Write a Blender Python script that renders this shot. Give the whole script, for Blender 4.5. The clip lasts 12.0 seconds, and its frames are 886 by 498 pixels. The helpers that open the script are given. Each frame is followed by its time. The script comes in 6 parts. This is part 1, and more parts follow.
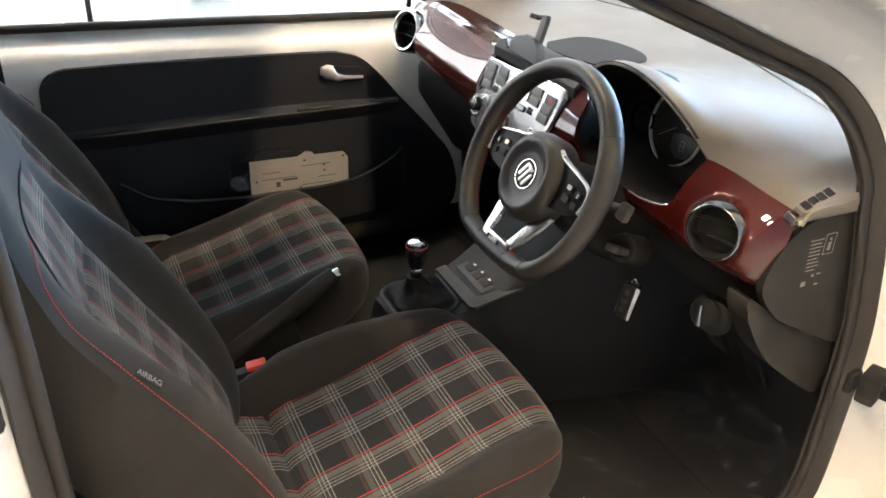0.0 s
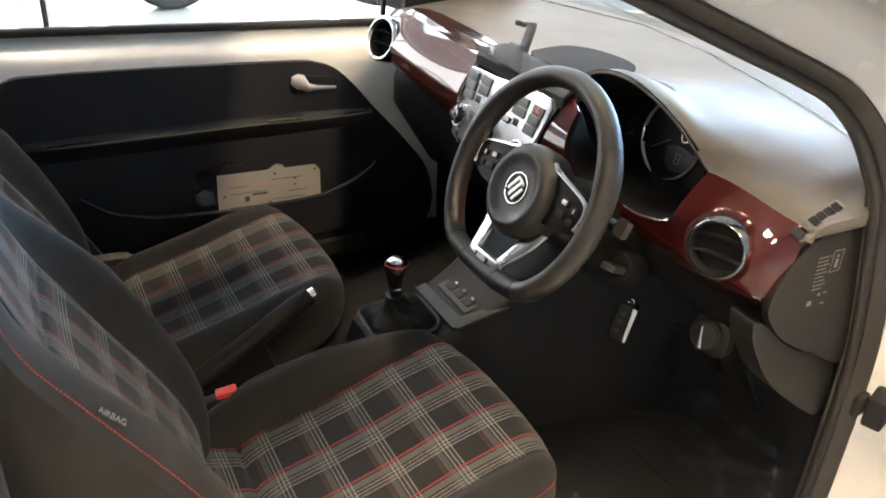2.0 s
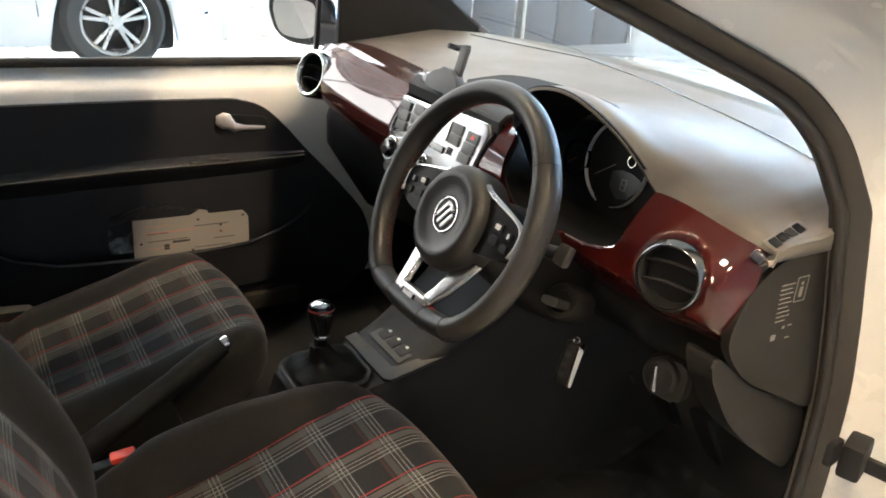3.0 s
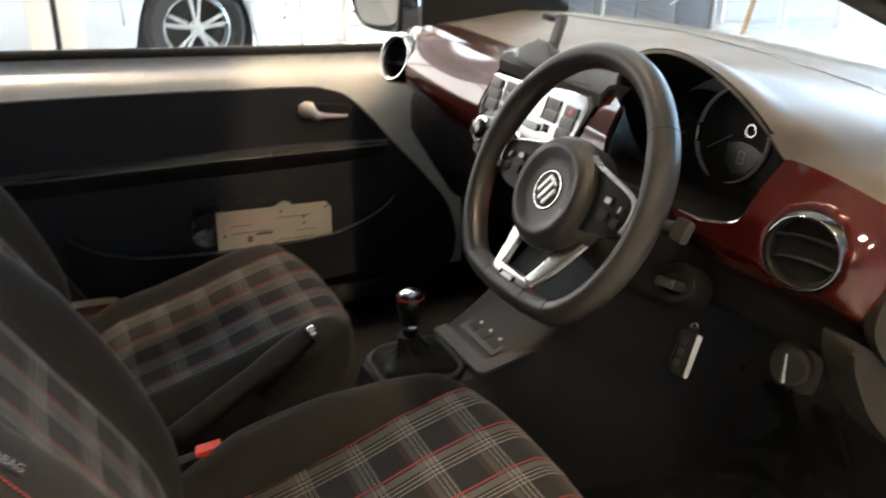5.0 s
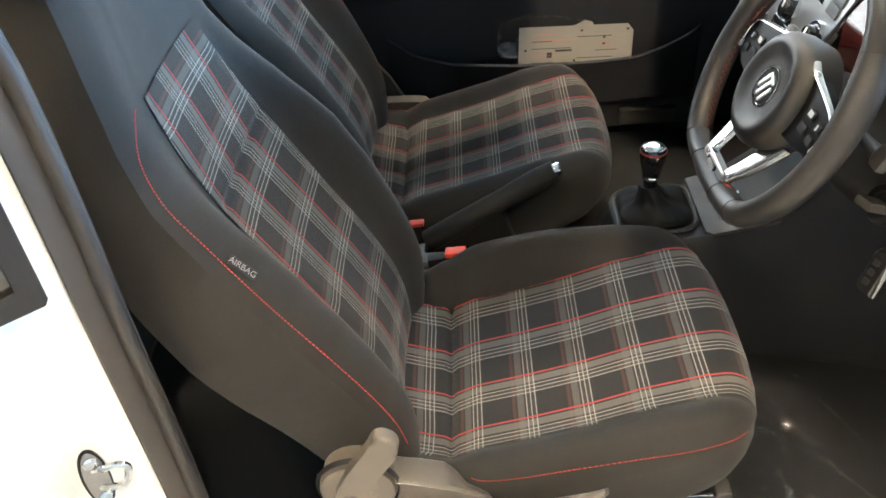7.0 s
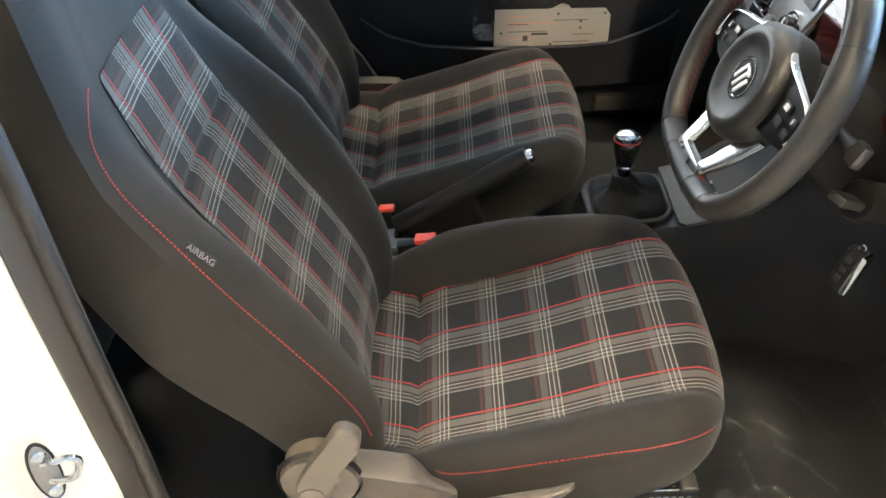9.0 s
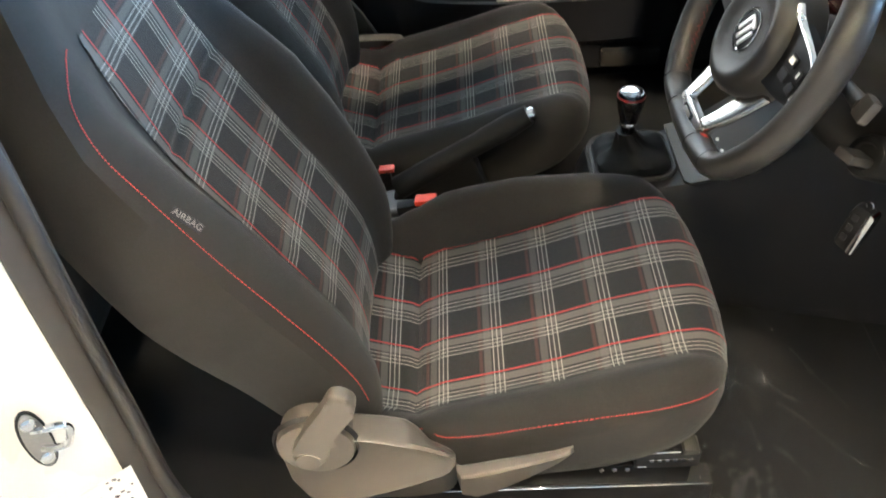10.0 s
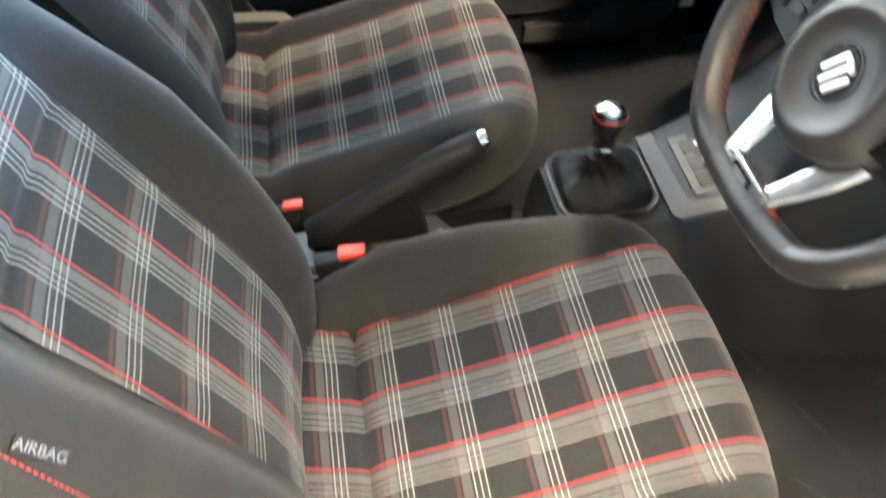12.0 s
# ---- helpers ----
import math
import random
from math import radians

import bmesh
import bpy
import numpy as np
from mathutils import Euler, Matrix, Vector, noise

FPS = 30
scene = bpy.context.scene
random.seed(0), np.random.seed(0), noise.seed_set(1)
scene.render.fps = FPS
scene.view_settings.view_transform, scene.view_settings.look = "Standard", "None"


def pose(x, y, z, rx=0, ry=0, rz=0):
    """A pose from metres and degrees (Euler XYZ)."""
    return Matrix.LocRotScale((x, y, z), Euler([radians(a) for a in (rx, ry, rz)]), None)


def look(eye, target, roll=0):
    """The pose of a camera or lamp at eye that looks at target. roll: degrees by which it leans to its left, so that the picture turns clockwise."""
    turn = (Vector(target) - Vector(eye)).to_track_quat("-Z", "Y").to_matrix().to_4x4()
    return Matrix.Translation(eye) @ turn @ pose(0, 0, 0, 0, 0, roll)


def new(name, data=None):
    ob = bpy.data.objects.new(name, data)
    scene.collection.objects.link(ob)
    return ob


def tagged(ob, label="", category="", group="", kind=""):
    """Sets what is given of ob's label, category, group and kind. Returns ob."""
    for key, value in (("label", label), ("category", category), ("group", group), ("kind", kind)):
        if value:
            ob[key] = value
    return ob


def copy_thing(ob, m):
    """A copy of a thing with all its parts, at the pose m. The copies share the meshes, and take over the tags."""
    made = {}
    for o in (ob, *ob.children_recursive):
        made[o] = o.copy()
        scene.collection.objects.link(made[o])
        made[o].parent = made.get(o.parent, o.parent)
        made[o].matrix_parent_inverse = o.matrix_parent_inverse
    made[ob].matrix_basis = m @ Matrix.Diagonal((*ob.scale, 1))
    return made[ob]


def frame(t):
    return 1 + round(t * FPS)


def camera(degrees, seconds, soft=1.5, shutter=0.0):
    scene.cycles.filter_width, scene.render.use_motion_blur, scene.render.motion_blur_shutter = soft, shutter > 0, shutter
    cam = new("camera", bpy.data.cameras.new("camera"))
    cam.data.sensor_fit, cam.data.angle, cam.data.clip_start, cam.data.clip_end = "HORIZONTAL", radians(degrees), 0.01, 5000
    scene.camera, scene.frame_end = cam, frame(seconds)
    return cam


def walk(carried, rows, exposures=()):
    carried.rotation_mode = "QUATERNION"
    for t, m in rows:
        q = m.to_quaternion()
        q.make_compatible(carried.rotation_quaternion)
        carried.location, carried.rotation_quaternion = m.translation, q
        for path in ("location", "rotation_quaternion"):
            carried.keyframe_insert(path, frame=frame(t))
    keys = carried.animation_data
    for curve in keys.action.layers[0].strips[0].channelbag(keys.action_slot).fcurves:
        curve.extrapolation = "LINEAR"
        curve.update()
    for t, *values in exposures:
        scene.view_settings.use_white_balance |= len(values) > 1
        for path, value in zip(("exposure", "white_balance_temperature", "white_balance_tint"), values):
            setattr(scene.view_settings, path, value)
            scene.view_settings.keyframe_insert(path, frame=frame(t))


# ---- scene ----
cam = camera(55.4, 12.0, 1.7, 0.6)
PATH = [
    (0, (-0.606, -1.365, 1.516), (0.162, 0.207, 0.548), 2.1),
    (0.5, (-0.609, -1.364, 1.516), (0.157, 0.202, 0.536), 2.1),
    (1, (-0.604, -1.348, 1.504), (0.18, 0.172, 0.468), 2.5),
    (1.5, (-0.607, -1.311, 1.491), (0.225, 0.202, 0.482), 2.7),
    (2, (-0.602, -1.281, 1.483), (0.248, 0.267, 0.545), 3.1),
    (2.5, (-0.56, -1.243, 1.442), (0.326, 0.318, 0.559), 3.3),
    (2.7, (-0.535, -1.23, 1.411), (0.412, 0.325, 0.584), 4.5),
    (4.3, (-0.461, -1.167, 1.278), (0.538, 0.422, 0.589), 1.2),
    (4.5, (-0.465, -1.16, 1.261), (0.507, 0.46, 0.604), 1.8),
    (5, (-0.5, -1.145, 1.31), (0.309, 0.51, 0.532), 1.1),
    (5.5, (-0.502, -1.178, 1.409), (0.117, 0.444, 0.416), 1.4),
    (6, (-0.378, -1.206, 1.454), (-0.251, 0.399, 0.267), -1.1),
    (6.5, (-0.307, -1.218, 1.465), (-0.427, 0.34, 0.217), -3.9),
    (7, (-0.306, -1.242, 1.481), (-0.393, 0.328, 0.245), -4.8),
    (9, (-0.297, -1.214, 1.473), (-0.327, 0.326, 0.197), -2.6),
    (9.5, (-0.294, -1.211, 1.472), (-0.333, 0.314, 0.178), -3.1),
    (10, (-0.276, -1.195, 1.46), (-0.34, 0.282, 0.113), -4.0),
    (10.5, (-0.255, -1.143, 1.429), (-0.331, 0.268, 0.014), -5.7),
    (11, (-0.308, -1.03, 1.409), (-0.242, 0.299, -0.084), -4.2),
    (11.5, (-0.371, -0.895, 1.392), (-0.112, 0.328, -0.169), 0.6),
    (12, (-0.376, -0.825, 1.383), (-0.117, 0.501, -0.092), 2.2),
]
EXPOSURES = [(0.0, -0.17, 6700, 15), (2.5, -0.28, 6850, 15), (4.5, -0.75, 7250, 16), (5.2, -0.34, 7250, 17), (5.8, 0.28, 7150, 15), (6.05, 0.5, 6950, 14), (6.5, 0.44, 6550, 11), (9.0, 0.38, 6350, 11),
             (10.0, 0.36, 6300, 10), (10.5, 0.14, 6250, 10), (11.0, 0.63, 6200, 9), (11.5, 0.89, 6200, 10), (12.0, 1.52, 6250, 10)]
walk(cam, [(t, look(eye, target, roll)) for t, eye, target, roll in PATH],
     exposures=EXPOSURES)

# ---- world and large lights ----
world = bpy.data.worlds.new("showroom_sky")
scene.world = world
world.use_nodes = True
wn = world.node_tree
sky = wn.nodes.new("ShaderNodeTexSky")
sky.sky_type = "NISHITA"
sky.sun_disc = False
sky.sun_elevation = radians(38)
sky.sun_rotation = radians(120)
wn.links.new(sky.outputs[0], wn.nodes["Background"].inputs[0])
wn.nodes["Background"].inputs[1].default_value = 0.12

FLOOR_Z = 0.02          # showroom floor
CABIN_Z = 0.34          # carpet inside the car


def area_lamp(name, eye, target, sx, sy, watts, colour=(1.0, 0.95, 0.88)):
    data = bpy.data.lights.new(name, "AREA")
    data.shape, data.size, data.size_y, data.energy, data.color = "RECTANGLE", sx, sy, watts, colour
    ob = new(name, data)
    ob.matrix_world = look(eye, target)
    return ob


# daylight through the glazed front of the showroom
area_lamp("window_daylight", (14.0, 3.0, 2.6), (0.0, 0.5, 1.2), 12.0, 3.6, 9000.0, (0.36, 0.65, 1.0))


# ---- materials ----
def material(name):
    m = bpy.data.materials.new(name)
    m.use_nodes = True
    return m, m.node_tree, m.node_tree.nodes["Principled BSDF"]


def calc(nt, op, a, b=None, c=None):
    n = nt.nodes.new("ShaderNodeMath")
    n.operation = op
    for i, v in enumerate((a, b, c)):
        if v is None:
            continue
        if isinstance(v, (int, float)):
            n.inputs[i].default_value = v
        else:
            nt.links.new(v, n.inputs[i])
    return n.outputs[0]


def mixed(nt, fac, a, b):
    n = nt.nodes.new("ShaderNodeMix")
    n.data_type = "RGBA"
    for i, v in ((0, fac), (6, a), (7, b)):
        if isinstance(v, (int, float)):
            n.inputs[i].default_value = v
        elif isinstance(v, tuple):
            n.inputs[i].default_value = (*v, 1) if len(v) == 3 else v
        else:
            nt.links.new(v, n.inputs[i])
    return n.outputs[2]


def noise_of(nt, scale, detail=3.0, rough=0.55, coords=None):
    n = nt.nodes.new("ShaderNodeTexNoise")
    n.inputs["Scale"].default_value = scale
    n.inputs["Detail"].default_value = detail
    n.inputs["Roughness"].default_value = rough
    if coords is None:
        tc = nt.nodes.new("ShaderNodeTexCoord")
        coords = tc.outputs["Object"]
    nt.links.new(coords, n.inputs["Vector"])
    return n.outputs["Fac"]


def bumped(nt, bsdf, height, strength=0.2, distance=0.001):
    b = nt.nodes.new("ShaderNodeBump")
    b.inputs["Strength"].default_value = strength
    b.inputs["Distance"].default_value = distance
    nt.links.new(height, b.inputs["Height"])
    nt.links.new(b.outputs[0], bsdf.inputs["Normal"])


def ramp(nt, fac, lo, hi, a=0.0, b=1.0):
    n = nt.nodes.new("ShaderNodeMapRange")
    nt.links.new(fac, n.inputs[0])
    for i, v in enumerate((lo, hi, a, b)):
        n.inputs[i + 1].default_value = v
    return n.outputs[0]


def surface(name, base, rough=0.5, metal=0.0, vary=0.15, scale=6.0, grain=0.0, grain_scale=900.0, coat=0.0, spec=0.5, grain_dist=0.0006, rough_vary=0.08):
    """A plain material with two scales of variation and a fine relief."""
    m, nt, b = material(name)
    big = noise_of(nt, scale, 4.0)
    fine = noise_of(nt, grain_scale * 0.25, 2.0)
    dark = tuple(c * (1 - vary) for c in base)
    lite = tuple(min(1.0, c * (1 + vary)) for c in base)
    col = mixed(nt, ramp(nt, big, 0.3, 0.7), dark, lite)
    col = mixed(nt, ramp(nt, fine, 0.35, 0.65, 0.0, 0.35), col, dark)
    nt.links.new(col, b.inputs["Base Color"])
    nt.links.new(ramp(nt, big, 0.3, 0.7, max(0.02, rough - rough_vary), min(1, rough + rough_vary)), b.inputs["Roughness"])
    b.inputs["Metallic"].default_value = metal
    b.inputs["Specular IOR Level"].default_value = spec
    b.inputs["Coat Weight"].default_value = coat
    b.inputs["Coat Roughness"].default_value = 0.04
    if grain:
        bumped(nt, b, noise_of(nt, grain_scale, 2.0), grain, grain_dist)
    return m


def cloth(name, base, weave=1400.0, vary=0.2, sheen=0.05):
    m, nt, b = material(name)
    big = noise_of(nt, 9.0, 4.0)
    fine = noise_of(nt, weave, 2.0)
    col = mixed(nt, ramp(nt, big, 0.3, 0.7), tuple(c * (1 - vary) for c in base), tuple(c * (1 + vary) for c in base))
    col = mixed(nt, ramp(nt, fine, 0.4, 0.7, 0.0, 0.5), col, tuple(c * 1.7 for c in base))
    col = mixed(nt, ramp(nt, noise_of(nt, 420.0, 2.0, 0.7), 0.35, 0.65, 0.0, 0.45), col, tuple(c * 0.55 for c in base))
    nt.links.new(col, b.inputs["Base Color"])
    b.inputs["Roughness"].default_value = 0.85
    b.inputs["Specular IOR Level"].default_value = 0.3
    b.inputs["Sheen Weight"].default_value = sheen
    b.inputs["Sheen Roughness"].default_value = 0.5
    # soft wrinkles of the padding under the weave
    rumple = calc(nt, "MULTIPLY", noise_of(nt, 16.0, 3.0, 0.5), 7.0)
    bumped(nt, b, calc(nt, "ADD", fine, rumple), 0.35, 0.0007)
    return m


def plaid_cloth(name):
    """Tartan: red line, grey band and three white threads one way, grey, rust and three white threads the other. UV in metres."""
    m, nt, b = material(name)
    uv = nt.nodes.new("ShaderNodeUVMap")
    sep = nt.nodes.new("ShaderNodeSeparateXYZ")
    nt.links.new(uv.outputs[0], sep.inputs[0])
    u, v = sep.outputs[0], sep.outputs[1]

    def stripe(coord, period, centre, half, soft=0.0004):
        f = calc(nt, "FRACT", calc(nt, "MULTIPLY_ADD", coord, 1 / period, 0.5 - centre / period))
        d = calc(nt, "MULTIPLY", calc(nt, "ABSOLUTE", calc(nt, "SUBTRACT", f, 0.5)), period)
        return ramp(nt, d, half + soft, half - soft)

    def threads(coord, period, first, gap):
        a = stripe(coord, period, first, 0.00068)
        a = calc(nt, "MAXIMUM", a, stripe(coord, period, first + gap, 0.00068))
        return calc(nt, "MAXIMUM", a, stripe(coord, period, first + 2 * gap, 0.00068))

    twill = nt.nodes.new("ShaderNodeTexWave")
    twill.bands_direction = "DIAGONAL"
    twill.inputs["Scale"].default_value = 260.0
    nt.links.new(uv.outputs[0], twill.inputs["Vector"])
    tw = ramp(nt, twill.outputs["Fac"], 0.2, 0.8)
    worn = noise_of(nt, 380.0, 3.0, 0.7)
    ground = mixed(nt, ramp(nt, worn, 0.3, 0.7), (0.0075, 0.0072, 0.0070), (0.0135, 0.0128, 0.0120))
    PU, PV = 0.0935, 0.0822
    # cross bands (run across the seat)
    c1 = mixed(nt, calc(nt, "MULTIPLY", stripe(v, PV, -0.0255, 0.0026, 0.001), 0.45), ground, (0.085, 0.030, 0.020))
    c1 = mixed(nt, calc(nt, "MULTIPLY", stripe(v, PV, -0.0155, 0.0052, 0.0008), 0.55), c1, (0.095, 0.090, 0.082))
    # long bands (run fore and aft)
    c1 = mixed(nt, calc(nt, "MULTIPLY", stripe(u, PU, 0.0120, 0.0068, 0.0008), 0.68), c1, (0.11, 0.105, 0.094))
    c1 = mixed(nt, calc(nt, "MULTIPLY", stripe(u, PU, 0.0320, 0.0105, 0.002), 0.20), c1, (0.10, 0.096, 0.086))
    c1 = mixed(nt, calc(nt, "MULTIPLY", stripe(v, PV, 0.0, 0.0085, 0.002), 0.14), c1, (0.10, 0.096, 0.086))
    patchy = ramp(nt, noise_of(nt, 22.0, 3.0, 0.6), 0.3, 0.7, 0.7, 1.1)
    c1 = mixed(nt, calc(nt, "MULTIPLY", calc(nt, "MULTIPLY", threads(v, PV, -0.0068, 0.0068), 0.54), patchy), c1, (0.42, 0.41, 0.37))
    c1 = mixed(nt, calc(nt, "MULTIPLY", calc(nt, "MULTIPLY", threads(u, PU, 0.0240, 0.0080), 0.62), patchy), c1, (0.38, 0.365, 0.32))
    c1 = mixed(nt, calc(nt, "MULTIPLY", stripe(u, PU, 0.0, 0.0017), 0.95), c1, (0.29, 0.030, 0.028))
    c1 = mixed(nt, calc(nt, "MULTIPLY", tw, 0.35), c1, mixed(nt, 0.5, c1, (0.012, 0.012, 0.012)))
    nt.links.new(c1, b.inputs["Base Color"])
    b.inputs["Roughness"].default_value = 0.85
    b.inputs["Specular IOR Level"].default_value = 0.25
    b.inputs["Sheen Weight"].default_value = 0.06
    fine = noise_of(nt, 1500.0, 2.0)
    bumped(nt, b, calc(nt, "ADD", fine, tw), 0.3, 0.0006)
    return m


def red_decor(name, print_depth=0.22, gloss=1.6):
    """Glossy dark red panel with a fine dot print under the lacquer."""
    m, nt, b = material(name)
    tc = nt.nodes.new("ShaderNodeTexCoord")
    vor = nt.nodes.new("ShaderNodeTexVoronoi")
    vor.inputs["Scale"].default_value = 400.0
    vor.inputs["Randomness"].default_value = 0.0
    nt.links.new(tc.outputs["Object"], vor.inputs["Vector"])
    dots = ramp(nt, vor.outputs["Distance"], 0.30, 0.42)
    big = noise_of(nt, 5.0, 2.0)
    base = mixed(nt, ramp(nt, big, 0.3, 0.7), (0.043, 0.0025, 0.0016), (0.066, 0.0037, 0.0023))
    col = mixed(nt, calc(nt, "MULTIPLY", dots, print_depth), base, (0.03, 0.004, 0.004))
    nt.links.new(col, b.inputs["Base Color"])
    b.inputs["Roughness"].default_value = 0.45
    b.inputs["Specular IOR Level"].default_value = 0.05
    b.inputs["Coat Weight"].default_value = 1.0
    b.inputs["Coat Roughness"].default_value = 0.03
    b.inputs["Coat IOR"].default_value = gloss
    return m


def perforated(name, base, hole):
    """Plastic with a fine regular pattern of round holes."""
    m, nt, b = material(name)
    tc = nt.nodes.new("ShaderNodeTexCoord")
    vor = nt.nodes.new("ShaderNodeTexVoronoi")
    vor.voronoi_dimensions = "2D"
    vor.inputs["Scale"].default_value = 120.0
    vor.inputs["Randomness"].default_value = 0.0
    nt.links.new(tc.outputs["Object"], vor.inputs["Vector"])
    dots = ramp(nt, vor.outputs["Distance"], 0.28, 0.42)
    nt.links.new(mixed(nt, dots, hole, base), b.inputs["Base Color"])
    b.inputs["Roughness"].default_value = 0.75
    b.inputs["Specular IOR Level"].default_value = 0.2
    bumped(nt, b, dots, 0.5, 0.001)
    return m


def clear_glass(name, tint=(0.95, 0.97, 0.96), rough=0.0):
    m, nt, b = material(name)
    nt.nodes.remove(b)
    tr = nt.nodes.new("ShaderNodeBsdfTransparent")
    tr.inputs[0].default_value = (*tint, 1)
    gl = nt.nodes.new("ShaderNodeBsdfGlossy")
    gl.inputs["Roughness"].default_value = rough
    lw = nt.nodes.new("ShaderNodeLayerWeight")
    lw.inputs[0].default_value = 0.5
    mx = nt.nodes.new("ShaderNodeMixShader")
    nt.links.new(calc(nt, "MULTIPLY_ADD", calc(nt, "POWER", lw.outputs["Facing"], 5.0), 0.85, 0.04), mx.inputs[0])
    nt.links.new(tr.outputs[0], mx.inputs[1])
    nt.links.new(gl.outputs[0], mx.inputs[2])
    nt.links.new(mx.outputs[0], nt.nodes["Material Output"].inputs[0])
    return m


def glow(name, colour, strength):
    m, nt, b = material(name)
    b.inputs["Base Color"].default_value = (0.8, 0.8, 0.8, 1)
    b.inputs["Emission Color"].default_value = (*colour, 1)
    b.inputs["Emission Strength"].default_value = strength
    return m


def crumpled_film(name, gloss=0.024, folds=30.0, relief=0.5):
    """Thin clear protective film, crumpled."""
    m, nt, b = material(name)
    nt.nodes.remove(b)
    tr = nt.nodes.new("ShaderNodeBsdfTransparent")
    gl = nt.nodes.new("ShaderNodeBsdfGlossy")
    gl.inputs["Roughness"].default_value = 0.04
    n = noise_of(nt, folds, 3.0, 0.55)
    bp = nt.nodes.new("ShaderNodeBump")
    bp.inputs["Strength"].default_value = relief
    bp.inputs["Distance"].default_value = 0.01
    nt.links.new(n, bp.inputs["Height"])
    nt.links.new(bp.outputs[0], gl.inputs["Normal"])
    mx = nt.nodes.new("ShaderNodeMixShader")
    mx.inputs[0].default_value = gloss
    nt.links.new(tr.outputs[0], mx.inputs[1])
    nt.links.new(gl.outputs[0], mx.inputs[2])
    nt.links.new(mx.outputs[0], nt.nodes["Material Output"].inputs[0])
    return m


M_CLOTH = cloth("charcoal_seat_cloth", (0.0128, 0.0118, 0.0108))
M_PLAID = plaid_cloth("tartan_seat_cloth")
M_LEATHER = surface("black_leather", (0.0185, 0.0178, 0.0175), 0.44, vary=0.2, grain=0.3, grain_scale=700.0, spec=0.46)
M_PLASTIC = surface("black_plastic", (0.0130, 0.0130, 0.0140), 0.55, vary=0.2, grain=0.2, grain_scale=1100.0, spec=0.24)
M_DEEPBLACK = surface("deep_black", (0.0065, 0.0064, 0.0063), 0.58, vary=0.2, grain=0.25, grain_scale=700.0, spec=0.22)
M_GREYPL = surface("grey_plastic", (0.034, 0.0305, 0.0255), 0.60, vary=0.1, grain=0.2, grain_scale=1200.0)
# grey-brown plastic, its base raised to take in lamp reflections on the top
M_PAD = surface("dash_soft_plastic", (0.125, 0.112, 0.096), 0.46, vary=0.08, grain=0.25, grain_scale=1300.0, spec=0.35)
M_TRAY = surface("tray_plastic", (0.050, 0.046, 0.040), 0.45, vary=0.1, grain=0.2, grain_scale=1200.0)
M_TRIM = surface("dash_side_plastic", (0.026, 0.024, 0.022), 0.55, vary=0.1, grain=0.2, grain_scale=1200.0)
M_GRILLE = perforated("speaker_mesh", (0.030, 0.028, 0.027), (0.002, 0.002, 0.002))
M_DOORTRIM = surface("door_trim_plastic", (0.0195, 0.0195, 0.0225), 0.55, vary=0.2, grain=0.25, grain_scale=900.0, spec=0.35)
M_RED = red_decor("red_dotted_lacquer", 0.40, 1.55)
M_SPOKE = surface("piano_black", (0.0065, 0.0065, 0.007), 0.42, vary=0.1, spec=0.12)
M_CAP = surface("violet_black_gloss", (0.030, 0.026, 0.034), 0.16, vary=0.08, coat=0.7)
M_REDGLOSS = red_decor("red_lacquer", 0.0, 1.9)
M_HOLDER = surface("slate_plastic", (0.040, 0.045, 0.056), 0.5, vary=0.1, grain=0.2, grain_scale=1200.0)
M_EMBLEM = surface("bright_emblem", (0.80, 0.80, 0.80), 0.35, metal=0.4, vary=0.03)
M_CHROME = surface("chrome", (0.75, 0.75, 0.74), 0.10, metal=1.0, vary=0.03, rough_vary=0.03)
M_SATIN = surface("satin_silver", (0.62, 0.60, 0.57), 0.28, metal=1.0, vary=0.05)
M_SILVER = surface("silver_lacquer", (0.38, 0.39, 0.41), 0.26, metal=0.8, vary=0.05, coat=0.5)
M_DIMCHROME = surface("dim_chrome", (0.30, 0.29, 0.28), 0.20, metal=1.0, vary=0.05)
M_GLOSS = surface("gloss_black", (0.008, 0.008, 0.009), 0.10, vary=0.1, coat=0.6)
M_BUTTON = surface("button_grey", (0.085, 0.090, 0.097), 0.45, vary=0.1)
M_PAINT = surface("white_car_paint", (0.88, 0.85, 0.785), 0.25, vary=0.02, coat=0.8)
# white paint of the parked car, with the daylight's blue cast mixed into its colour
M_DAYLITWHITE = surface("daylit_white_car_paint", (0.74, 0.78, 0.82), 0.25, vary=0.03, coat=0.8)
M_PULL = surface("satin_pull", (0.62, 0.56, 0.53), 0.38, metal=0.55, vary=0.05)
M_RUBBER = surface("door_seal_rubber", (0.017, 0.015, 0.014), 0.6, vary=0.15, grain=0.15, grain_scale=500.0)
M_CARPET = cloth("black_carpet", (0.0036, 0.0037, 0.0042), 700.0, 0.3, 0.03)
M_FILM = crumpled_film("floor_film", 0.038, 45.0, 0.18)
M_PAPER = surface("printed_paper", (0.32, 0.285, 0.245), 0.7, vary=0.05)
M_INK = surface("dark_print", (0.05, 0.045, 0.045), 0.7)
M_PINK = surface("pale_red_print", (0.55, 0.22, 0.18), 0.7)
M_BUCKLE = surface("orange_red_plastic", (0.75, 0.06, 0.03), 0.4, vary=0.05)
M_REDTHREAD = surface("red_thread", (0.55, 0.035, 0.025), 0.7, vary=0.1)
M_REDPLAIN = surface("red_plastic", (0.22, 0.012, 0.010), 0.35)
M_WHITE = surface("white_print", (0.75, 0.73, 0.70), 0.6, vary=0.03)
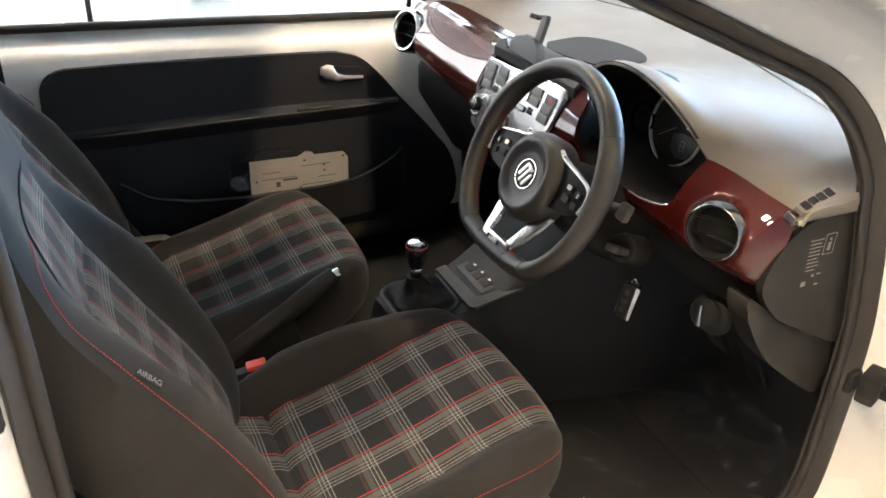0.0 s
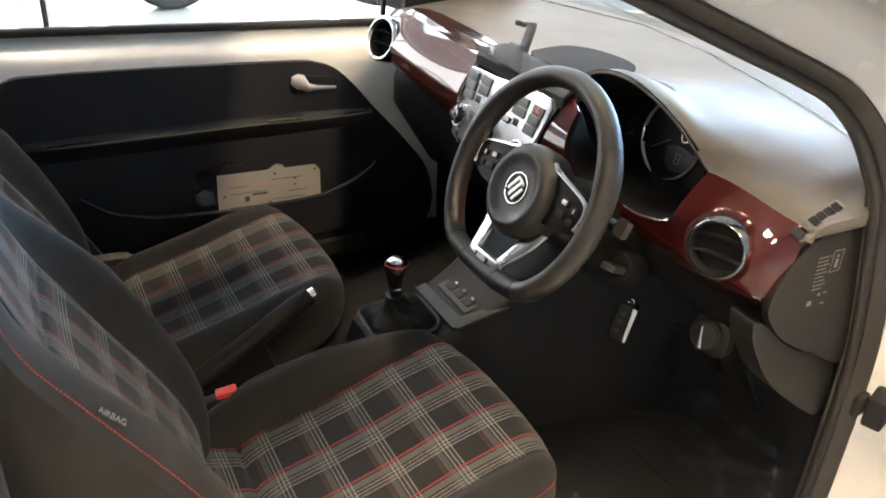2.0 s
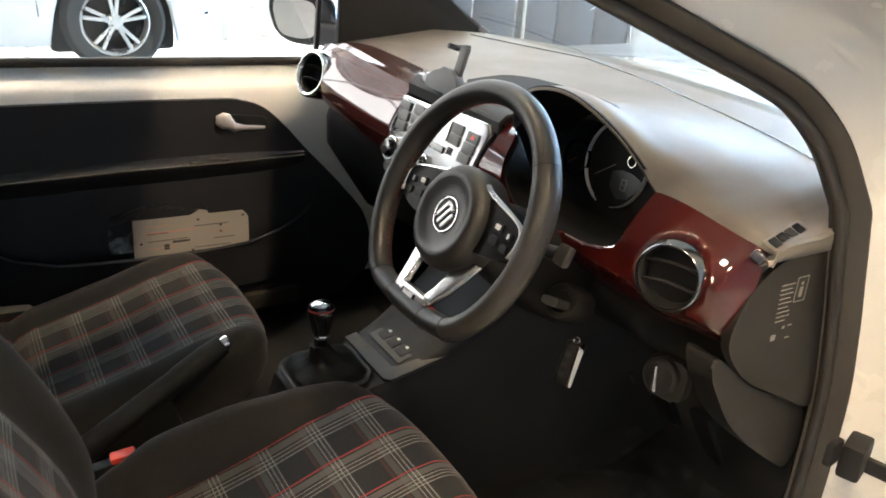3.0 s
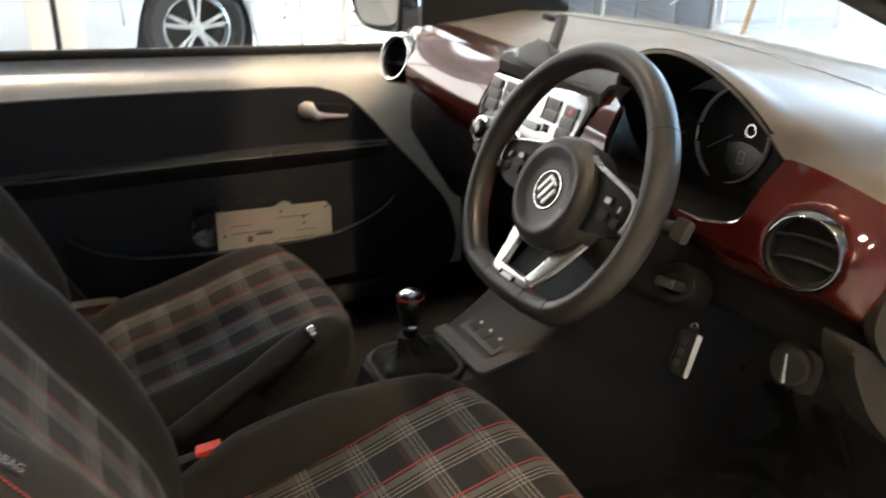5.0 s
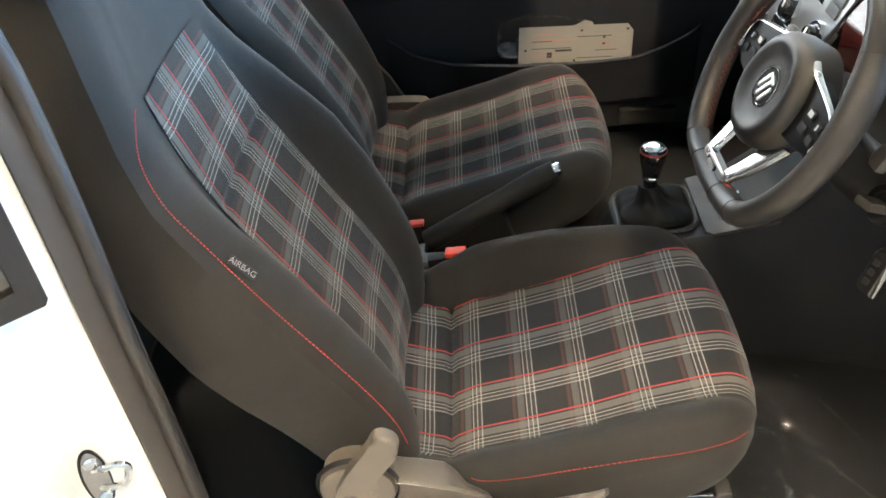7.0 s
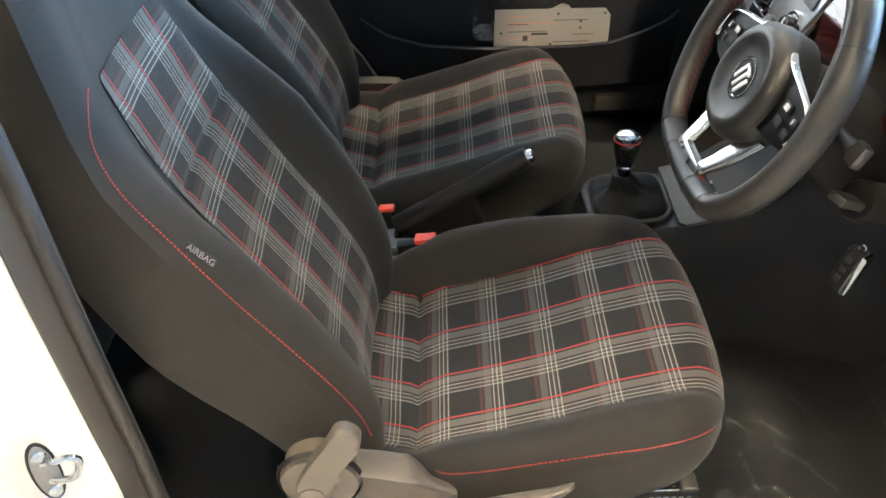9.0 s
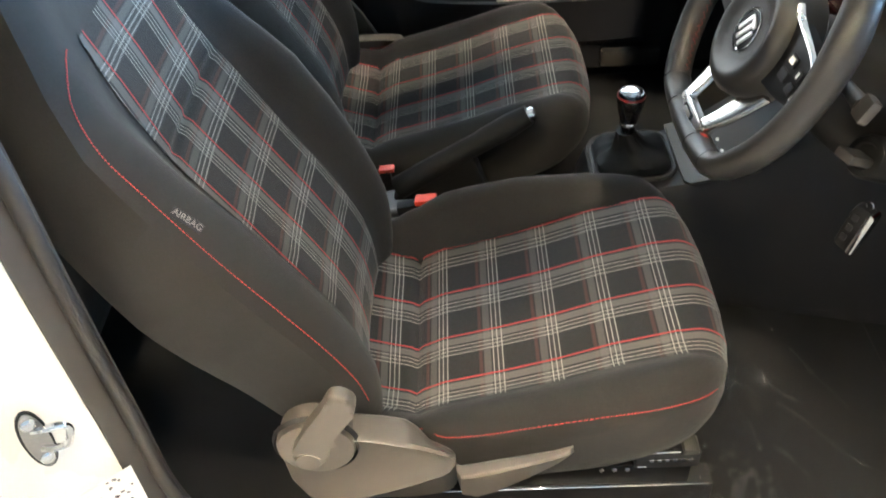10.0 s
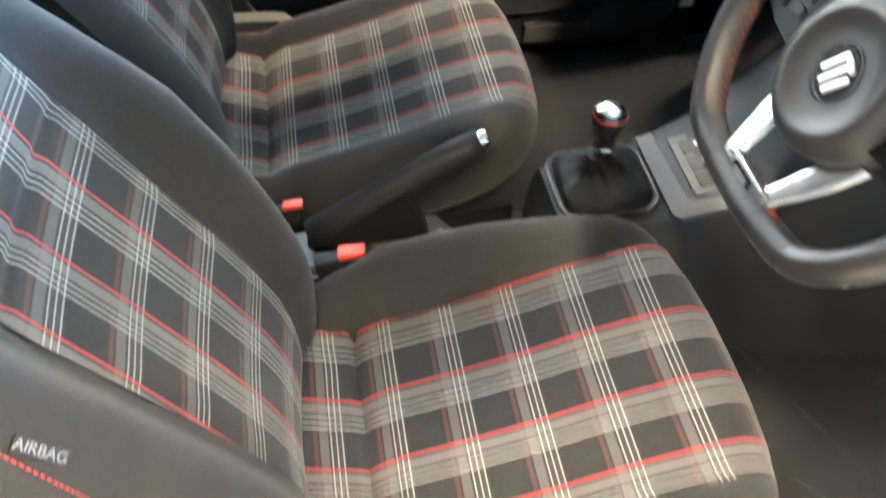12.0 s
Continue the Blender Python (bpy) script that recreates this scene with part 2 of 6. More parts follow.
M_GREYPRINT = surface("grey_print", (0.20, 0.19, 0.175), 0.6, vary=0.03)
M_HEADLINER = cloth("pale_headliner", (0.50, 0.48, 0.44), 900.0, 0.05)
M_GLASS = clear_glass("window_glass")
M_MIRROR = surface("mirror_glass", (0.9, 0.9, 0.9), 0.02, metal=1.0, vary=0.01, rough_vary=0.01)
M_SHELF = surface("gloss_brown_lacquer", (0.030, 0.012, 0.010), 0.12, vary=0.1, coat=0.6)
M_LCD = surface("display_screen", (0.022, 0.027, 0.032), 0.3)
M_TYRE = surface("tyre_rubber", (0.022, 0.022, 0.022), 0.75, vary=0.2)
M_ALLOY = surface("alloy_silver", (0.70, 0.71, 0.72), 0.3, metal=0.8, vary=0.04)
M_TILE = surface("pale_floor_tile", (0.50, 0.49, 0.47), 0.15, vary=0.05, scale=2.0)
M_JOINT = surface("tile_joint", (0.42, 0.41, 0.39), 0.7)
M_CEIL = surface("grey_ceiling_paint", (0.30, 0.295, 0.285), 0.85, vary=0.04, scale=1.5)
M_WALL = surface("white_wall_paint", (0.80, 0.79, 0.76), 0.8, vary=0.04, scale=1.5)
M_SLATE = surface("blue_grey_shutter", (0.10, 0.115, 0.135), 0.35, vary=0.12, scale=1.0)
M_BOARD = surface("beige_board", (0.62, 0.54, 0.42), 0.7, vary=0.04, scale=1.5)
M_WOOD = surface("pale_wood", (0.42, 0.24, 0.11), 0.5, vary=0.25, scale=14.0)
M_STEEL = surface("dull_steel", (0.35, 0.34, 0.33), 0.35, metal=1.0, vary=0.15)
M_WARM = glow("warm_lamp_panel", (1.0, 0.82, 0.56), 700.0)
M_COOL = glow("cool_lamp_panel", (0.70, 0.86, 1.0), 16.0)
M_DAY = glow("daylight_outside", (0.95, 0.98, 1.0), 7.5)
M_FRONT = glow("daylight_street", (1.0, 0.985, 0.95), 2.2)
M_COVER = surface("seat_cover_plastic", (0.082, 0.070, 0.058), 0.36, vary=0.1, grain=0.2, grain_scale=1200.0)
M_FLANGE = surface("seal_flange_rubber", (0.028, 0.0245, 0.022), 0.55, vary=0.12, grain=0.15, grain_scale=500.0)
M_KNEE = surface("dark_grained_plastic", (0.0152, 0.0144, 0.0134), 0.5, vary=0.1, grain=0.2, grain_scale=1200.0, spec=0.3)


# ---- mesh helpers ----
def part(name, bm, mat, parent=None, label="", angle=40.0):
    """Links a bmesh as one mesh object under a thing or a part."""
    me = bpy.data.meshes.new(name)
    bmesh.ops.recalc_face_normals(bm, faces=bm.faces)
    bm.to_mesh(me)
    bm.free()
    me.materials.append(mat)
    me.polygons.foreach_set("use_smooth", [True] * len(me.polygons))
    me.set_sharp_from_angle(angle=radians(angle))
    ob = new(name, me)
    if parent is not None:
        ob.parent = parent
        ob.matrix_parent_inverse = parent_world(parent).inverted()
    if label:
        tagged(ob, label)
    return ob


def parent_world(ob):
    m = ob.matrix_basis.copy()
    while ob.parent is not None:
        m = ob.parent.matrix_basis @ ob.matrix_parent_inverse @ m
        ob = ob.parent
    return m


def thing(name, at, label, category, group="", kind=""):
    ob = new(name)
    ob.empty_display_size = 0.05
    ob.location = at
    ob.matrix_basis = Matrix.Translation(at)
    return tagged(ob, label, category, group, kind)


def spline(pts, n, closed=False):
    """n points along a Catmull-Rom curve through pts."""
    pts = [np.array(p, float) for p in pts]
    k = len(pts)
    segs = k if closed else k - 1
    out = []
    for i in range(n):
        f = i / (n if closed else n - 1) * segs
        j = min(int(f), segs - 1)
        t = f - j
        if closed:
            a, b, c, d = (pts[(j + q) % k] for q in (-1, 0, 1, 2))
        else:
            a, b, c, d = pts[max(j - 1, 0)], pts[j], pts[j + 1], pts[min(j + 2, k - 1)]
        out.append(0.5 * (2 * b + (c - a) * t + (2 * a - 5 * b + 4 * c - d) * t * t + (3 * b - a - 3 * c + d) * t ** 3))
    return out


def interp(x, pairs):
    return float(np.interp(x, [p[0] for p in pairs], [p[1] for p in pairs]))


def smooth(x, pairs):
    """Like interp, but a smooth curve without overshoot through the pairs."""
    xs, ys = [p[0] for p in pairs], [p[1] for p in pairs]
    if x <= xs[0]:
        return ys[0]
    if x >= xs[-1]:
        return ys[-1]
    n = len(xs)
    k = max(i for i in range(n - 1) if xs[i] <= x)
    slope = [(ys[i + 1] - ys[i]) / (xs[i + 1] - xs[i]) for i in range(n - 1)]

    def tangent(i):
        if i == 0 or i == n - 1:
            return slope[0] if i == 0 else slope[-1]
        a, b = slope[i - 1], slope[i]
        return 0.0 if a * b <= 0 else 2 * a * b / (a + b)

    h = xs[k + 1] - xs[k]
    t = (x - xs[k]) / h
    return (ys[k] * (1 + 2 * t) * (1 - t) ** 2 + h * tangent(k) * t * (1 - t) ** 2 + ys[k + 1] * t * t * (3 - 2 * t) + h * tangent(k + 1) * t * t * (t - 1))


def loft(rings, closed=True, caps=True, bm=None, wrap=False):
    """Joins rings of equal length into a skin."""
    bm = bm or bmesh.new()
    vs = [[bm.verts.new(tuple(p)) for p in r] for r in rings]
    n = len(rings[0])
    rows = len(rings)
    for i in range(rows if wrap else rows - 1):
        a, b = vs[i], vs[(i + 1) % rows]
        for j in range(n if closed else n - 1):
            k = (j + 1) % n
            bm.faces.new((a[j], a[k], b[k], b[j]))
    if caps and closed and not wrap:
        bm.faces.new(vs[0][::-1])
        bm.faces.new(vs[-1])
    return bm


def tube(pts, r, seg=8, closed=False, bm=None, flat=1.0):
    """A round bar along pts; r may be a number or one for each point."""
    pts = [Vector(tuple(p)) for p in pts]
    n = len(pts)
    rs = [r] * n if isinstance(r, (int, float)) else r
    rings = []
    up = None
    for i, p in enumerate(pts):
        a = pts[i - 1] if (i or closed) else pts[0]
        b = pts[(i + 1) % n] if (i < n - 1 or closed) else pts[-1]
        d = (b - a).normalized()
        if up is None:
            up = Vector((0, 0, 1)) if abs(d.z) < 0.9 else Vector((1, 0, 0))
        side = d.cross(up).normalized()
        up = side.cross(d).normalized()
        rings.append([p + (side * math.cos(q) + up * math.sin(q) * flat) * rs[i] for q in (2 * math.pi * k / seg for k in range(seg))])
    return loft(rings, True, not closed, bm, wrap=closed)


def box(sx, sy, sz, m=None, bevel=0.003, seg=2, bm=None):
    own = bmesh.new()
    bmesh.ops.create_cube(own, size=1.0)
    for v in own.verts:
        v.co = Vector((v.co.x * sx, v.co.y * sy, v.co.z * sz))
    if bevel:
        bmesh.ops.bevel(own, geom=list(own.edges), offset=min(bevel, 0.49 * min(sx, sy, sz)), segments=seg, profile=0.6, affect="EDGES")
    if m is not None:
        own.transform(m)
    return merged(bm, own)


def merged(bm, own):
    if bm is None:
        return own
    me = bpy.data.meshes.new("scratch")
    own.to_mesh(me)
    own.free()
    bm.from_mesh(me)
    bpy.data.meshes.remove(me)
    return bm


def lathe(profile, seg=32, m=None, bm=None):
    """Turns (radius, height) round z."""
    rings = [[(r * math.cos(q), r * math.sin(q), h) for q in (2 * math.pi * k / seg for k in range(seg))] for r, h in profile]
    own = loft(rings, True, False)
    if profile[0][0] < 1e-4 or profile[-1][0] < 1e-4:
        bmesh.ops.remove_doubles(own, verts=own.verts, dist=1e-5)
    if m is not None:
        own.transform(m)
    return merged(bm, own)


def slab(outline, depth, m=None, bevel=0.002, bm=None, seg=2):
    """A plate from a 2D outline (x, y), thick along z from 0 to depth, with rounded edges."""
    own = bmesh.new()
    lo = [own.verts.new((x, y, 0)) for x, y in outline]
    hi = [own.verts.new((x, y, depth)) for x, y in outline]
    n = len(outline)
    own.faces.new(lo[::-1])
    top = own.faces.new(hi)
    for i in range(n):
        own.faces.new((lo[i], lo[(i + 1) % n], hi[(i + 1) % n], hi[i]))
    if bevel:
        bmesh.ops.bevel(own, geom=list(top.edges), offset=bevel, segments=seg, profile=0.6, affect="EDGES")
    if m is not None:
        own.transform(m)
    return merged(bm, own)


def rounded(w, h, r, n=5, cx=0.0, cy=0.0):
    out = []
    for sx, sy, a0 in ((1, 1, 0), (-1, 1, 90), (-1, -1, 180), (1, -1, 270)):
        for k in range(n + 1):
            a = radians(a0 + 90 * k / n)
            out.append((cx + sx * (w / 2 - r) + r * math.cos(a), cy + sy * (h / 2 - r) + r * math.sin(a)))
    return out


def sheet(rows, thick=0.0, bm=None, uv=None):
    """A grid of points; thick gives it a back side along the averaged normals."""
    bm = bm or bmesh.new()
    if thick:
        a = np.array([[tuple(p) for p in r] for r in rows], float)
        du = np.gradient(a, axis=1)
        dv = np.gradient(a, axis=0)
        nrm = np.cross(du, dv)
        nrm /= np.linalg.norm(nrm, axis=2, keepdims=True) + 1e-9
        back = a - nrm * thick
        rings = [list(map(tuple, a[i])) + list(map(tuple, back[i][::-1])) for i in range(len(a))]
        return loft(rings, True, True, bm)
    vs = [[bm.verts.new(tuple(p)) for p in r] for r in rows]
    lay = bm.loops.layers.uv.new("UVMap") if uv else None
    for i in range(len(rows) - 1):
        for j in range(len(rows[0]) - 1):
            f = bm.faces.new((vs[i][j], vs[i][j + 1], vs[i + 1][j + 1], vs[i + 1][j]))
            if uv:
                for loop, (p, q) in zip(f.loops, ((i, j), (i, j + 1), (i + 1, j + 1), (i + 1, j))):
                    loop[lay].uv = uv[p][q]
    return bm


def frame_at(origin, a, b, c):
    """The matrix with the axes a, b, c at origin."""
    m = Matrix((a, b, c)).transposed().to_4x4()
    m.translation = Vector(origin)
    return m


def stitches(pts, count, length, r, mat, parent, name="stitching"):
    """A row of short thread stitches along a curve."""
    bm = bmesh.new()
    line = spline(pts, count + 1)
    for i in range(count):
        a, b = Vector(tuple(line[i])), Vector(tuple(line[i + 1]))
        d = b - a
        tube([a + d * (0.5 - length / 2), a + d * 0.5, a + d * (0.5 + length / 2)], [r * 0.7, r, r * 0.7], 5, bm=bm)
    return part(name, bm, mat, parent)


# ---- showroom ----
def showroom():
    bm = bmesh.new()
    box(34, 34, 0.2, pose(2, 2, FLOOR_Z - 0.1 - 0.004), 0, bm=bm)
    floor = tagged(part("floor", bm, M_JOINT), "pale polished tile floor of the car showroom", "floor", kind="structure")
    bm = bmesh.new()
    box(0.796, 0.796, 0.012, None, 0.003, 1, bm=bm)
    tile = part("floor_tile", bm, M_TILE, floor)
    tile.matrix_basis = pose(-3.6, -3.6, FLOOR_Z - 0.006)
    for i in range(17):
        for j in range(17):
            if i or j:
                o = new("floor_tile", tile.data)
                o.parent = floor
                o.matrix_basis = pose(-3.6 + 0.8 * i, -3.6 + 0.8 * j, FLOOR_Z - 0.006)
    for name, sx, sy, x, y in (("wall_north", 34, 0.2, 2, 16), ("wall_south", 34, 0.2, 2, -9), ("wall_west", 0.2, 23, -12, 2.5), ("wall_east", 0.2, 23, 15, 2.5)):
        bm = bmesh.new()
        box(sx, sy, 5.0, pose(x, y, FLOOR_Z + 2.5), 0.01, bm=bm)
        tagged(part(name, bm, M_CEIL), "plain grey painted showroom wall", "wall", kind="structure")
    bm = bmesh.new()
    box(34, 34, 0.2, pose(2, 2, FLOOR_Z + 4.9), 0, bm=bm)
    tagged(part("ceiling", bm, M_CEIL), "grey showroom ceiling", "ceiling", kind="structure")


showroom()


def far_glazing():
    """Tall glazing of the far side, with daylight behind it."""
    root = tagged(thing("window_1", (-1.0, 7.4, FLOOR_Z), "tall glazed far side of the showroom with daylight behind", "window", kind="structure"), kind="structure")
    for k in range(7):
        part("mullion", box(0.08, 0.10, 4.6, pose(-7.0 + 1.8 * k, 7.4, FLOOR_Z + 2.3), 0.008), M_WALL, root)
    for z in (0.05, 1.55, 4.5):
        part("transom", box(10.8, 0.08, 0.10, pose(-1.6, 7.4, FLOOR_Z + z), 0.008), M_WALL, root)
    bm = box(16.0, 0.05, 4.6, pose(-1.6, 8.2, FLOOR_Z + 2.35), 0)
    tagged(part("backdrop", bm, M_DAY), "bright overcast daylight outside the far glazing", "backdrop", kind="structure")


far_glazing()


def front_glazing():
    """The glazed street front ahead of the car."""
    root = tagged(thing("window_2", (14.2, 3.0, FLOOR_Z), "glazed street front of the showroom with white posts", "window", kind="structure"), kind="structure")
    for k in range(7):
        part("mullion", box(0.10, 0.09, 4.6, pose(14.3, -5.0 + 2.4 * k, FLOOR_Z + 2.3), 0.008), M_WALL, root)
    for z in (0.15, 2.4):
        part("transom", box(0.08, 14.4, 0.10, pose(14.3, 2.2, FLOOR_Z + z), 0.008), M_WALL, root)
    bm = box(0.05, 18.0, 4.7, pose(14.7, 2.5, FLOOR_Z + 2.38), 0)
    tagged(part("backdrop", bm, M_FRONT), "pale daylight beyond the glazed street front", "backdrop", kind="structure")


front_glazing()


def ceiling_lamp(x, y, w, h, mat):
    root = thing("ceiling_lamp", (x, y, FLOOR_Z + 4.8), "flat white luminaire under the showroom ceiling", "ceiling lamp", "ceiling lamps")
    bm = bmesh.new()
    for sx, sy, dx, dy in ((w + 0.08, 0.04, 0, h / 2 + 0.02), (w + 0.08, 0.04, 0, -h / 2 - 0.02), (0.04, h, w / 2 + 0.02, 0), (0.04, h, -w / 2 - 0.02, 0)):
        box(sx, sy, 0.1, pose(x + dx, y + dy, FLOOR_Z + 4.75), 0.005, bm=bm)
    part("frame", bm, M_WALL, root)
    bm = bmesh.new()
    box(w, h, 0.02, pose(x, y, FLOOR_Z + 4.74), 0.003, bm=bm)
    part("diffuser", bm, mat, root)
    return root


WARM = ceiling_lamp(-4.5, -3.6, 0.29, 0.29, M_WARM)
for lx, ly in ((-4.5, -2.0), (-1.5, -3.6), (-1.5, -2.0), (0.8, -3.6), (0.7, -2.0), (-0.3, 1.45)):
    copy_thing(WARM, pose(lx, ly, FLOOR_Z + 4.8))
COOL = ceiling_lamp(-4.5, 2.0, 2.4, 0.9, M_COOL)
for lx, ly in ((-4.5, 6.0), (-1.2, 4.6), (-1.2, 6.2), (1.6, 4.6), (1.6, 6.2), (5.5, 0.5), (5.5, 4.0), (5.5, 7.5), (9.0, 0.5), (8.9, 4.9)):
    copy_thing(COOL, pose(lx, ly, FLOOR_Z + 4.8))


# ---- front seats ----
PU = 0.0935                 # spacing of the red lines across the cloth
RED_CUSHION = [(-0.199, 4 * PU), (-0.116, 3 * PU), (-0.033, 2 * PU), (0.060, PU), (0.163, 0.0), (0.20, -0.03)]
RED_BACK = [(-0.170, 4 * PU), (-0.092, 3 * PU), (-0.014, 2 * PU), (0.073, PU), (0.160, 0.0)]
RED_DRIFT = [(0.60, -0.012), (0.70, -0.008), (0.80, 0.0), (0.92, 0.003), (1.0, 0.006), (1.06, 0.002)]
CREASE, PANEL_TOP = 0.908, 1.064
CUSH = [(-0.50, 0.535), (-0.46, 0.523), (-0.433, 0.513), (-0.40, 0.501), (-0.361, 0.489), (-0.32, 0.509), (-0.24, 0.529), (-0.164, 0.551), (-0.087, 0.579), (-0.006, 0.600), (0.030, 0.604), (0.08, 0.606)]
NOSE, FLANK, ROUND = 0.074, 0.238, 0.050
BACK = [(-0.452, 0.430), (-0.436, 0.50), (-0.436, 0.56), (-0.450, 0.620), (-0.490, 0.70), (-0.552, 0.80), (-0.612, 0.905), (-0.645, 0.985), (-0.668, 1.065),
        (-0.690, 1.16), (-0.706, 1.26), (-0.716, 1.34), (-0.730, 1.385), (-0.760, 1.405)]
HALF = [(0.43, 0.205), (0.55, 0.214), (0.607, 0.222), (0.68, 0.230), (0.755, 0.240), (0.825, 0.244), (0.87, 0.238), (0.93, 0.228), (0.99, 0.216), (1.033, 0.200), (1.08, 0.183), (1.16, 0.160), (1.26, 0.145), (1.34, 0.132), (1.405, 0.09)]
PANEL_IN = [(0.43, 0.105), (0.578, 0.122), (0.674, 0.134), (0.747, 0.139), (0.813, 0.145), (0.879, 0.148), (0.919, 0.144), (0.973, 0.136), (1.05, 0.117), (1.07, 0.110), (1.20, 0.06), (1.41, 0.05)]
PANEL_OUT = [(0.43, 0.092), (0.69, 0.099), (0.80, 0.101), (0.904, 0.107), (0.99, 0.107), (1.058, 0.105), (1.20, 0.06), (1.41, 0.05)]
BOLST = [(0.43, 0.015), (0.55, 0.026), (0.607, 0.034), (0.68, 0.043), (0.755, 0.052), (0.825, 0.054), (0.87, 0.047), (0.93, 0.034), (0.99, 0.014), (1.05, 0.004), (1.41, 0.0)]
DEPTH = [(0.43, 0.085), (0.60, 0.106), (0.80, 0.122), (1.0, 0.112), (1.2, 0.10), (1.405, 0.06)]


def cushion_top(x, s):
    """Height of the cushion's skin before its edge is rounded off."""
    q = abs(s - 0.004) if s < 0.004 else s - 0.008 * min(1.0, s / 0.1)
    swell = interp(x, [(-0.46, 0.7), (-0.36, 1.0), (-0.20, 1.0), (0.0, 0.75), (0.07, 0.45)])
    bolster = interp(q, [(0.0, 0.0), (0.14, 0.001), (0.158, 0.002), (0.164, 0.008), (0.176, 0.022), (0.190, 0.031), (0.205, 0.034), (0.24, 0.034)])
    seam = -0.005 * max(0.0, 1 - abs(x + 0.361) / 0.010) if q < 0.159 else 0.0
    return interp(x, CUSH) + bolster * swell + seam


def inner_rise(x, s):
    """How far the bolster beside the console stands up, from 0 to 1."""
    return interp(s, [(0.177, 0.0), (0.190, 0.28), (0.208, 0.85), (0.225, 1.0)]) * smooth(x, [(-0.46, 0.0), (-0.41, 0.40), (-0.36, 0.95), (-0.30, 1.0), (-0.20, 0.88), (-0.10, 0.42), (0.0, 0.06), (0.03, 0.0), (0.08, 0.0)])


def cushion_outline(tall):
    """The cushion seen from above: (x, s) points, anticlockwise from the rear."""
    side = [(-0.46, 0.212), (-0.40, 0.226), (-0.32, 0.236), (-0.22, FLANK), (-0.12, FLANK), (-0.05, 0.234), (0.0, 0.222), (0.035, 0.198), (0.058, 0.160), (0.068, 0.115), (0.073, 0.06), (NOSE, 0.0)]
    pts = [(x, -s) for x, s in side] + [(x, s + 0.32 * tall * inner_rise(x, s)) for x, s in side[-2::-1]]
    return [tuple(p) for p in spline(pts, 120)]


def cushion_rings(tall):
    """Closed contours of the cushion from the middle of its top over the rounded edge to the underside."""
    line = cushion_outline(tall)
    n = len(line)
    norm = []
    for k in range(n):
        a, c = line[max(k - 1, 0)], line[min(k + 1, n - 1)]
        d = math.hypot(c[0] - a[0], c[1] - a[1])
        norm.append((-(c[1] - a[1]) / d, (c[0] - a[0]) / d))
    rings = []
    inner = [(x + nx * ROUND, s + nz * ROUND) for (x, s), (nx, nz) in zip(line, norm)]
    for t in (1.0, 0.75, 0.5, 0.3, 0.15, 0.07):
        ring = []
        for x, s in inner:
            cx, cs = min(max(x, -0.41), -0.02), 0.0
            px, ps = x + (cx - x) * t, s + (cs - s) * t
            ring.append((px, ps, cushion_top(px, ps) + tall * inner_rise(px, ps) - (0.006 if -0.150 < ps < 0.155 and px < 0.03 else 0.0)))
        rings.append(ring)
    for k in range(13):
        f = radians(100 * k / 12)
        ring = []
        for (x, s), (nx, nz) in zip(line, norm):
            r = ROUND
            o = r * (1 - math.sin(min(f, math.pi / 2)))
            px, ps = x + nx * o, s + nz * o
            ring.append((px, ps, cushion_top(px, ps) + tall * inner_rise(px, ps) - r * (1 - math.cos(f))))
        rings.append(ring)
    for g, tuck in ((0.25, -0.002), (0.5, 0.000), (0.75, 0.006), (0.92, 0.016), (1.0, 0.030), (1.0, 0.10)):
        ring = []
        for k, ((x, s), (nx, nz)) in enumerate(zip(line, norm)):
            top = rings[18][k][2]
            low = interp(x, [(-0.46, 0.425), (-0.22, 0.425), (-0.10, 0.440), (0.0, 0.468), (0.074, 0.495)])
            ring.append((x + nx * tuck, s + nz * tuck, top + (low - top) * g))
        rings.append(ring)
    return rings


def cushion_panel(y0, cols, lift):
    """The tartan panel over the cushion, with UVs in metres along and across it."""
    rows, uvs = [], []
    N, K = 110, 14
    for s in cols:
        front = interp(abs(s), [(0.0, NOSE), (0.06, 0.073), (0.115, 0.068), (0.160, 0.058)])
        line = []
        for i in range(N):
            x = -0.48 + (front - ROUND + 0.48) * i / (N - 1)
            line.append((x, cushion_top(x, s) + lift))
        for k in range(1, K):
            f = radians(98 * k / (K - 1))
            r = ROUND + lift
            x = front - ROUND + ROUND * math.sin(f)
            line.append((front - ROUND + r * math.sin(f), cushion_top(x, s) - ROUND + r * math.cos(f)))
        arc = [0.0]
        for a, c in zip(line, line[1:]):
            arc.append(arc[-1] + math.hypot(c[0] - a[0], c[1] - a[1]))
        zero = float(np.interp(-0.006, [p[0] for p in line[:N]], arc[:N]))
        rows.append([(x, y0 + s, z) for x, z in line])
        uvs.append([(interp(s, RED_CUSHION), a - zero) for a in arc])
    return rows, uvs


def back_grid(rows=140, lo=0.0, hi=1.0):
    line = np.array(spline(BACK, 140))
    arc = np.concatenate([[0], np.cumsum(np.hypot(*(np.diff(line, axis=0).T)))])
    out = []
    for i in range(rows):
        a = (lo + (hi - lo) * i / (rows - 1)) * arc[-1]
        x, z = float(np.interp(a, arc, line[:, 0])), float(np.interp(a, arc, line[:, 1]))
        e = 0.01
        tx = float(np.interp(min(a + e, arc[-1]), arc, line[:, 0]) - np.interp(max(a - e, 0), arc, line[:, 0]))
        tz = float(np.interp(min(a + e, arc[-1]), arc, line[:, 1]) - np.interp(max(a - e, 0), arc, line[:, 1]))
        ln = math.hypot(tx, tz)
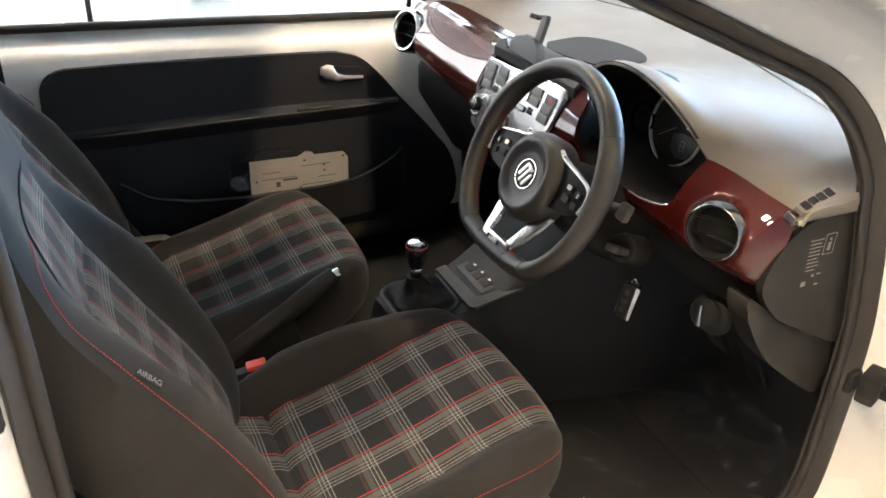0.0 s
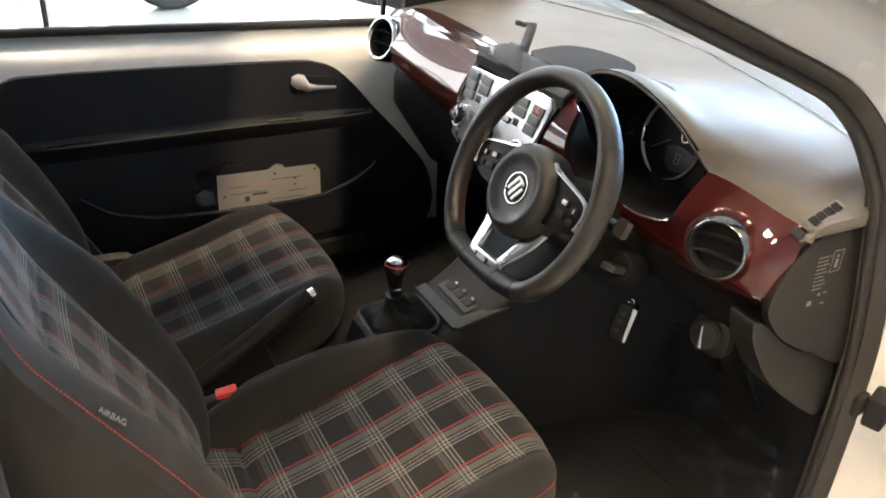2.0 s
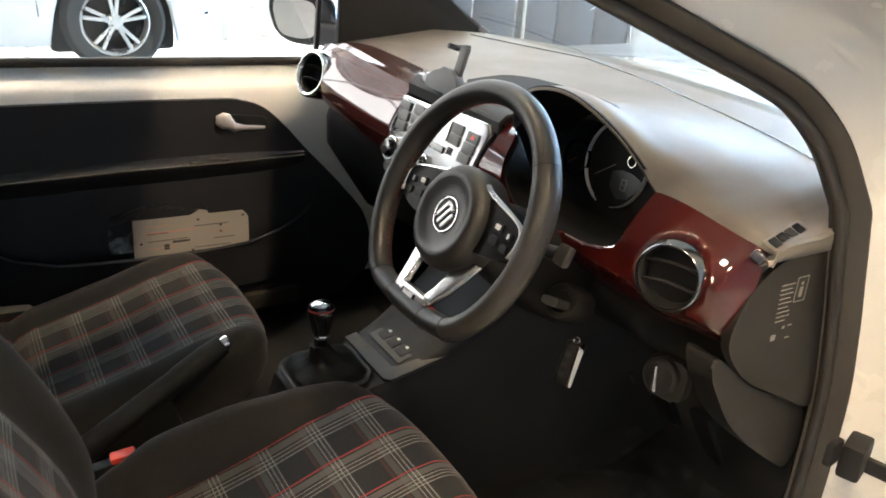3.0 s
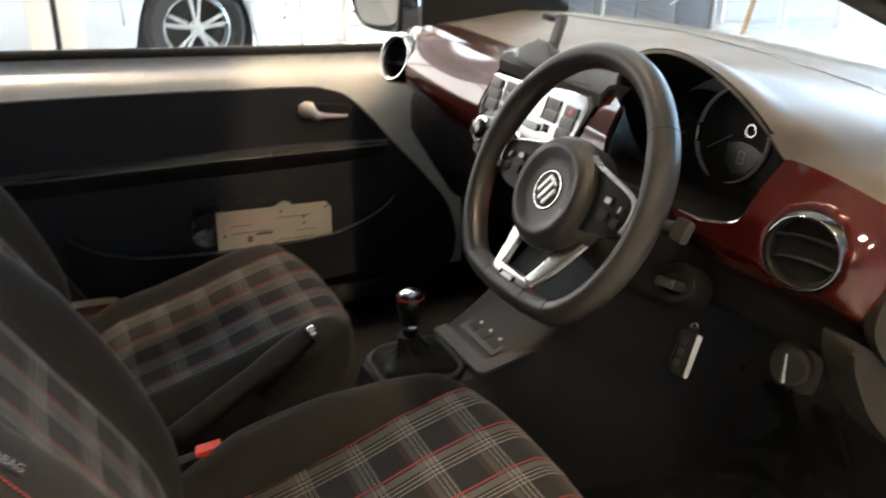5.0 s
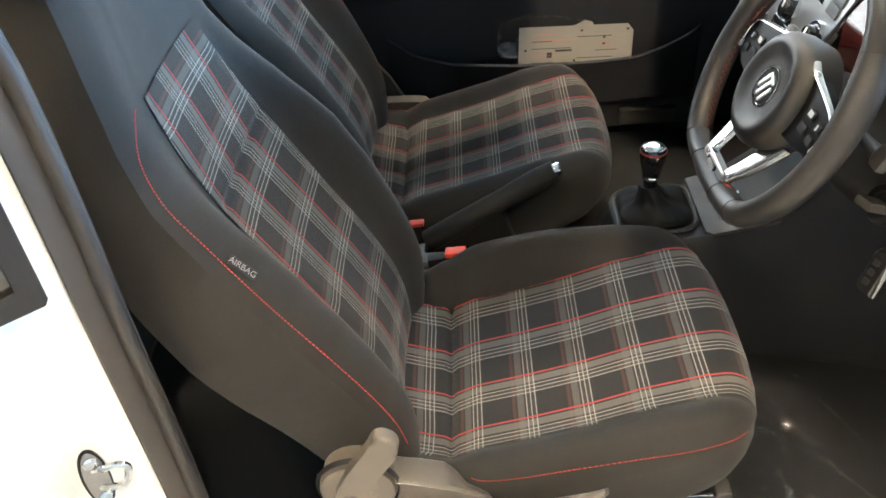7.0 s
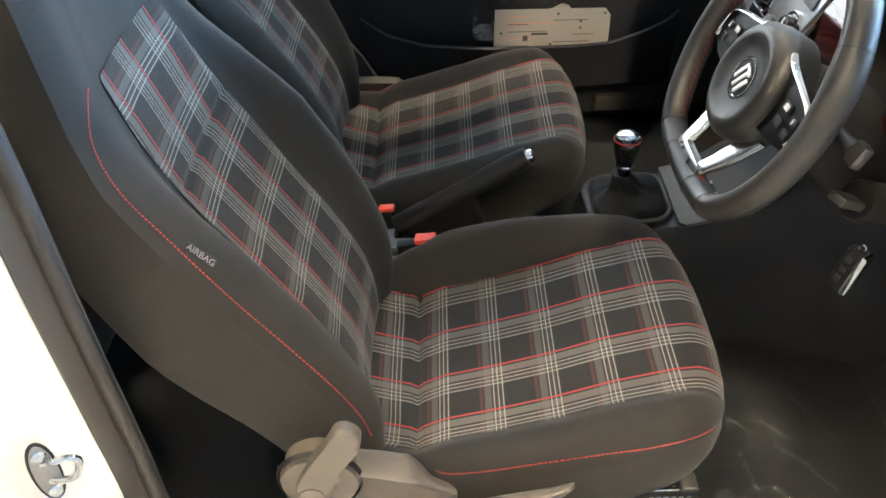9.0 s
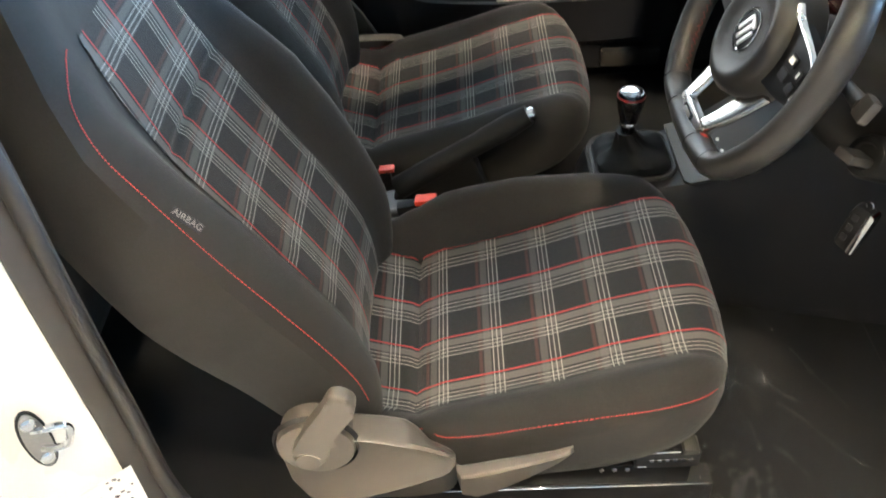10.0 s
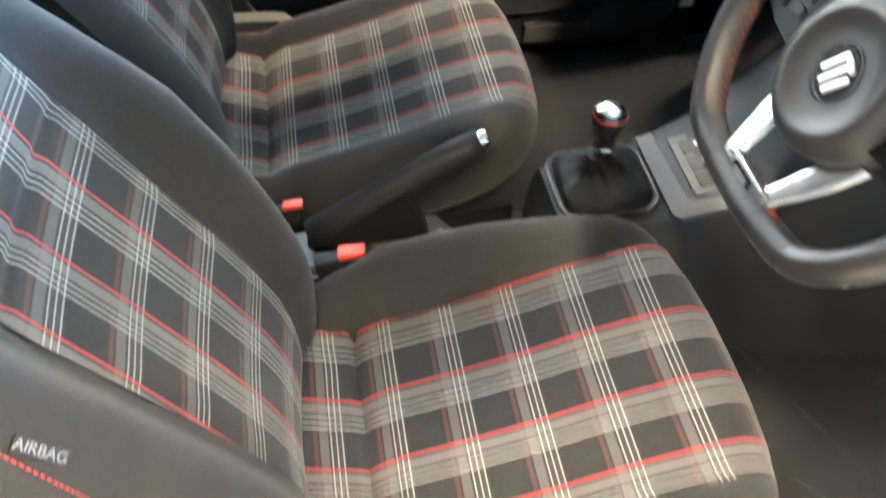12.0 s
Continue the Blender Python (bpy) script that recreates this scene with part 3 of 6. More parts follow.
        out.append((x, z, tz / ln, -tx / ln, a))     # place, forward normal, length along
    return out


def half_width(z, s):
    """Half width of the backrest on the side of s; the console side is the wider one."""
    return interp(z, HALF) + (interp(z, [(0.43, 0.006), (0.60, 0.011), (0.80, 0.009), (0.95, 0.005), (1.05, 0.0)]) if s > 0 else 0.0)


def back_depth(s, z):
    """How far the backrest's front skin stands forward of its middle line."""
    pw, hw, b = interp(z, PANEL_IN if s > 0 else PANEL_OUT), half_width(z, s), interp(z, BOLST)
    q = abs(s)
    peak = pw + (hw - pw) * 0.55
    if q <= pw:
        # two pillows with a sharp sewn crease between them
        fade = min(1.0, (pw - q) / 0.02)
        puff = 0.0
        if CREASE < z < PANEL_TOP:
            puff = 0.004 * math.sin(math.pi * (z - CREASE) / (PANEL_TOP - CREASE))
        elif 0.60 < z <= CREASE:
            puff = 0.003 * math.sin(math.pi * (z - 0.60) / (CREASE - 0.60))
        return 0.006 * (q / pw) ** 2 + fade * (puff - 0.0045 * max(0.0, 1 - abs(z - CREASE) / 0.008))
    if q <= peak:
        t = (q - pw) / (peak - pw)
        return 0.006 + b * (3 * t * t - 2 * t ** 3)
    t = min(1.0, (q - peak) / (hw - peak))
    return 0.006 + b - (b * 0.25 + 0.014) * t * t


def front_seat(y0, outer, label):
    """A sports seat with one-piece headrest; outer is the side (-1 or 1) of its door."""
    root = thing("front_seat", (0, 0, CABIN_Z), label, "car seat", "front seats")
    rings = [[(x, y0 + s, z) for x, s, z in ring] for ring in cushion_rings(0.045 if outer < 0 else 0.0)]
    bm = loft(rings, True, False)
    bm.verts.ensure_lookup_table()
    bm.faces.new([bm.verts[k] for k in range(len(bm.verts) - len(rings[0]), len(bm.verts))])
    part("cushion", bm, M_CLOTH, root, "charcoal cloth cushion with raised bolsters")
    n = 31
    prow, puv = cushion_panel(y0, [-0.159 + 0.3245 * j / (n - 1) for j in range(n)], 0.0018)
    part("cushion_panel", sheet(prow, uv=puv), M_PLAID, root, "black, grey, white and red tartan cloth")

    # backrest
    spine = back_grid(190)
    ring_q = [i / 26 for i in range(27)]
    rings = []
    for x, z, nx, nz, a in spine:
        dp = interp(z, DEPTH)
        front = []
        for q in [-t for t in ring_q[:0:-1]] + ring_q:
            hw = half_width(z, q)
            under = z < PANEL_TOP - 0.01 and abs(q * hw) < interp(z, PANEL_IN if q > 0 else PANEL_OUT) - 0.006
            o = back_depth(q * hw, z) - (0.007 if under else 0.0)
            front.append((x + nx * o, y0 + q * hw, z + nz * o))
        edge = back_depth(-interp(z, HALF), z)
        back = []
        for q, d in ((1.03, 0.25), (1.03, 0.55), (0.97, 0.85), (0.8, 1.0), (0.4, 1.05), (0.0, 1.06), (-0.4, 1.05), (-0.8, 1.0), (-0.97, 0.85), (-1.03, 0.55), (-1.03, 0.25)):
            o = edge - (edge + dp) * d
            back.append((x + nx * o, y0 + q * half_width(z, q), z + nz * o))
        rings.append(front + back)
    part("backrest", loft(rings), M_CLOTH, root, "charcoal cloth backrest with one-piece headrest")
    prow, puv = [], []
    for x, z, nx, nz, a in back_grid(330, 0.02, 0.90):
        if z > PANEL_TOP:
            break
        row, uvr = [], []
        lo, hi = -interp(z, PANEL_OUT), interp(z, PANEL_IN)
        for j in range(n):
            sq = lo + (hi - lo) * j / (n - 1)
            o = back_depth(sq, z) + 0.0022
            row.append((x + nx * o, y0 + sq, z + nz * o))
            uvr.append((interp(sq - interp(z, RED_DRIFT), RED_BACK), (0.2388 - a) * 1.015))
        prow.append(row)
        puv.append(uvr)
    part("backrest_panel", sheet(prow, uv=puv), M_PLAID, root, "black, grey, white and red tartan cloth")

    # red seams
    def on_back(s, z, lift=0.0012):
        k = min(range(len(spine)), key=lambda i: abs(spine[i][1] - z))
        x, zz, nx, nz, a = spine[k]
        x = x + (z - zz) * (-nz / max(nx, 0.2))
        o = back_depth(s, z) + lift
        return (x + nx * o, y0 + s, z + nz * o)

    for side in (-1, 1):
        if side != outer:
            continue
        pts = [on_back(side * s, z, 0.0008) for z, s in ((0.585, 0.204), (0.625, 0.209), (0.68, 0.216), (0.755, 0.226), (0.825, 0.230), (0.87, 0.224), (0.93, 0.214), (0.985, 0.203), (1.03, 0.185), (1.06, 0.155), (1.068, 0.138))]
        stitches(pts, 130, 0.72, 0.00066, M_REDTHREAD, root)
        pts = []
        for x, z in ((-0.385, 0.519), (-0.35, 0.5235), (-0.32, 0.5285), (-0.270, 0.537), (-0.204, 0.553), (-0.11, 0.575), (-0.05, 0.585), (0.0, 0.589), (0.030, 0.583), (0.052, 0.573)):
            out = interp(x, [(-0.46, 0.212), (-0.40, 0.226), (-0.32, 0.236), (-0.22, 0.238), (-0.12, 0.238), (-0.05, 0.234), (0.0, 0.222), (0.035, 0.198), (0.058, 0.160)])
            drop = min(ROUND, max(0.0, cushion_top(x, 0.21) - z))
            f = math.acos(1 - drop / ROUND)
            pts.append((x, y0 + side * (out - ROUND * (1 - math.sin(f)) + 0.001), z))
        stitches(pts, 120, 0.72, 0.00066, M_REDTHREAD, root)

    # airbag tag on the door side
    zt = 0.889
    mid = Vector(on_back(outer * 0.211, zt, 0.0022))
    up = (Vector(on_back(outer * 0.211, zt + 0.03)) - Vector(on_back(outer * 0.211, zt - 0.03))).normalized()
    acr = (Vector(on_back(outer * 0.218, zt)) - Vector(on_back(outer * 0.204, zt))).normalized()
    nrm = up.cross(acr)
    if nrm.x < 0:
        nrm = -nrm
    fm = frame_at(mid, -up, nrm.cross(-up), nrm)
    tag = part("airbag_tag", box(0.037, 0.0115, 0.0016, fm, 0.0006, 1), M_PLASTIC, root, "small black label reading AIRBAG")
    if outer < 0:
        txt = bpy.data.curves.new("lettering", "FONT")
        txt.body, txt.size, txt.align_x, txt.align_y, txt.extrude = "AIRBAG", 0.0102, "CENTER", "CENTER", 0.0003
        tob = new("lettering_curve", txt)
        bpy.context.view_layer.update()
        me = bpy.data.meshes.new_from_object(tob.evaluated_get(bpy.context.evaluated_depsgraph_get()))
        bpy.data.objects.remove(tob)
        bm = bmesh.new()
        bm.from_mesh(me)
        bm.transform(fm @ pose(0, 0, 0.0012))
        part("lettering", bm, M_GREYPRINT, tag, "white capitals AIRBAG")

    # side cover, recliner lever, height lever on the door side
    ys = y0 + outer * 0.236
    mx = frame_at((0, ys, 0), (1, 0, 0), (0, 0, 1), (0, outer, 0))
    if outer > 0:
        out = spline([(-0.535, 0.50), (-0.50, 0.52), (-0.34, 0.52), (-0.30, 0.50), (-0.31, 0.44), (-0.42, 0.425), (-0.52, 0.45)], 48, True)
        part("side_cover", slab([tuple(p) for p in out], 0.034, mx, 0.012, seg=4), M_COVER, root, "moulded grey-brown plastic side cover")
    else:
        # sections along the cover: top edge, pressed crease, lower crease, underside
        rows2 = []
        for x, zt, zc, zl, zb, f in ((-0.530, 0.605, 0.600, 0.560, 0.545, 0.35), (-0.520, 0.628, 0.606, 0.520, 0.500, 0.70), (-0.500, 0.648, 0.612, 0.490, 0.470, 0.92), (-0.470, 0.662, 0.618, 0.478, 0.450, 1.0),
                                   (-0.430, 0.656, 0.618, 0.488, 0.435, 1.0), (-0.397, 0.650, 0.610, 0.500, 0.430, 1.0), (-0.366, 0.641, 0.600, 0.513, 0.430, 1.0), (-0.352, 0.624, 0.596, 0.519, 0.432, 1.0),
                                   (-0.338, 0.594, 0.588, 0.526, 0.434, 0.98), (-0.322, 0.581, 0.578, 0.532, 0.438, 0.95), (-0.312, 0.572, 0.568, 0.538, 0.445, 0.88), (-0.306, 0.560, 0.557, 0.542, 0.455, 0.70)):
            zt, zc, zl = zt - 0.045, zc - 0.008, zl - 0.016
            zm = (zc + zl) / 2
            prof = ((0.0, zt - 0.004), (0.004, zt), (0.009, zt - 0.001), (0.038, zc + 0.0015), (0.0425, zc - 0.001), (0.0415, zc - 0.005), (0.0315, zm), (0.0365, zl + 0.005), (0.0375, zl), (0.0350, zl - 0.004), (0.015, zb + 0.006), (0.0, zb))
            rows2.append([(x, ys + outer * d * f, z) for d, z in prof])
        part("side_cover", loft(rows2), M_COVER, root, "moulded grey-brown plastic side cover", 34)
        hc = mx @ pose(-0.473, 0.598, 0.0)
        knob = part("recliner_knob", lathe([(0.0, 0.010), (0.046, 0.010), (0.0485, 0.041), (0.0465, 0.046), (0.040, 0.048), (0.0, 0.049)], 44, hc), M_COVER, root)
        part("hub_gap", lathe([(0.0490, 0.036), (0.0515, 0.0425), (0.0540, 0.036)], 44, hc), M_PLASTIC, knob)
        bm = slab([tuple(p) for p in spline([(-0.498, 0.610), (-0.478, 0.650), (-0.452, 0.690), (-0.441, 0.710), (-0.428, 0.713), (-0.415, 0.702), (-0.414, 0.684), (-0.427, 0.662), (-0.450, 0.626), (-0.458, 0.592), (-0.476, 0.577), (-0.496, 0.586)], 48, True)], 0.018, mx @ pose(0, 0, 0.042), 0.008, seg=4)
        part("lever", bm, M_COVER, knob)
        part("cap", lathe([(0.0, 0.0612), (0.0150, 0.0612), (0.0156, 0.0604), (0.0156, 0.058)], 28, mx @ pose(-0.481, 0.594, 0.0)), M_COVER, knob)
        rows2 = []
        for x, zc, w, zb, d in ((-0.305, 0.520, 0.012, 0.490, 0.034), (-0.299, 0.523, 0.018, 0.468, 0.045), (-0.280, 0.529, 0.018, 0.464, 0.047), (-0.255, 0.537, 0.017, 0.475, 0.047), (-0.215, 0.549, 0.014, 0.502, 0.046),
                              (-0.180, 0.560, 0.010, 0.527, 0.044), (-0.163, 0.565, 0.008, 0.541, 0.041), (-0.157, 0.562, 0.004, 0.552, 0.034)):
            prof = ((d - w - 0.004, zc - 0.003), (d - w, zc + 0.001), (d - 0.003, zc + 0.001), (d, zc - 0.002), (d - 0.001, zc - 0.006), (d - 0.010, zb + 0.002), (d - 0.014, zb), (d - w - 0.006, zb + 0.004))
            rows2.append([(x, ys + outer * o, z) for o, z in prof])
        part("height_lever", loft(rows2), M_COVER, root, "grey-brown plastic height lever", 34)

    # runners under the cushion
    for yy in (y0 - 0.20, y0 + 0.20):
        rail = part("rail", box(0.56, 0.036, 0.048, pose(-0.225, yy, CABIN_Z + 0.026), 0.003), M_PLASTIC, root, "black steel seat runner with a bright edge")
        part("rail_edge", box(0.55, 0.003, 0.003, pose(-0.225, yy - 0.0165, CABIN_Z + 0.0495), 0.001, 1), M_CHROME, rail)
        part("slider", box(0.44, 0.026, 0.046, pose(-0.20, yy, CABIN_Z + 0.072), 0.004), M_SPOKE, rail)
        if outer > 0 or yy > y0:
            continue
        bracket = part("bracket", box(0.088, 0.030, 0.034, pose(-0.018, yy - 0.006, CABIN_Z + 0.116), 0.003), M_PLASTIC, rail, "black slotted bracket with a bright top edge")
        part("bright_edge", box(0.052, 0.006, 0.004, pose(-0.028, yy - 0.018, CABIN_Z + 0.1335), 0.001, 1), M_CHROME, bracket)
        part("end_block", box(0.022, 0.028, 0.010, pose(0.012, yy - 0.008, CABIN_Z + 0.133), 0.002, 1), M_TRIM, bracket)
        part("bright_edge", box(0.012, 0.004, 0.003, pose(-0.052, yy - 0.0215, CABIN_Z + 0.105), 0.001, 1), M_CHROME, bracket)
        for k in range(6):
            part("slot", box(0.006, 0.0012, 0.005, pose(-0.040 + 0.0105 * k, yy - 0.0214, CABIN_Z + 0.1175), 0.0005, 1), M_CHROME, bracket, "bright bottomed slot")
        for k in range(3):
            part("rivet", lathe([(0, 0.0), (0.0035, 0.0), (0.0025, 0.002), (0, 0.0024)], 10, frame_at((-0.105 + 0.018 * k, yy - 0.0132, CABIN_Z + 0.086), (1, 0, 0), (0, 0, 1), (0, -1, 0))), M_STEEL, rail)
    return root


front_seat(-0.32, -1, "charcoal tartan car seat with red stitching beside the open door")
PASS_SEAT = front_seat(-0.32, 1, "charcoal car seat with tartan panels beside the closed far door")
PASS_SEAT.matrix_basis = pose(-0.10, 0.646, CABIN_Z - 0.008)


# ---- steering wheel ----
WA = radians(26)
W = frame_at((0.062, -0.305, 0.968), (0, -1, 0), (math.sin(WA), 0, math.cos(WA)), (-math.cos(WA), 0, math.sin(WA)))


WB = radians(24.9)
WR = frame_at((0.066, -0.309, 0.978), (0, -1, 0), (math.sin(WB), 0, math.cos(WB)), (-math.cos(WB), 0, math.sin(WB)))


def steering_wheel():
    root = thing("steering_wheel", W.translation, "black leather flat-bottomed steering wheel with silver spokes", "steering wheel")
    path = []
    N = 96
    for k in range(N):
        a = 2 * math.pi * k / N
        x, y = 0.169 * math.sin(a), 0.169 * math.cos(a)
        if y < -0.136:
            y = -0.136 - (abs(y) - 0.136) * 0.30
        path.append((x, y))
    for _ in range(3):
        path = [((path[i - 1][0] + 2 * path[i][0] + path[(i + 1) % N][0]) / 4, (path[i - 1][1] + 2 * path[i][1] + path[(i + 1) % N][1]) / 4) for i in range(N)]
    rings = []
    for k, (x, y) in enumerate(path):
        px, py = path[k - 1]
        qx, qy = path[(k + 1) % N]
        t = Vector((qx - px, qy - py, 0)).normalized()
        o = Vector((t.y, -t.x, 0))
        if o.x * x + o.y * y < 0:
            o = -o
        grip = 1.0 + 0.10 * math.exp(-((abs(math.atan2(x, y)) - 1.15) / 0.25) ** 2)
        rings.append([tuple(WR @ (Vector((x, y, 0.0)) + (o * math.cos(q) * 0.0158 + Vector((0, 0, 1)) * math.sin(q) * 0.0185) * grip)) for q in (2 * math.pi * j / 14 for j in range(14))])
    rim = part("rim", loft(rings, True, False, wrap=True), M_LEATHER, root, "black leather rim")
    # leather joints round the rim
    for k in (14, 39, 44, 52, 57, 82):
        x, y = path[k]
        a = Vector((x, y, 0.0))
        px, py = path[k - 1]
        qx, qy = path[(k + 1) % N]
        t = Vector((qx - px, qy - py, 0)).normalized()
        o = Vector((t.y, -t.x, 0))
        ring = [WR @ (a + o * math.cos(q) * 0.0163 + Vector((0, 0, 1)) * math.sin(q) * 0.0190) for q in (2 * math.pi * j / 20 for j in range(20))]
        part("joint", tube(ring, 0.0005, 4, True), M_DEEPBLACK, rim)
    # red stitching inside the rim
    for lo, hi in ((18, 38), (58, 78), (84, 108)):
        pts = []
        for k in range(lo, hi + 1):
            x, y = path[k % N]
            ln = math.hypot(x, y)
            pts.append(WR @ Vector((x * (1 - 0.0162 / ln), y * (1 - 0.0162 / ln), -0.004)))
        bm = bmesh.new()
        line = spline(pts, 46)
        for i in range(45):
            a, b = Vector(tuple(line[i])), Vector(tuple(line[i + 1]))
            n = (W.to_3x3() @ Vector((0, 0, 1))) * (0.0028 if i % 2 else -0.0028)
            tube([a - n, b + n], 0.0004, 4, bm=bm)
        part("stitching", bm, M_REDPLAIN, rim, "red cross stitching")
    # pad
    WP = W @ pose(0, 0, 0.009)
    pad = lathe([(0.0, -0.062), (0.060, -0.062), (0.071, -0.052), (0.0745, -0.024), (0.0730, -0.008), (0.0675, 0.0005), (0.0615, 0.0045), (0.0570, 0.0060), (0.0520, 0.0052), (0.045, 0.0020), (0.036, -0.0002), (0.0275, -0.0006), (0.0262, -0.0020), (0.0, -0.0020)], 56, WP)
    pad = part("airbag_pad", pad, M_LEATHER, root, "round black airbag cover")
    part("emblem", lathe([(0.0, 0.0), (0.0245, 0.0), (0.0250, 0.002), (0.0247, 0.0026), (0.0240, 0.0026), (0.0237, 0.0016), (0.0226, 0.0010)], 40, WP @ pose(0, 0, -0.0018)), M_CHROME, pad, "round chrome emblem ring")
    part("emblem_disc", lathe([(0.0, 0.0), (0.0225, 0.0), (0.0225, 0.0012), (0.0, 0.0014)], 36, WP @ pose(0, 0, -0.0006)), M_SPOKE, pad, "dark emblem disc")
    for w, h, px, py, turn in ((0.028, 0.0052, -0.0075, 0.0060, 58), (0.034, 0.0052, 0.0012, 0.0, 58), (0.026, 0.0052, 0.0095, -0.0070, 58), (0.015, 0.0048, 0.0085, 0.0125, -28)):
        part("emblem_piece", slab(rounded(w, h, 0.001, 2), 0.0022, WP @ pose(px, py, 0.0006, 0, 0, turn), 0.0006), M_EMBLEM, pad)
    # side spokes
    for s in (-1, 1):
        out = [(s * p, q) for p, q in ((0.052, 0.050), (0.085, 0.046), (0.130, 0.040), (0.150, 0.028), (0.153, 0.006), (0.146, -0.010), (0.115, -0.018), (0.085, -0.022), (0.050, -0.030))]
        bm = slab(out if s > 0 else out[::-1], 0.022, W @ pose(0, 0, -0.026), 0.005)
        spoke = part("side_spoke", bm, M_SPOKE, root, "gloss black side spoke with buttons")
        edge = [W @ Vector((s * p, q, -0.004)) for p, q in ((0.040, 0.060), (0.060, 0.053), (0.10, 0.045), (0.128, 0.038), (0.141, 0.028), (0.1435, 0.010), (0.140, -0.006))]
        part("edging", tube(spline(edge, 30), [0.0052 - 0.0018 * math.sin(math.pi * k / 29) for k in range(30)], 8, flat=0.6), M_SATIN, spoke, "satin silver edging")
        for bx, by, w, h in ((0.098, 0.022, 0.018, 0.012), (0.123, 0.018, 0.014, 0.011), (0.098, 0.004, 0.018, 0.012), (0.123, 0.001, 0.014, 0.011)):
            part("button", slab(rounded(w, h, 0.003, 3, s * bx, by), 0.004, W @ pose(0, 0, -0.0055), 0.001), M_PLASTIC, spoke)
        part("button_mark", slab(rounded(0.010, 0.007, 0.001, 2, s * 0.098, 0.022), 0.0006, W @ pose(0, 0, -0.0014), 0), M_WHITE, spoke)
        part("button_mark", slab(rounded(0.003, 0.007, 0.001, 2, s * 0.123, 0.018), 0.0006, W @ pose(0, 0, -0.0014), 0), M_WHITE, spoke)
    # lower double spoke
    for s in (-1, 1):
        rows = []
        for px, py, w, zz in ((0.057, -0.040, 0.0165, -0.026), (0.051, -0.066, 0.0155, -0.018), (0.043, -0.092, 0.0135, -0.010), (0.037, -0.110, 0.011, -0.002), (0.034, -0.124, 0.010, 0.001)):
            rows.append([tuple(W @ Vector((s * px + w * math.copysign(abs(math.cos(q)) ** 0.45, math.cos(q)), py, zz + 0.0055 * math.copysign(abs(math.sin(q)) ** 0.6, math.sin(q)) - 0.10 * s * w * math.cos(q)))) for q in (2 * math.pi * (j + 0.5) / 20 for j in range(20))])
        part("lower_spoke", loft(rows), M_SATIN, root, "bright silver lower spoke")
    bm = slab(rounded(0.080, 0.022, 0.005, 4, 0, -0.121), 0.012, W @ pose(0, 0, -0.004), 0.003)
    badge = part("lower_bridge", bm, M_SATIN, root, "bright silver bridge with a small plate")
    part("plate", slab(rounded(0.036, 0.011, 0.002, 3, 0, -0.121), 0.001, W @ pose(0, 0, 0.0081), 0.0003), M_GLOSS, badge)
    part("plate_mark", slab(rounded(0.024, 0.005, 0.001, 2, 0, -0.121), 0.0006, W @ pose(0, 0, 0.0091), 0), M_SATIN, badge)
    pts = [W @ Vector((0.046 + 0.002 * k, -0.1245 + 0.0045 * math.sin(k * 0.5), 0.004 - 0.0015 * k)) for k in range(6)]
    part("red_tab", tube(pts, 0.0042, 8), M_REDTHREAD, root, "small red trim piece")
    return root


steering_wheel()


def steering_column():
    root = thing("steering_column", (0.16, -0.303, 0.90), "black plastic steering column shroud with stalks and ignition lock", "steering column")
    rows = []
    for c, w, h, dy in ((-0.045, 0.045, 0.040, 0.0), (-0.075, 0.062, 0.050, -0.006), (-0.12, 0.070, 0.060, -0.012), (-0.17, 0.074, 0.068, -0.018), (-0.23, 0.075, 0.070, -0.02)):
        rows.append([tuple(W @ Vector((w * math.copysign(abs(math.cos(q)) ** 0.6, math.cos(q)), dy + h * math.copysign(abs(math.sin(q)) ** 0.6, math.sin(q)), c))) for q in (2 * math.pi * j / 24 for j in range(24))])
    # deeper black here makes up for shade that the lamps wash out
    part("shroud", loft(rows), M_DEEPBLACK, root)
    for s, mat in ((1, M_PLASTIC), (-1, M_PLASTIC)):
        pts = [W @ Vector((s * 0.065, 0.012, -0.085)), W @ Vector((s * 0.105, 0.018, -0.080)), W @ Vector((s * 0.150, 0.024, -0.070))]
        part("stalk", tube(pts, [0.009, 0.008, 0.0105], 10), mat, root)
        part("stalk_end", box(0.022, 0.028, 0.014, W @ pose(s * 0.158, 0.026, -0.068), 0.005), M_TRIM, root, "grey switch end of the stalk")
    lockm = look((0.175, -0.425, 0.872), (0.5, -0.30, 0.70))
    lk = part("ignition_lock", lathe([(0.0, -0.05), (0.026, -0.05), (0.026, 0.0), (0.023, 0.006), (0.016, 0.006), (0.014, 0.002), (0.0, 0.002)], 28, lockm), M_DEEPBLACK, root)
    part("key_bow", box(0.026, 0.012, 0.040, lockm @ pose(0, -0.004, 0.020), 0.004), M_TRIM, lk)
    part("key_blade", box(0.009, 0.003, 0.026, lockm @ pose(0, 0, 0.0), 0.001), M_CHROME, lk)
    return root


steering_column()


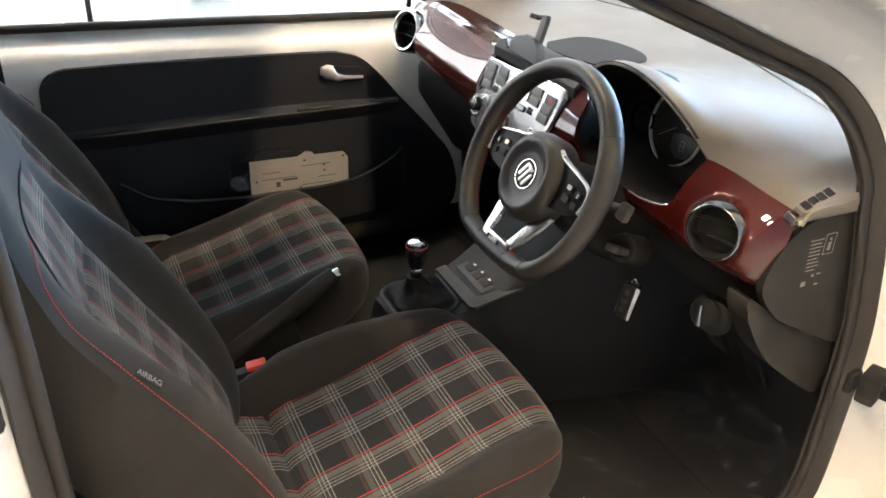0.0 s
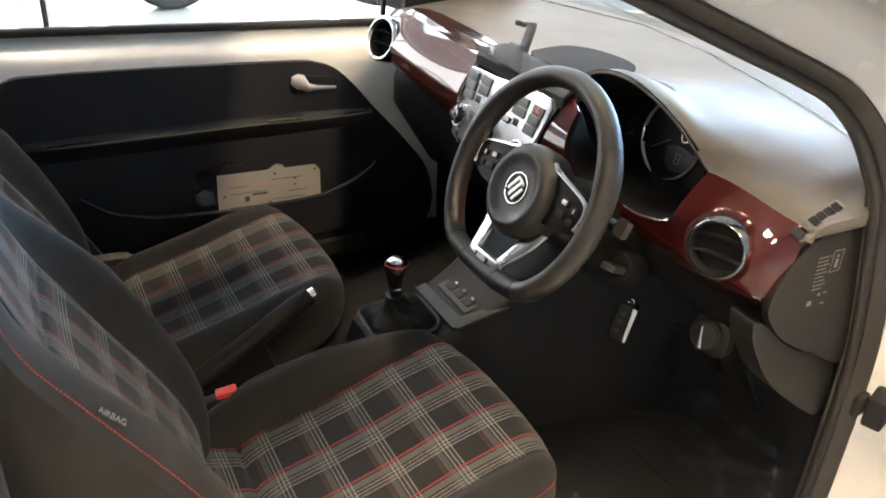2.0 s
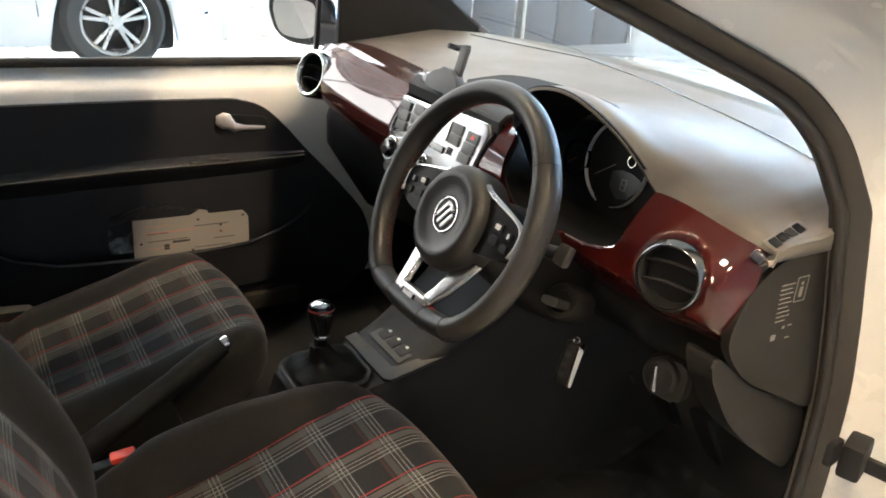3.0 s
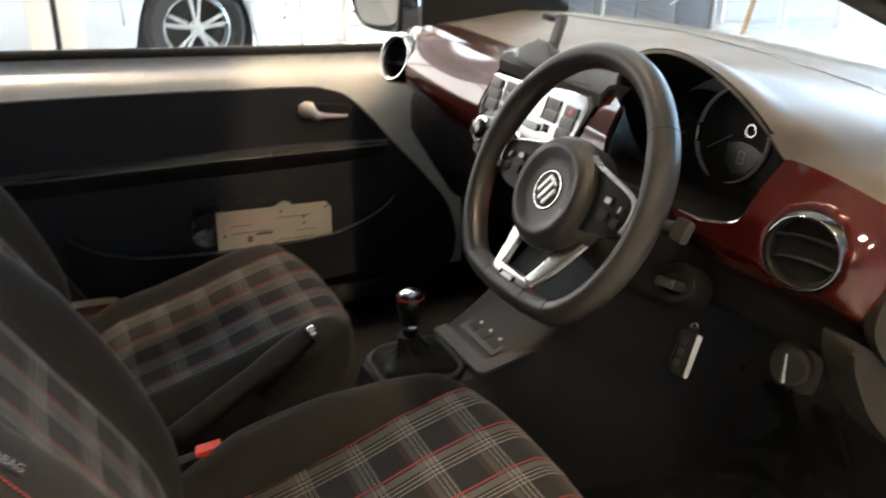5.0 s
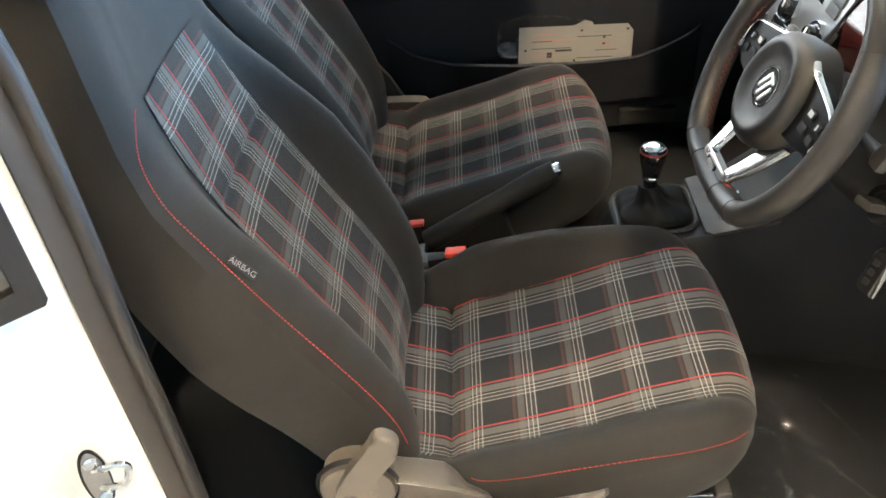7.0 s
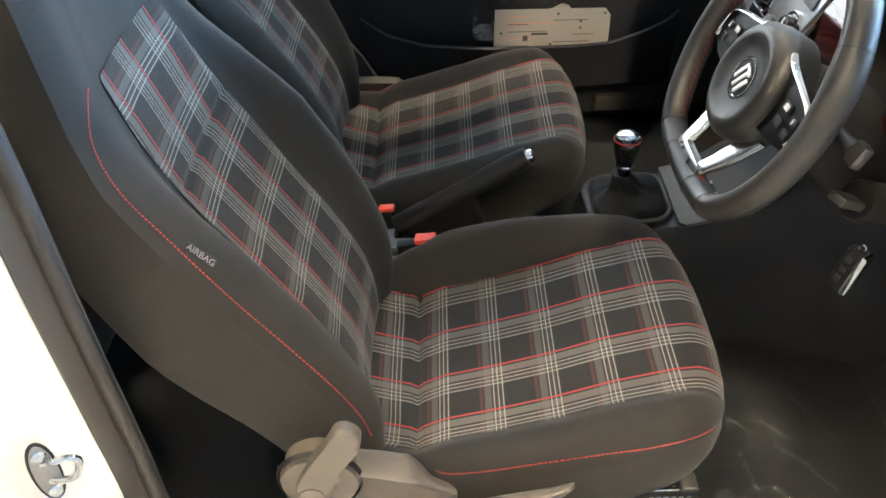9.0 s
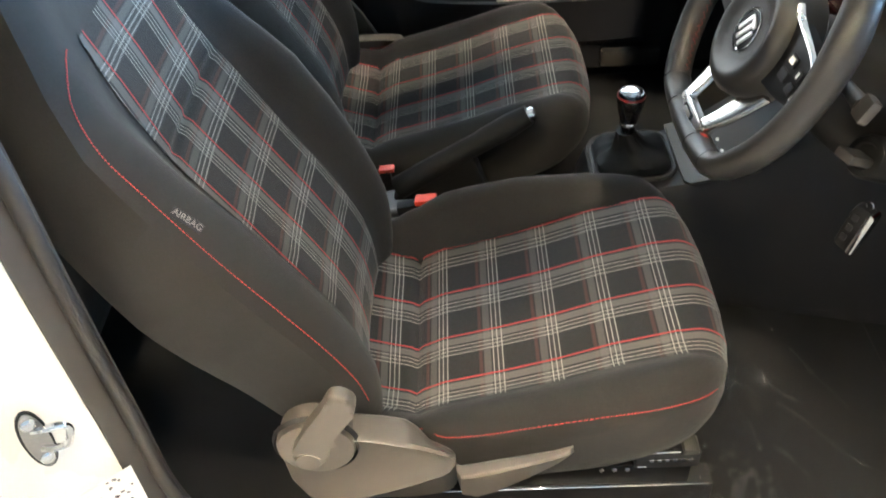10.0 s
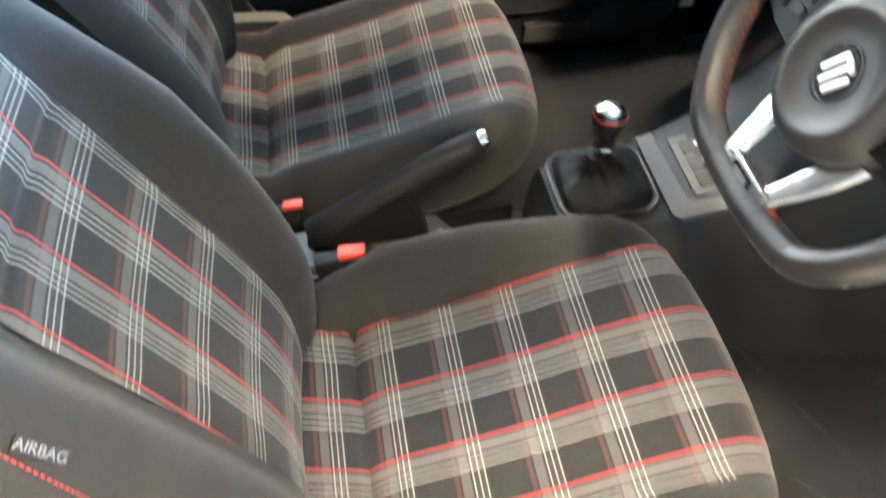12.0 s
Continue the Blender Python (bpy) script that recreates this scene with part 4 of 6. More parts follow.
def key_fob():
    root = thing("car_key", (0.165, -0.45, 0.78), "black and chrome folding car key hanging from the ignition lock", "key")
    hang = Vector((0.14, -0.11, 0.98)).normalized()
    face = Vector((-0.75, -0.58, 0.10))
    face = (face - hang * face.dot(hang)).normalized()
    m = frame_at((0.177, -0.453, 0.793), hang.cross(face), hang, face)
    body = part("body", slab(rounded(0.026, 0.066, 0.008, 4), 0.012, m, 0.003), M_SPOKE, root, "black key body")
    part("chrome_side", slab(rounded(0.009, 0.064, 0.004, 4, 0.010, 0), 0.0165, m @ pose(0, 0, -0.002), 0.002), M_CHROME, root, "chrome key flank")
    for k in range(3):
        part("key_button", slab(rounded(0.008, 0.010, 0.002, 3, -0.005, 0.016 - 0.016 * k), 0.0012, m @ pose(0, 0, 0.0118), 0.0004), M_PLASTIC, body)
    ring = [m @ Vector((0.004 * math.cos(q), 0.036 + 0.005 * math.sin(q), 0.006)) for q in (2 * math.pi * j / 20 for j in range(20))]
    part("ring", tube(ring, 0.0011, 6, True), M_CHROME, root, "steel key ring")
    return root


key_fob()


# ---- dashboard ----
def hood(y):
    q = (y + 0.313) / 0.157
    return max(0.0, 1 - q * q) ** 0.62 if abs(q) < 1 else 0.0


def pad_edge(y):
    """The rear edge of the dash top: x and z."""
    z = smooth(y, [(-0.66, 0.992), (-0.62, 1.000), (-0.606, 1.004), (-0.456, 1.040), (-0.313, 1.048), (-0.15, 1.045), (0.0, 1.050), (0.15, 1.040), (0.35, 1.042), (0.50, 1.050), (0.60, 1.030)])
    x = smooth(y, [(-0.66, 0.307), (-0.62, 0.309), (-0.606, 0.313), (-0.456, 0.268), (-0.313, 0.270), (-0.15, 0.262), (0.15, 0.256), (0.50, 0.250), (0.60, 0.265)])
    h = hood(y)
    return x - 0.050 * h, z + 0.095 * h


def pad_front(y):
    return smooth(y, [(-0.66, 0.50), (-0.60, 0.56), (-0.45, 0.67), (-0.25, 0.735), (0.2, 0.755), (0.52, 0.64), (0.62, 0.50)])


def pad_at(x, y):
    """The dash top at a place of the plan, away from its edge."""
    xe = pad_edge(y)[0]
    return Vector(pad_point(y, (x - xe) / (pad_front(y) - xe)))


def pad_point(y, t):
    xe, ze = pad_edge(y)
    h0 = hood(y)
    q = (y + 0.313) / 0.215
    broad = max(0.0, 1 - q * q) ** 1.6 if abs(q) < 1 else 0.0
    s = min(1.0, t / 0.16)
    s = s * s * (3 - 2 * s)
    h = h0 * (1 - s) + broad * 0.92 * s
    xe, ze = xe + 0.050 * h0 - 0.050 * h, ze - 0.095 * h0
    xf = smooth(y, [(-0.66, 0.50), (-0.60, 0.56), (-0.45, 0.67), (-0.25, 0.735), (0.2, 0.755), (0.52, 0.64), (0.62, 0.50)])
    x = xe + (xf - xe) * t
    base = smooth(y, [(-0.66, 1.020), (-0.55, 1.045), (-0.3, 1.058), (0.3, 1.055), (0.60, 1.045)])
    far = 1.062
    z = ze + (base - ze) * min(1.0, t * 2.6) ** 0.7 + 0.095 * h * max(0.0, 1 - t * 1.35) ** 1.6
    z += (far - base) * max(0.0, t - 0.4) / 0.6
    # the top dips beside the door where the side outlet sits
    dip = min(1.0, max(0.0, (-0.57 - y) / 0.03))
    z -= 0.016 * dip * dip * (3 - 2 * dip) * min(1.0, max(0.0, (x - 0.33) / 0.06))
    edge_round = -0.010 * math.exp(-(t / 0.035) ** 2)
    return (x, y, z + edge_round)


def red_face(y, f):
    """The decor panel's skin: f from 0 (bottom) to 1 (top)."""
    zt = smooth(y, [(-0.66, 0.985), (-0.606, 1.001), (-0.482, 1.034), (-0.476, 0.995), (-0.470, 0.970), (-0.458, 0.957), (-0.43, 0.948), (-0.39, 0.942), (-0.25, 0.945), (-0.225, 0.962), (-0.205, 0.990), (-0.185, 1.03), (-0.15, 1.04), (0.15, 1.033), (0.50, 1.046), (0.60, 1.030)])
    zb = smooth(y, [(-0.66, 0.865), (-0.60, 0.865), (-0.30, 0.875), (0.15, 0.862), (0.55, 0.905)])
    xt = smooth(y, [(-0.66, 0.34), (-0.606, 0.312), (-0.456, 0.262), (-0.15, 0.255), (0.15, 0.250), (0.50, 0.245), (0.60, 0.26)])
    xm = smooth(y, [(-0.66, 0.420), (-0.618, 0.302), (-0.601, 0.256), (-0.56, 0.240), (-0.50, 0.224), (-0.44, 0.218), (-0.15, 0.208), (0.15, 0.203), (0.45, 0.194), (0.53, 0.198), (0.56, 0.208), (0.60, 0.230)])
    z = zb + (zt - zb) * f
    full = smooth(y, [(-0.66, 0.985), (-0.456, 1.04), (0.15, 1.033), (0.5, 1.046), (0.6, 1.030)])
    g = (z - zb) / (full - zb)
    # upright face that rolls over towards the dash top
    bend, top, low, curl = (1.35, 0.62, 0.38, 1.7) if y < 0 else (1.3, 0.58, 0.46, 1.35)
    x = xm + (xt - xm) * max(0.0, (g - top) / (1 - top)) ** bend + 0.06 * max(0.0, (low - g) / low) ** curl
    return (x, y, z)


VENTS = (((0.2335, -0.5485, 0.9515), (-0.92, -0.36, 0.13), 0.0465), ((0.194, 0.507, 0.988), (-0.93, -0.20, 0.30), 0.050))


def pitted(p):
    """Sinks the decor panel's skin where the vents sit in it."""
    for c, nrm, r in VENTS:
        n = Vector(nrm).normalized()
        d = Vector(p) - Vector(c)
        flat = (d - n * d.dot(n)).length
        if flat < r * 0.95 and d.length < r * 1.6:
            return tuple(Vector(p) - n * max(0.0, 0.045 + d.dot(n)))
    return p


def dashboard():
    root = thing("dashboard", (0.4, 0, 0.9), "dashboard with grey-brown soft top and glossy dark red decor panel", "dashboard")
    ys = [-0.634 + 1.234 * i / 110 for i in range(111)]
    ts = [0, 0.012, 0.03, 0.05, 0.08] + [0.12 + 0.88 * k / 32 for k in range(33)]
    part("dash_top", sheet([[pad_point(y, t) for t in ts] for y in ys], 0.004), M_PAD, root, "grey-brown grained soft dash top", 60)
    line = []
    for k in range(40):
        y = -0.60 + 1.12 * k / 39
        x = interp(y, [(-0.60, 0.490), (-0.49, 0.540), (-0.05, 0.660), (0.2, 0.69), (0.52, 0.60)])
        p = pad_at(x, y)
        line.append((p[0], p[1], p[2] - 0.0005))
    part("dash_groove", tube(line, 0.0022, 6), M_GLOSS, root, "narrow dark groove across the dash top")
    rows = []
    for i in range(29):
        y = 0.065 + 0.455 * i / 28
        wide = interp(y, [(0.065, 0.02), (0.10, 0.055), (0.20, 0.10), (0.33, 0.125), (0.45, 0.14), (0.50, 0.12), (0.52, 0.08)])
        rows.append([tuple(Vector(pad_point(y, wide * k / 9)) + Vector((-0.003 * (k == 0), 0, 0.004))) for k in range(10)])
    part("dash_shelf", sheet(rows, 0.003), M_SHELF, root, "glossy dark brown shelf above the decor panel")
    # decor panel: driver side and passenger side
    for lo, hi, lab in ((-0.618, -0.152, "glossy dark red dotted panel on the driver side"), (0.152, 0.582, "glossy dark red panel on the passenger side")):
        yy = [lo + (hi - lo) * i / 150 for i in range(151)]
        part("decor_panel", sheet([[pitted(red_face(y, k / 44)) for k in range(45)] for y in yy], -0.006), M_RED if lo < 0 else M_REDGLOSS, root, lab, 60)
    line = [Vector(red_face(y, 1.0)) + Vector((-0.001, 0, 0.0005)) for y in [-0.483 + 0.115 * i / 60 for i in range(61)]]
    part("edge_strip", tube(line, 0.0016, 6), M_CHROME, root, "thin chrome edge round the instrument opening")
    line = [Vector(red_face(0.153, k / 12)) + Vector((-0.001, -0.001, 0)) for k in range(13)]
    part("edge_strip", tube(line, 0.0022, 6), M_CHROME, root, "thin chrome edge of the decor panel")
    # thin metal line drawn where the panel's bend catches a highlight
    line = [Vector(red_face(-0.601, k / 20)) + Vector((0.0006, 0.0, 0.0)) for k in range(19)]
    part("edge_glint", tube(line, 0.0010, 6), M_DIMCHROME, root, "thin line standing for the highlight along the decor panel edge")
    # dark body of the dash beneath
    rows = []
    for i in range(61):
        y = -0.606 + 1.186 * i / 60
        x0, _, z0 = red_face(y, 0.0)
        low = interp(y, [(-0.65, 0.64), (-0.45, 0.72), (-0.1, 0.70), (0.1, 0.66), (0.3, 0.66), (0.58, 0.66)])
        dx = interp(y, [(0.20, 0.0), (0.45, -0.050), (0.60, -0.076)])
        rows.append([(x0 + 0.004, y, z0 + 0.03), (x0 + 0.004 + 0.25 * dx, y, z0 - 0.002), (x0 + 0.02 + 0.6 * dx, y, z0 - 0.03), (x0 + 0.05 + dx, y, z0 - 0.09), (x0 + 0.09 + dx, y, (z0 + low) / 2 - 0.03), (x0 + 0.15 + dx, y, low), (x0 + 0.25, y, low - 0.02), (0.62, y, low + 0.02), (0.66, y, 1.0), (0.40, y, 1.0)])
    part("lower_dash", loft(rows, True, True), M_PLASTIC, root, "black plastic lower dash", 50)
    # instrument well, its shade deepened by a darker black than the other plastic
    rows = []
    for k in range(25):
        a = math.pi * (1 - k / 24)
        y = -0.313 - 0.143 * math.cos(a)
        h = math.sin(a)
        ex, ez = pad_edge(y)
        rows.append([(ex + 0.001, y, ez - 0.012), (0.292, -0.313 + (y + 0.313) * 0.96, ez - 0.030), (0.352, -0.313 + (y + 0.313) * 0.93, ez - 0.052)])
    part("instrument_hood", sheet(rows, 0.004), M_DEEPBLACK, root)
    bm = bmesh.new()
    sm = frame_at((0.352, -0.313, 1.005), (0, -1, 0), (0.2, 0, 0.98), (-0.98, 0, 0.2))
    slab(rounded(0.29, 0.132, 0.06, 8, 0, -0.012), 0.006, sm @ pose(0, 0, -0.006), 0.002, bm)
    part("instrument_panel", bm, M_DEEPBLACK, root)
    rows = [[(0.352, y, 0.93), (0.30, y, 0.935), (red_face(y, 1.0)[0], y, red_face(y, 1.0)[2] - 0.002)] for y in [-0.445 + 0.27 * i / 20 for i in range(21)]]
    part("instrument_tray", sheet(rows, 0.004), M_DEEPBLACK, root)
    for dx, dy, r in ((-0.010, 0.005, 0.066), (0.112, -0.016, 0.030), (-0.098, -0.010, 0.030)):
        g = sm @ pose(dx, dy, 0.0)
        dial = part("dial", lathe([(0, 0.0), (r - 0.003, 0.0), (r - 0.003, 0.0012), (0, 0.0012)], 40, g), M_DEEPBLACK, root, "black round gauge")
        big = r > 0.05
        part("bezel", lathe([(r - 0.0018, 0.0), (r - 0.0018, 0.006), (r - 0.0009, 0.0068), (r, 0.006), (r, 0.0)], 56, g), M_EMBLEM if big else M_GLOSS, dial, "thin bright ring")
        bm = bmesh.new()
        n = 40 if big else 14
        for k in range(n + 1):
            a = radians(225 - 270 * k / n)
            ln = 0.005 if k % 5 == 0 else 0.0025
            c = Vector((math.cos(a), math.sin(a), 0))
            p = c * (r - 0.008 - ln / 2)
            box(ln, 0.0006, 0.0004, g @ Matrix.Translation((p.x, p.y, 0.0016)) @ Matrix.Rotation(a, 4, "Z"), 0, bm=bm)
        part("scale_marks", bm, M_BUTTON, dial)
        a = radians(215)
        part("needle", box(r * 0.7, 0.0012, 0.001, g @ Matrix.Rotation(a, 4, "Z") @ pose(r * 0.35, 0, 0.004), 0), M_GREYPRINT if big else M_REDPLAIN, dial, "thin needle")
    part("display", slab([(-0.014, -0.006), (-0.012, -0.030), (0.008, -0.044), (0.030, -0.038), (0.044, -0.022), (0.050, -0.006), (0.030, 0.000), (0.005, 0.000)], 0.0008, sm @ pose(0, 0, 0.0018), 0), M_LCD, root, "small grey-blue liquid crystal display")
    bm = bmesh.new()
    for x, y, w, h in ((0.016, -0.012, 0.010, 0.0012), (0.011, -0.020, 0.0012, 0.016), (0.021, -0.020, 0.0012, 0.016), (0.016, -0.028, 0.010, 0.0012), (0.016, -0.020, 0.008, 0.0008)):
        box(w, h, 0.0004, sm @ pose(x, y, 0.0030), 0, bm=bm)
    part("display_icon", bm, M_GREYPRINT, root)
    ringm = sm @ pose(0.020, 0.018, 0.002)
    part("pointer_cap", lathe([(0.0075, 0), (0.0075, 0.002), (0.0092, 0.002), (0.0092, 0)], 24, ringm), M_SATIN, root)
    # driver's air vent and passenger's air vent
    for c, nrm, r in VENTS:
        vm = look(c, Vector(c) - Vector(nrm))
        vent = part("air_vent", lathe([(0.0, -0.030), (r * 0.84, -0.030), (r * 0.86, 0.004), (r * 0.84, 0.006), (r * 0.80, 0.002), (r * 0.80, -0.022), (0.0, -0.024)], 44, vm), M_PLASTIC, root, "round black air vent")
        # driver's ring is chrome with a darker tint for its weaker reflections
        prof = [(r * 0.84, -0.008), (r * 0.86, 0.006), (r * 0.885, 0.008), (r * 0.915, 0.007), (r * 0.94, 0.003), (r * 0.99, 0.000), (r * 1.02, -0.010)]
        if c[1] > 0:
            prof = [(r * (0.93 + 0.12 * math.cos(q)), 0.004 + 0.009 * math.sin(q)) for q in (math.pi * (1 - k / 12) for k in range(13))] + [(r * 1.05, -0.02)]
        part("ring", lathe(prof, 56, vm), M_DIMCHROME if c[1] < 0 else M_CHROME, vent, "chrome vent ring toned darker on its dimly lit side" if c[1] < 0 else "bright chrome vent ring")
        for o in (-0.33, 0.36):
            w = 2 * r * 0.79 * math.sqrt(1 - o * o)
            rows = []
            for j in range(9):
                f = -1 + 2 * j / 8
                bow = 0.004 * (1 - f * f)
                rows.append([tuple(vm @ Vector((f * w / 2, o * r * 0.8 + bow + dy, dz))) for dy, dz in ((-0.004, -0.018), (-0.002, -0.018), (0.0020, -0.001), (0.0, 0.002), (-0.0020, -0.001))])
            part("slat", loft(rows), M_PLASTIC, vent)
    # side demister outlet
    along = Vector((0.0873, 0.0205, 0.0078)).normalized()
    up = Vector((-0.10, -0.42, 0.90))
    up = (up - along * up.dot(along)).normalized()
    dm = frame_at(Vector((0.352, -0.613, 1.0120)), along, up.cross(along), up)
    part("demister", slab(rounded(0.092, 0.021, 0.006, 4), 0.006, dm @ pose(0, 0, -0.004), 0.0015), M_PAD, root, "small slotted side demister outlet")
    for k in range(4):
        part("demister_slot", slab(rounded(0.0165, 0.014, 0.002, 3, -0.0300 + 0.0195 * k, 0), 0.0006, dm @ pose(0, 0, 0.0022), 0), M_CARPET, root, "black slot")
    rows = []
    for i in range(23):
        x = 0.302 + 0.20 * i / 22
        zt = pad_at(max(x, pad_edge(-0.630)[0] + 0.006), -0.630).z
        rows.append([(x, -0.626, zt + 0.001), (x, -0.632, zt - 0.002), (x, -0.634, zt - 0.008), (x, -0.630, 0.990), (x, -0.622, 0.984)])
    part("pad_flank", sheet(rows, 0.003), M_PAD, root, "grey-brown rounded end of the dash top")
    cm = dm.copy()
    cm.translation = Vector((0.298, -0.621, 1.000))
    part("corner_cap", box(0.012, 0.018, 0.014, cm @ pose(0.004, 0, -0.006, 0, 25), 0.004, 3), M_CAP, root, "dark violet gloss corner cap of the decor panel")
    # end cover with printed label
    em = frame_at((0, -0.610, 0), (1, 0, 0), (0, 0, 1), (0, -1, 0))
    rim = spline([(0.480, 1.012), (0.430, 1.012), (0.385, 1.008), (0.345, 1.002), (0.310, 0.989), (0.287, 0.968), (0.277, 0.940), (0.283, 0.905), (0.305, 0.870), (0.340, 0.835), (0.40, 0.800), (0.465, 0.770), (0.482, 0.85)], 80, True)
    part("end_border", slab([tuple(p) for p in rim], 0.012, em @ pose(0, 0, -0.006), 0.006, seg=3), M_PAD, root, "rounded grey-brown border of the dash end")
    out = spline([(0.472, 0.997), (0.425, 0.996), (0.385, 0.992), (0.343, 0.983), (0.315, 0.967), (0.297, 0.948), (0.280, 0.915), (0.275, 0.893), (0.280, 0.871), (0.302, 0.841), (0.332, 0.815), (0.40, 0.777), (0.475, 0.740), (0.488, 0.80), (0.486, 0.93)], 80, True)
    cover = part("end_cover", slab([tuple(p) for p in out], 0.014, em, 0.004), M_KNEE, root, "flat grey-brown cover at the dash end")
    for k in range(9):
        w = (0.026, 0.022, 0.025, 0.021, 0.024, 0.019, 0.023, 0.025, 0.018)[k]
        part("print_line", box(w, 0.0012, 0.0006, em @ pose(0.350 + 0.0004 * k + w / 2, 0.950 - 0.0064 * k, 0.0143), 0), M_GREYPRINT, cover)
    for sx, sy, dx, dy in ((0.020, 0.001, 0.390, 0.956), (0.020, 0.001, 0.390, 0.922), (0.001, 0.034, 0.380, 0.939), (0.001, 0.034, 0.400, 0.939), (0.006, 0.014, 0.390, 0.935), (0.004, 0.004, 0.390, 0.947),
                           (0.009, 0.008, 0.356, 0.876), (0.005, 0.004, 0.372, 0.888), (0.008, 0.002, 0.384, 0.889), (0.008, 0.002, 0.384, 0.871)):
        part("pictogram", box(sx, sy, 0.0006, em @ pose(dx, dy, 0.0143), 0), M_GREYPRINT, cover)
    out = spline([(0.266, 0.862), (0.300, 0.842), (0.345, 0.803), (0.40, 0.775), (0.47, 0.745), (0.485, 0.66), (0.473, 0.630), (0.430, 0.655), (0.385, 0.690), (0.345, 0.725), (0.313, 0.760), (0.284, 0.805), (0.270, 0.832)], 70, True)
    part("knee_trim", slab([tuple(p) for p in out], 0.045, frame_at((0, -0.570, 0), (1, 0, 0), (0, 0, 1), (0, -1, 0)), 0.008), M_KNEE, root, "curved dark knee trim")
    # light switch
    lm = look((0.258, -0.543, 0.800), (0.9, -0.36, 0.70))
    part("switch_housing", slab(rounded(0.060, 0.056, 0.014, 5, 0.004, -0.004), 0.020, lm @ pose(0, 0, -0.026), 0.005), M_DEEPBLACK, root)
    sw = part("light_switch", lathe([(0, -0.02), (0.025, -0.02), (0.025, 0.004), (0.021, 0.008), (0, 0.008)], 32, lm), M_DEEPBLACK, root, "round black light switch with bright grip")
    part("grip", box(0.007, 0.038, 0.016, lm @ pose(0, 0, 0.012, 0, 0, 6), 0.003), M_CHROME, sw)
    return root


dashboard()


def centre_stack():
    root = thing("centre_stack", (0.2, 0, 0.95), "silver centre console stack with radio, heater controls and switches", "car radio")
    o = Vector((0.222, 0.0, 1.0))
    up = Vector((0.33, 0, 0.944)).normalized()
    m = frame_at(o, (0, -1, 0), up, Vector((0, -1, 0)).cross(up))
    out = [(-0.153, 0.022), (-0.040, 0.026), (0.060, 0.036), (0.128, 0.040), (0.142, 0.026), (0.126, -0.040), (0.105, -0.104), (0.090, -0.120), (-0.112, -0.128), (-0.140, -0.118), (-0.158, -0.060)][::-1]
    part("surround", slab(out, 0.009, m @ pose(0, 0, -0.010), 0.003), M_CHROME, root, "bright chrome outline")
    part("fascia", slab([(-0.010 + (x + 0.010) * 0.978, -0.047 + (y + 0.047) * 0.964) for x, y in out], 0.005, m @ pose(0, 0, -0.002), 0.002), M_SILVER, root, "silver fascia plate")

    def btn(x, y, w, h, mat=M_BUTTON, name="button", d=0.004):
        return part(name, slab(rounded(w, h, 0.002, 3, x, y), d, m @ pose(0, 0, 0.0025), 0.0012), mat, root)

    for cx in (-0.127, 0.104):
        for k in range(3):
            btn(cx + (-0.003 * k if cx > 0 else 0.002 * k), 0.007 - 0.0185 * k, 0.0335, 0.0178)
    for cx in (-0.077, 0.055):
        for k in range(2):
            btn(cx, 0.009 - 0.0185 * k, 0.0335, 0.0178)
    part("hazard_mark", slab([(0.100, 0.004), (0.110, 0.004), (0.105, 0.013)], 0.0007, m @ pose(0, 0, 0.0066), 0), M_BUCKLE, root, "red warning triangle")
    btn(-0.010, 0.000, 0.088, 0.036, M_SATIN, "radio_plate")
    btn(-0.010, -0.034, 0.090, 0.012, M_GLOSS, "slot")
    for cx in (-0.088, 0.052):
        for k in range(3):
            btn(cx - 0.006 + 0.006 * k, -0.030, 0.0035, 0.013, M_GLOSS, "vent_mark", 0.002)
    for cx in (-0.126, -0.012, 0.088):
        dial = part("heater_dial", lathe([(0, 0), (0.020, 0), (0.020, 0.006), (0.016, 0.008), (0.014, 0.018), (0.0, 0.019)], 32, m @ pose(cx, -0.076, 0.002)), M_GLOSS, root, "round black heater dial")
        part("bezel", lathe([(0.0195, 0), (0.0195, 0.008), (0.0225, 0.008), (0.0235, 0)], 36, m @ pose(cx, -0.076, 0.002)), M_CHROME, dial)
        part("pointer", box(0.003, 0.010, 0.001, m @ pose(cx, -0.070, 0.0215), 0), M_WHITE, dial)
    btn(-0.010, -0.108, 0.085, 0.020, M_GLOSS, "socket_panel")
    part("top_slot", slab(rounded(0.20, 0.014, 0.004, 4, 0.02, 0.046), 0.004, m @ pose(0, 0, -0.006), 0.001), M_GLOSS, root, "black slot above the fascia")
    # hood over the stack
    rows = [[(x, y, z) for x, z in ((0.236, 1.026), (0.236, 1.044), (0.250, 1.056), (0.30, 1.060))] for y in [-0.150 + 0.30 * i / 12 for i in range(13)]]
    part("top_trim", sheet(rows, 0.006), M_PLASTIC, root, "black trim above the fascia")
    return root


centre_stack()


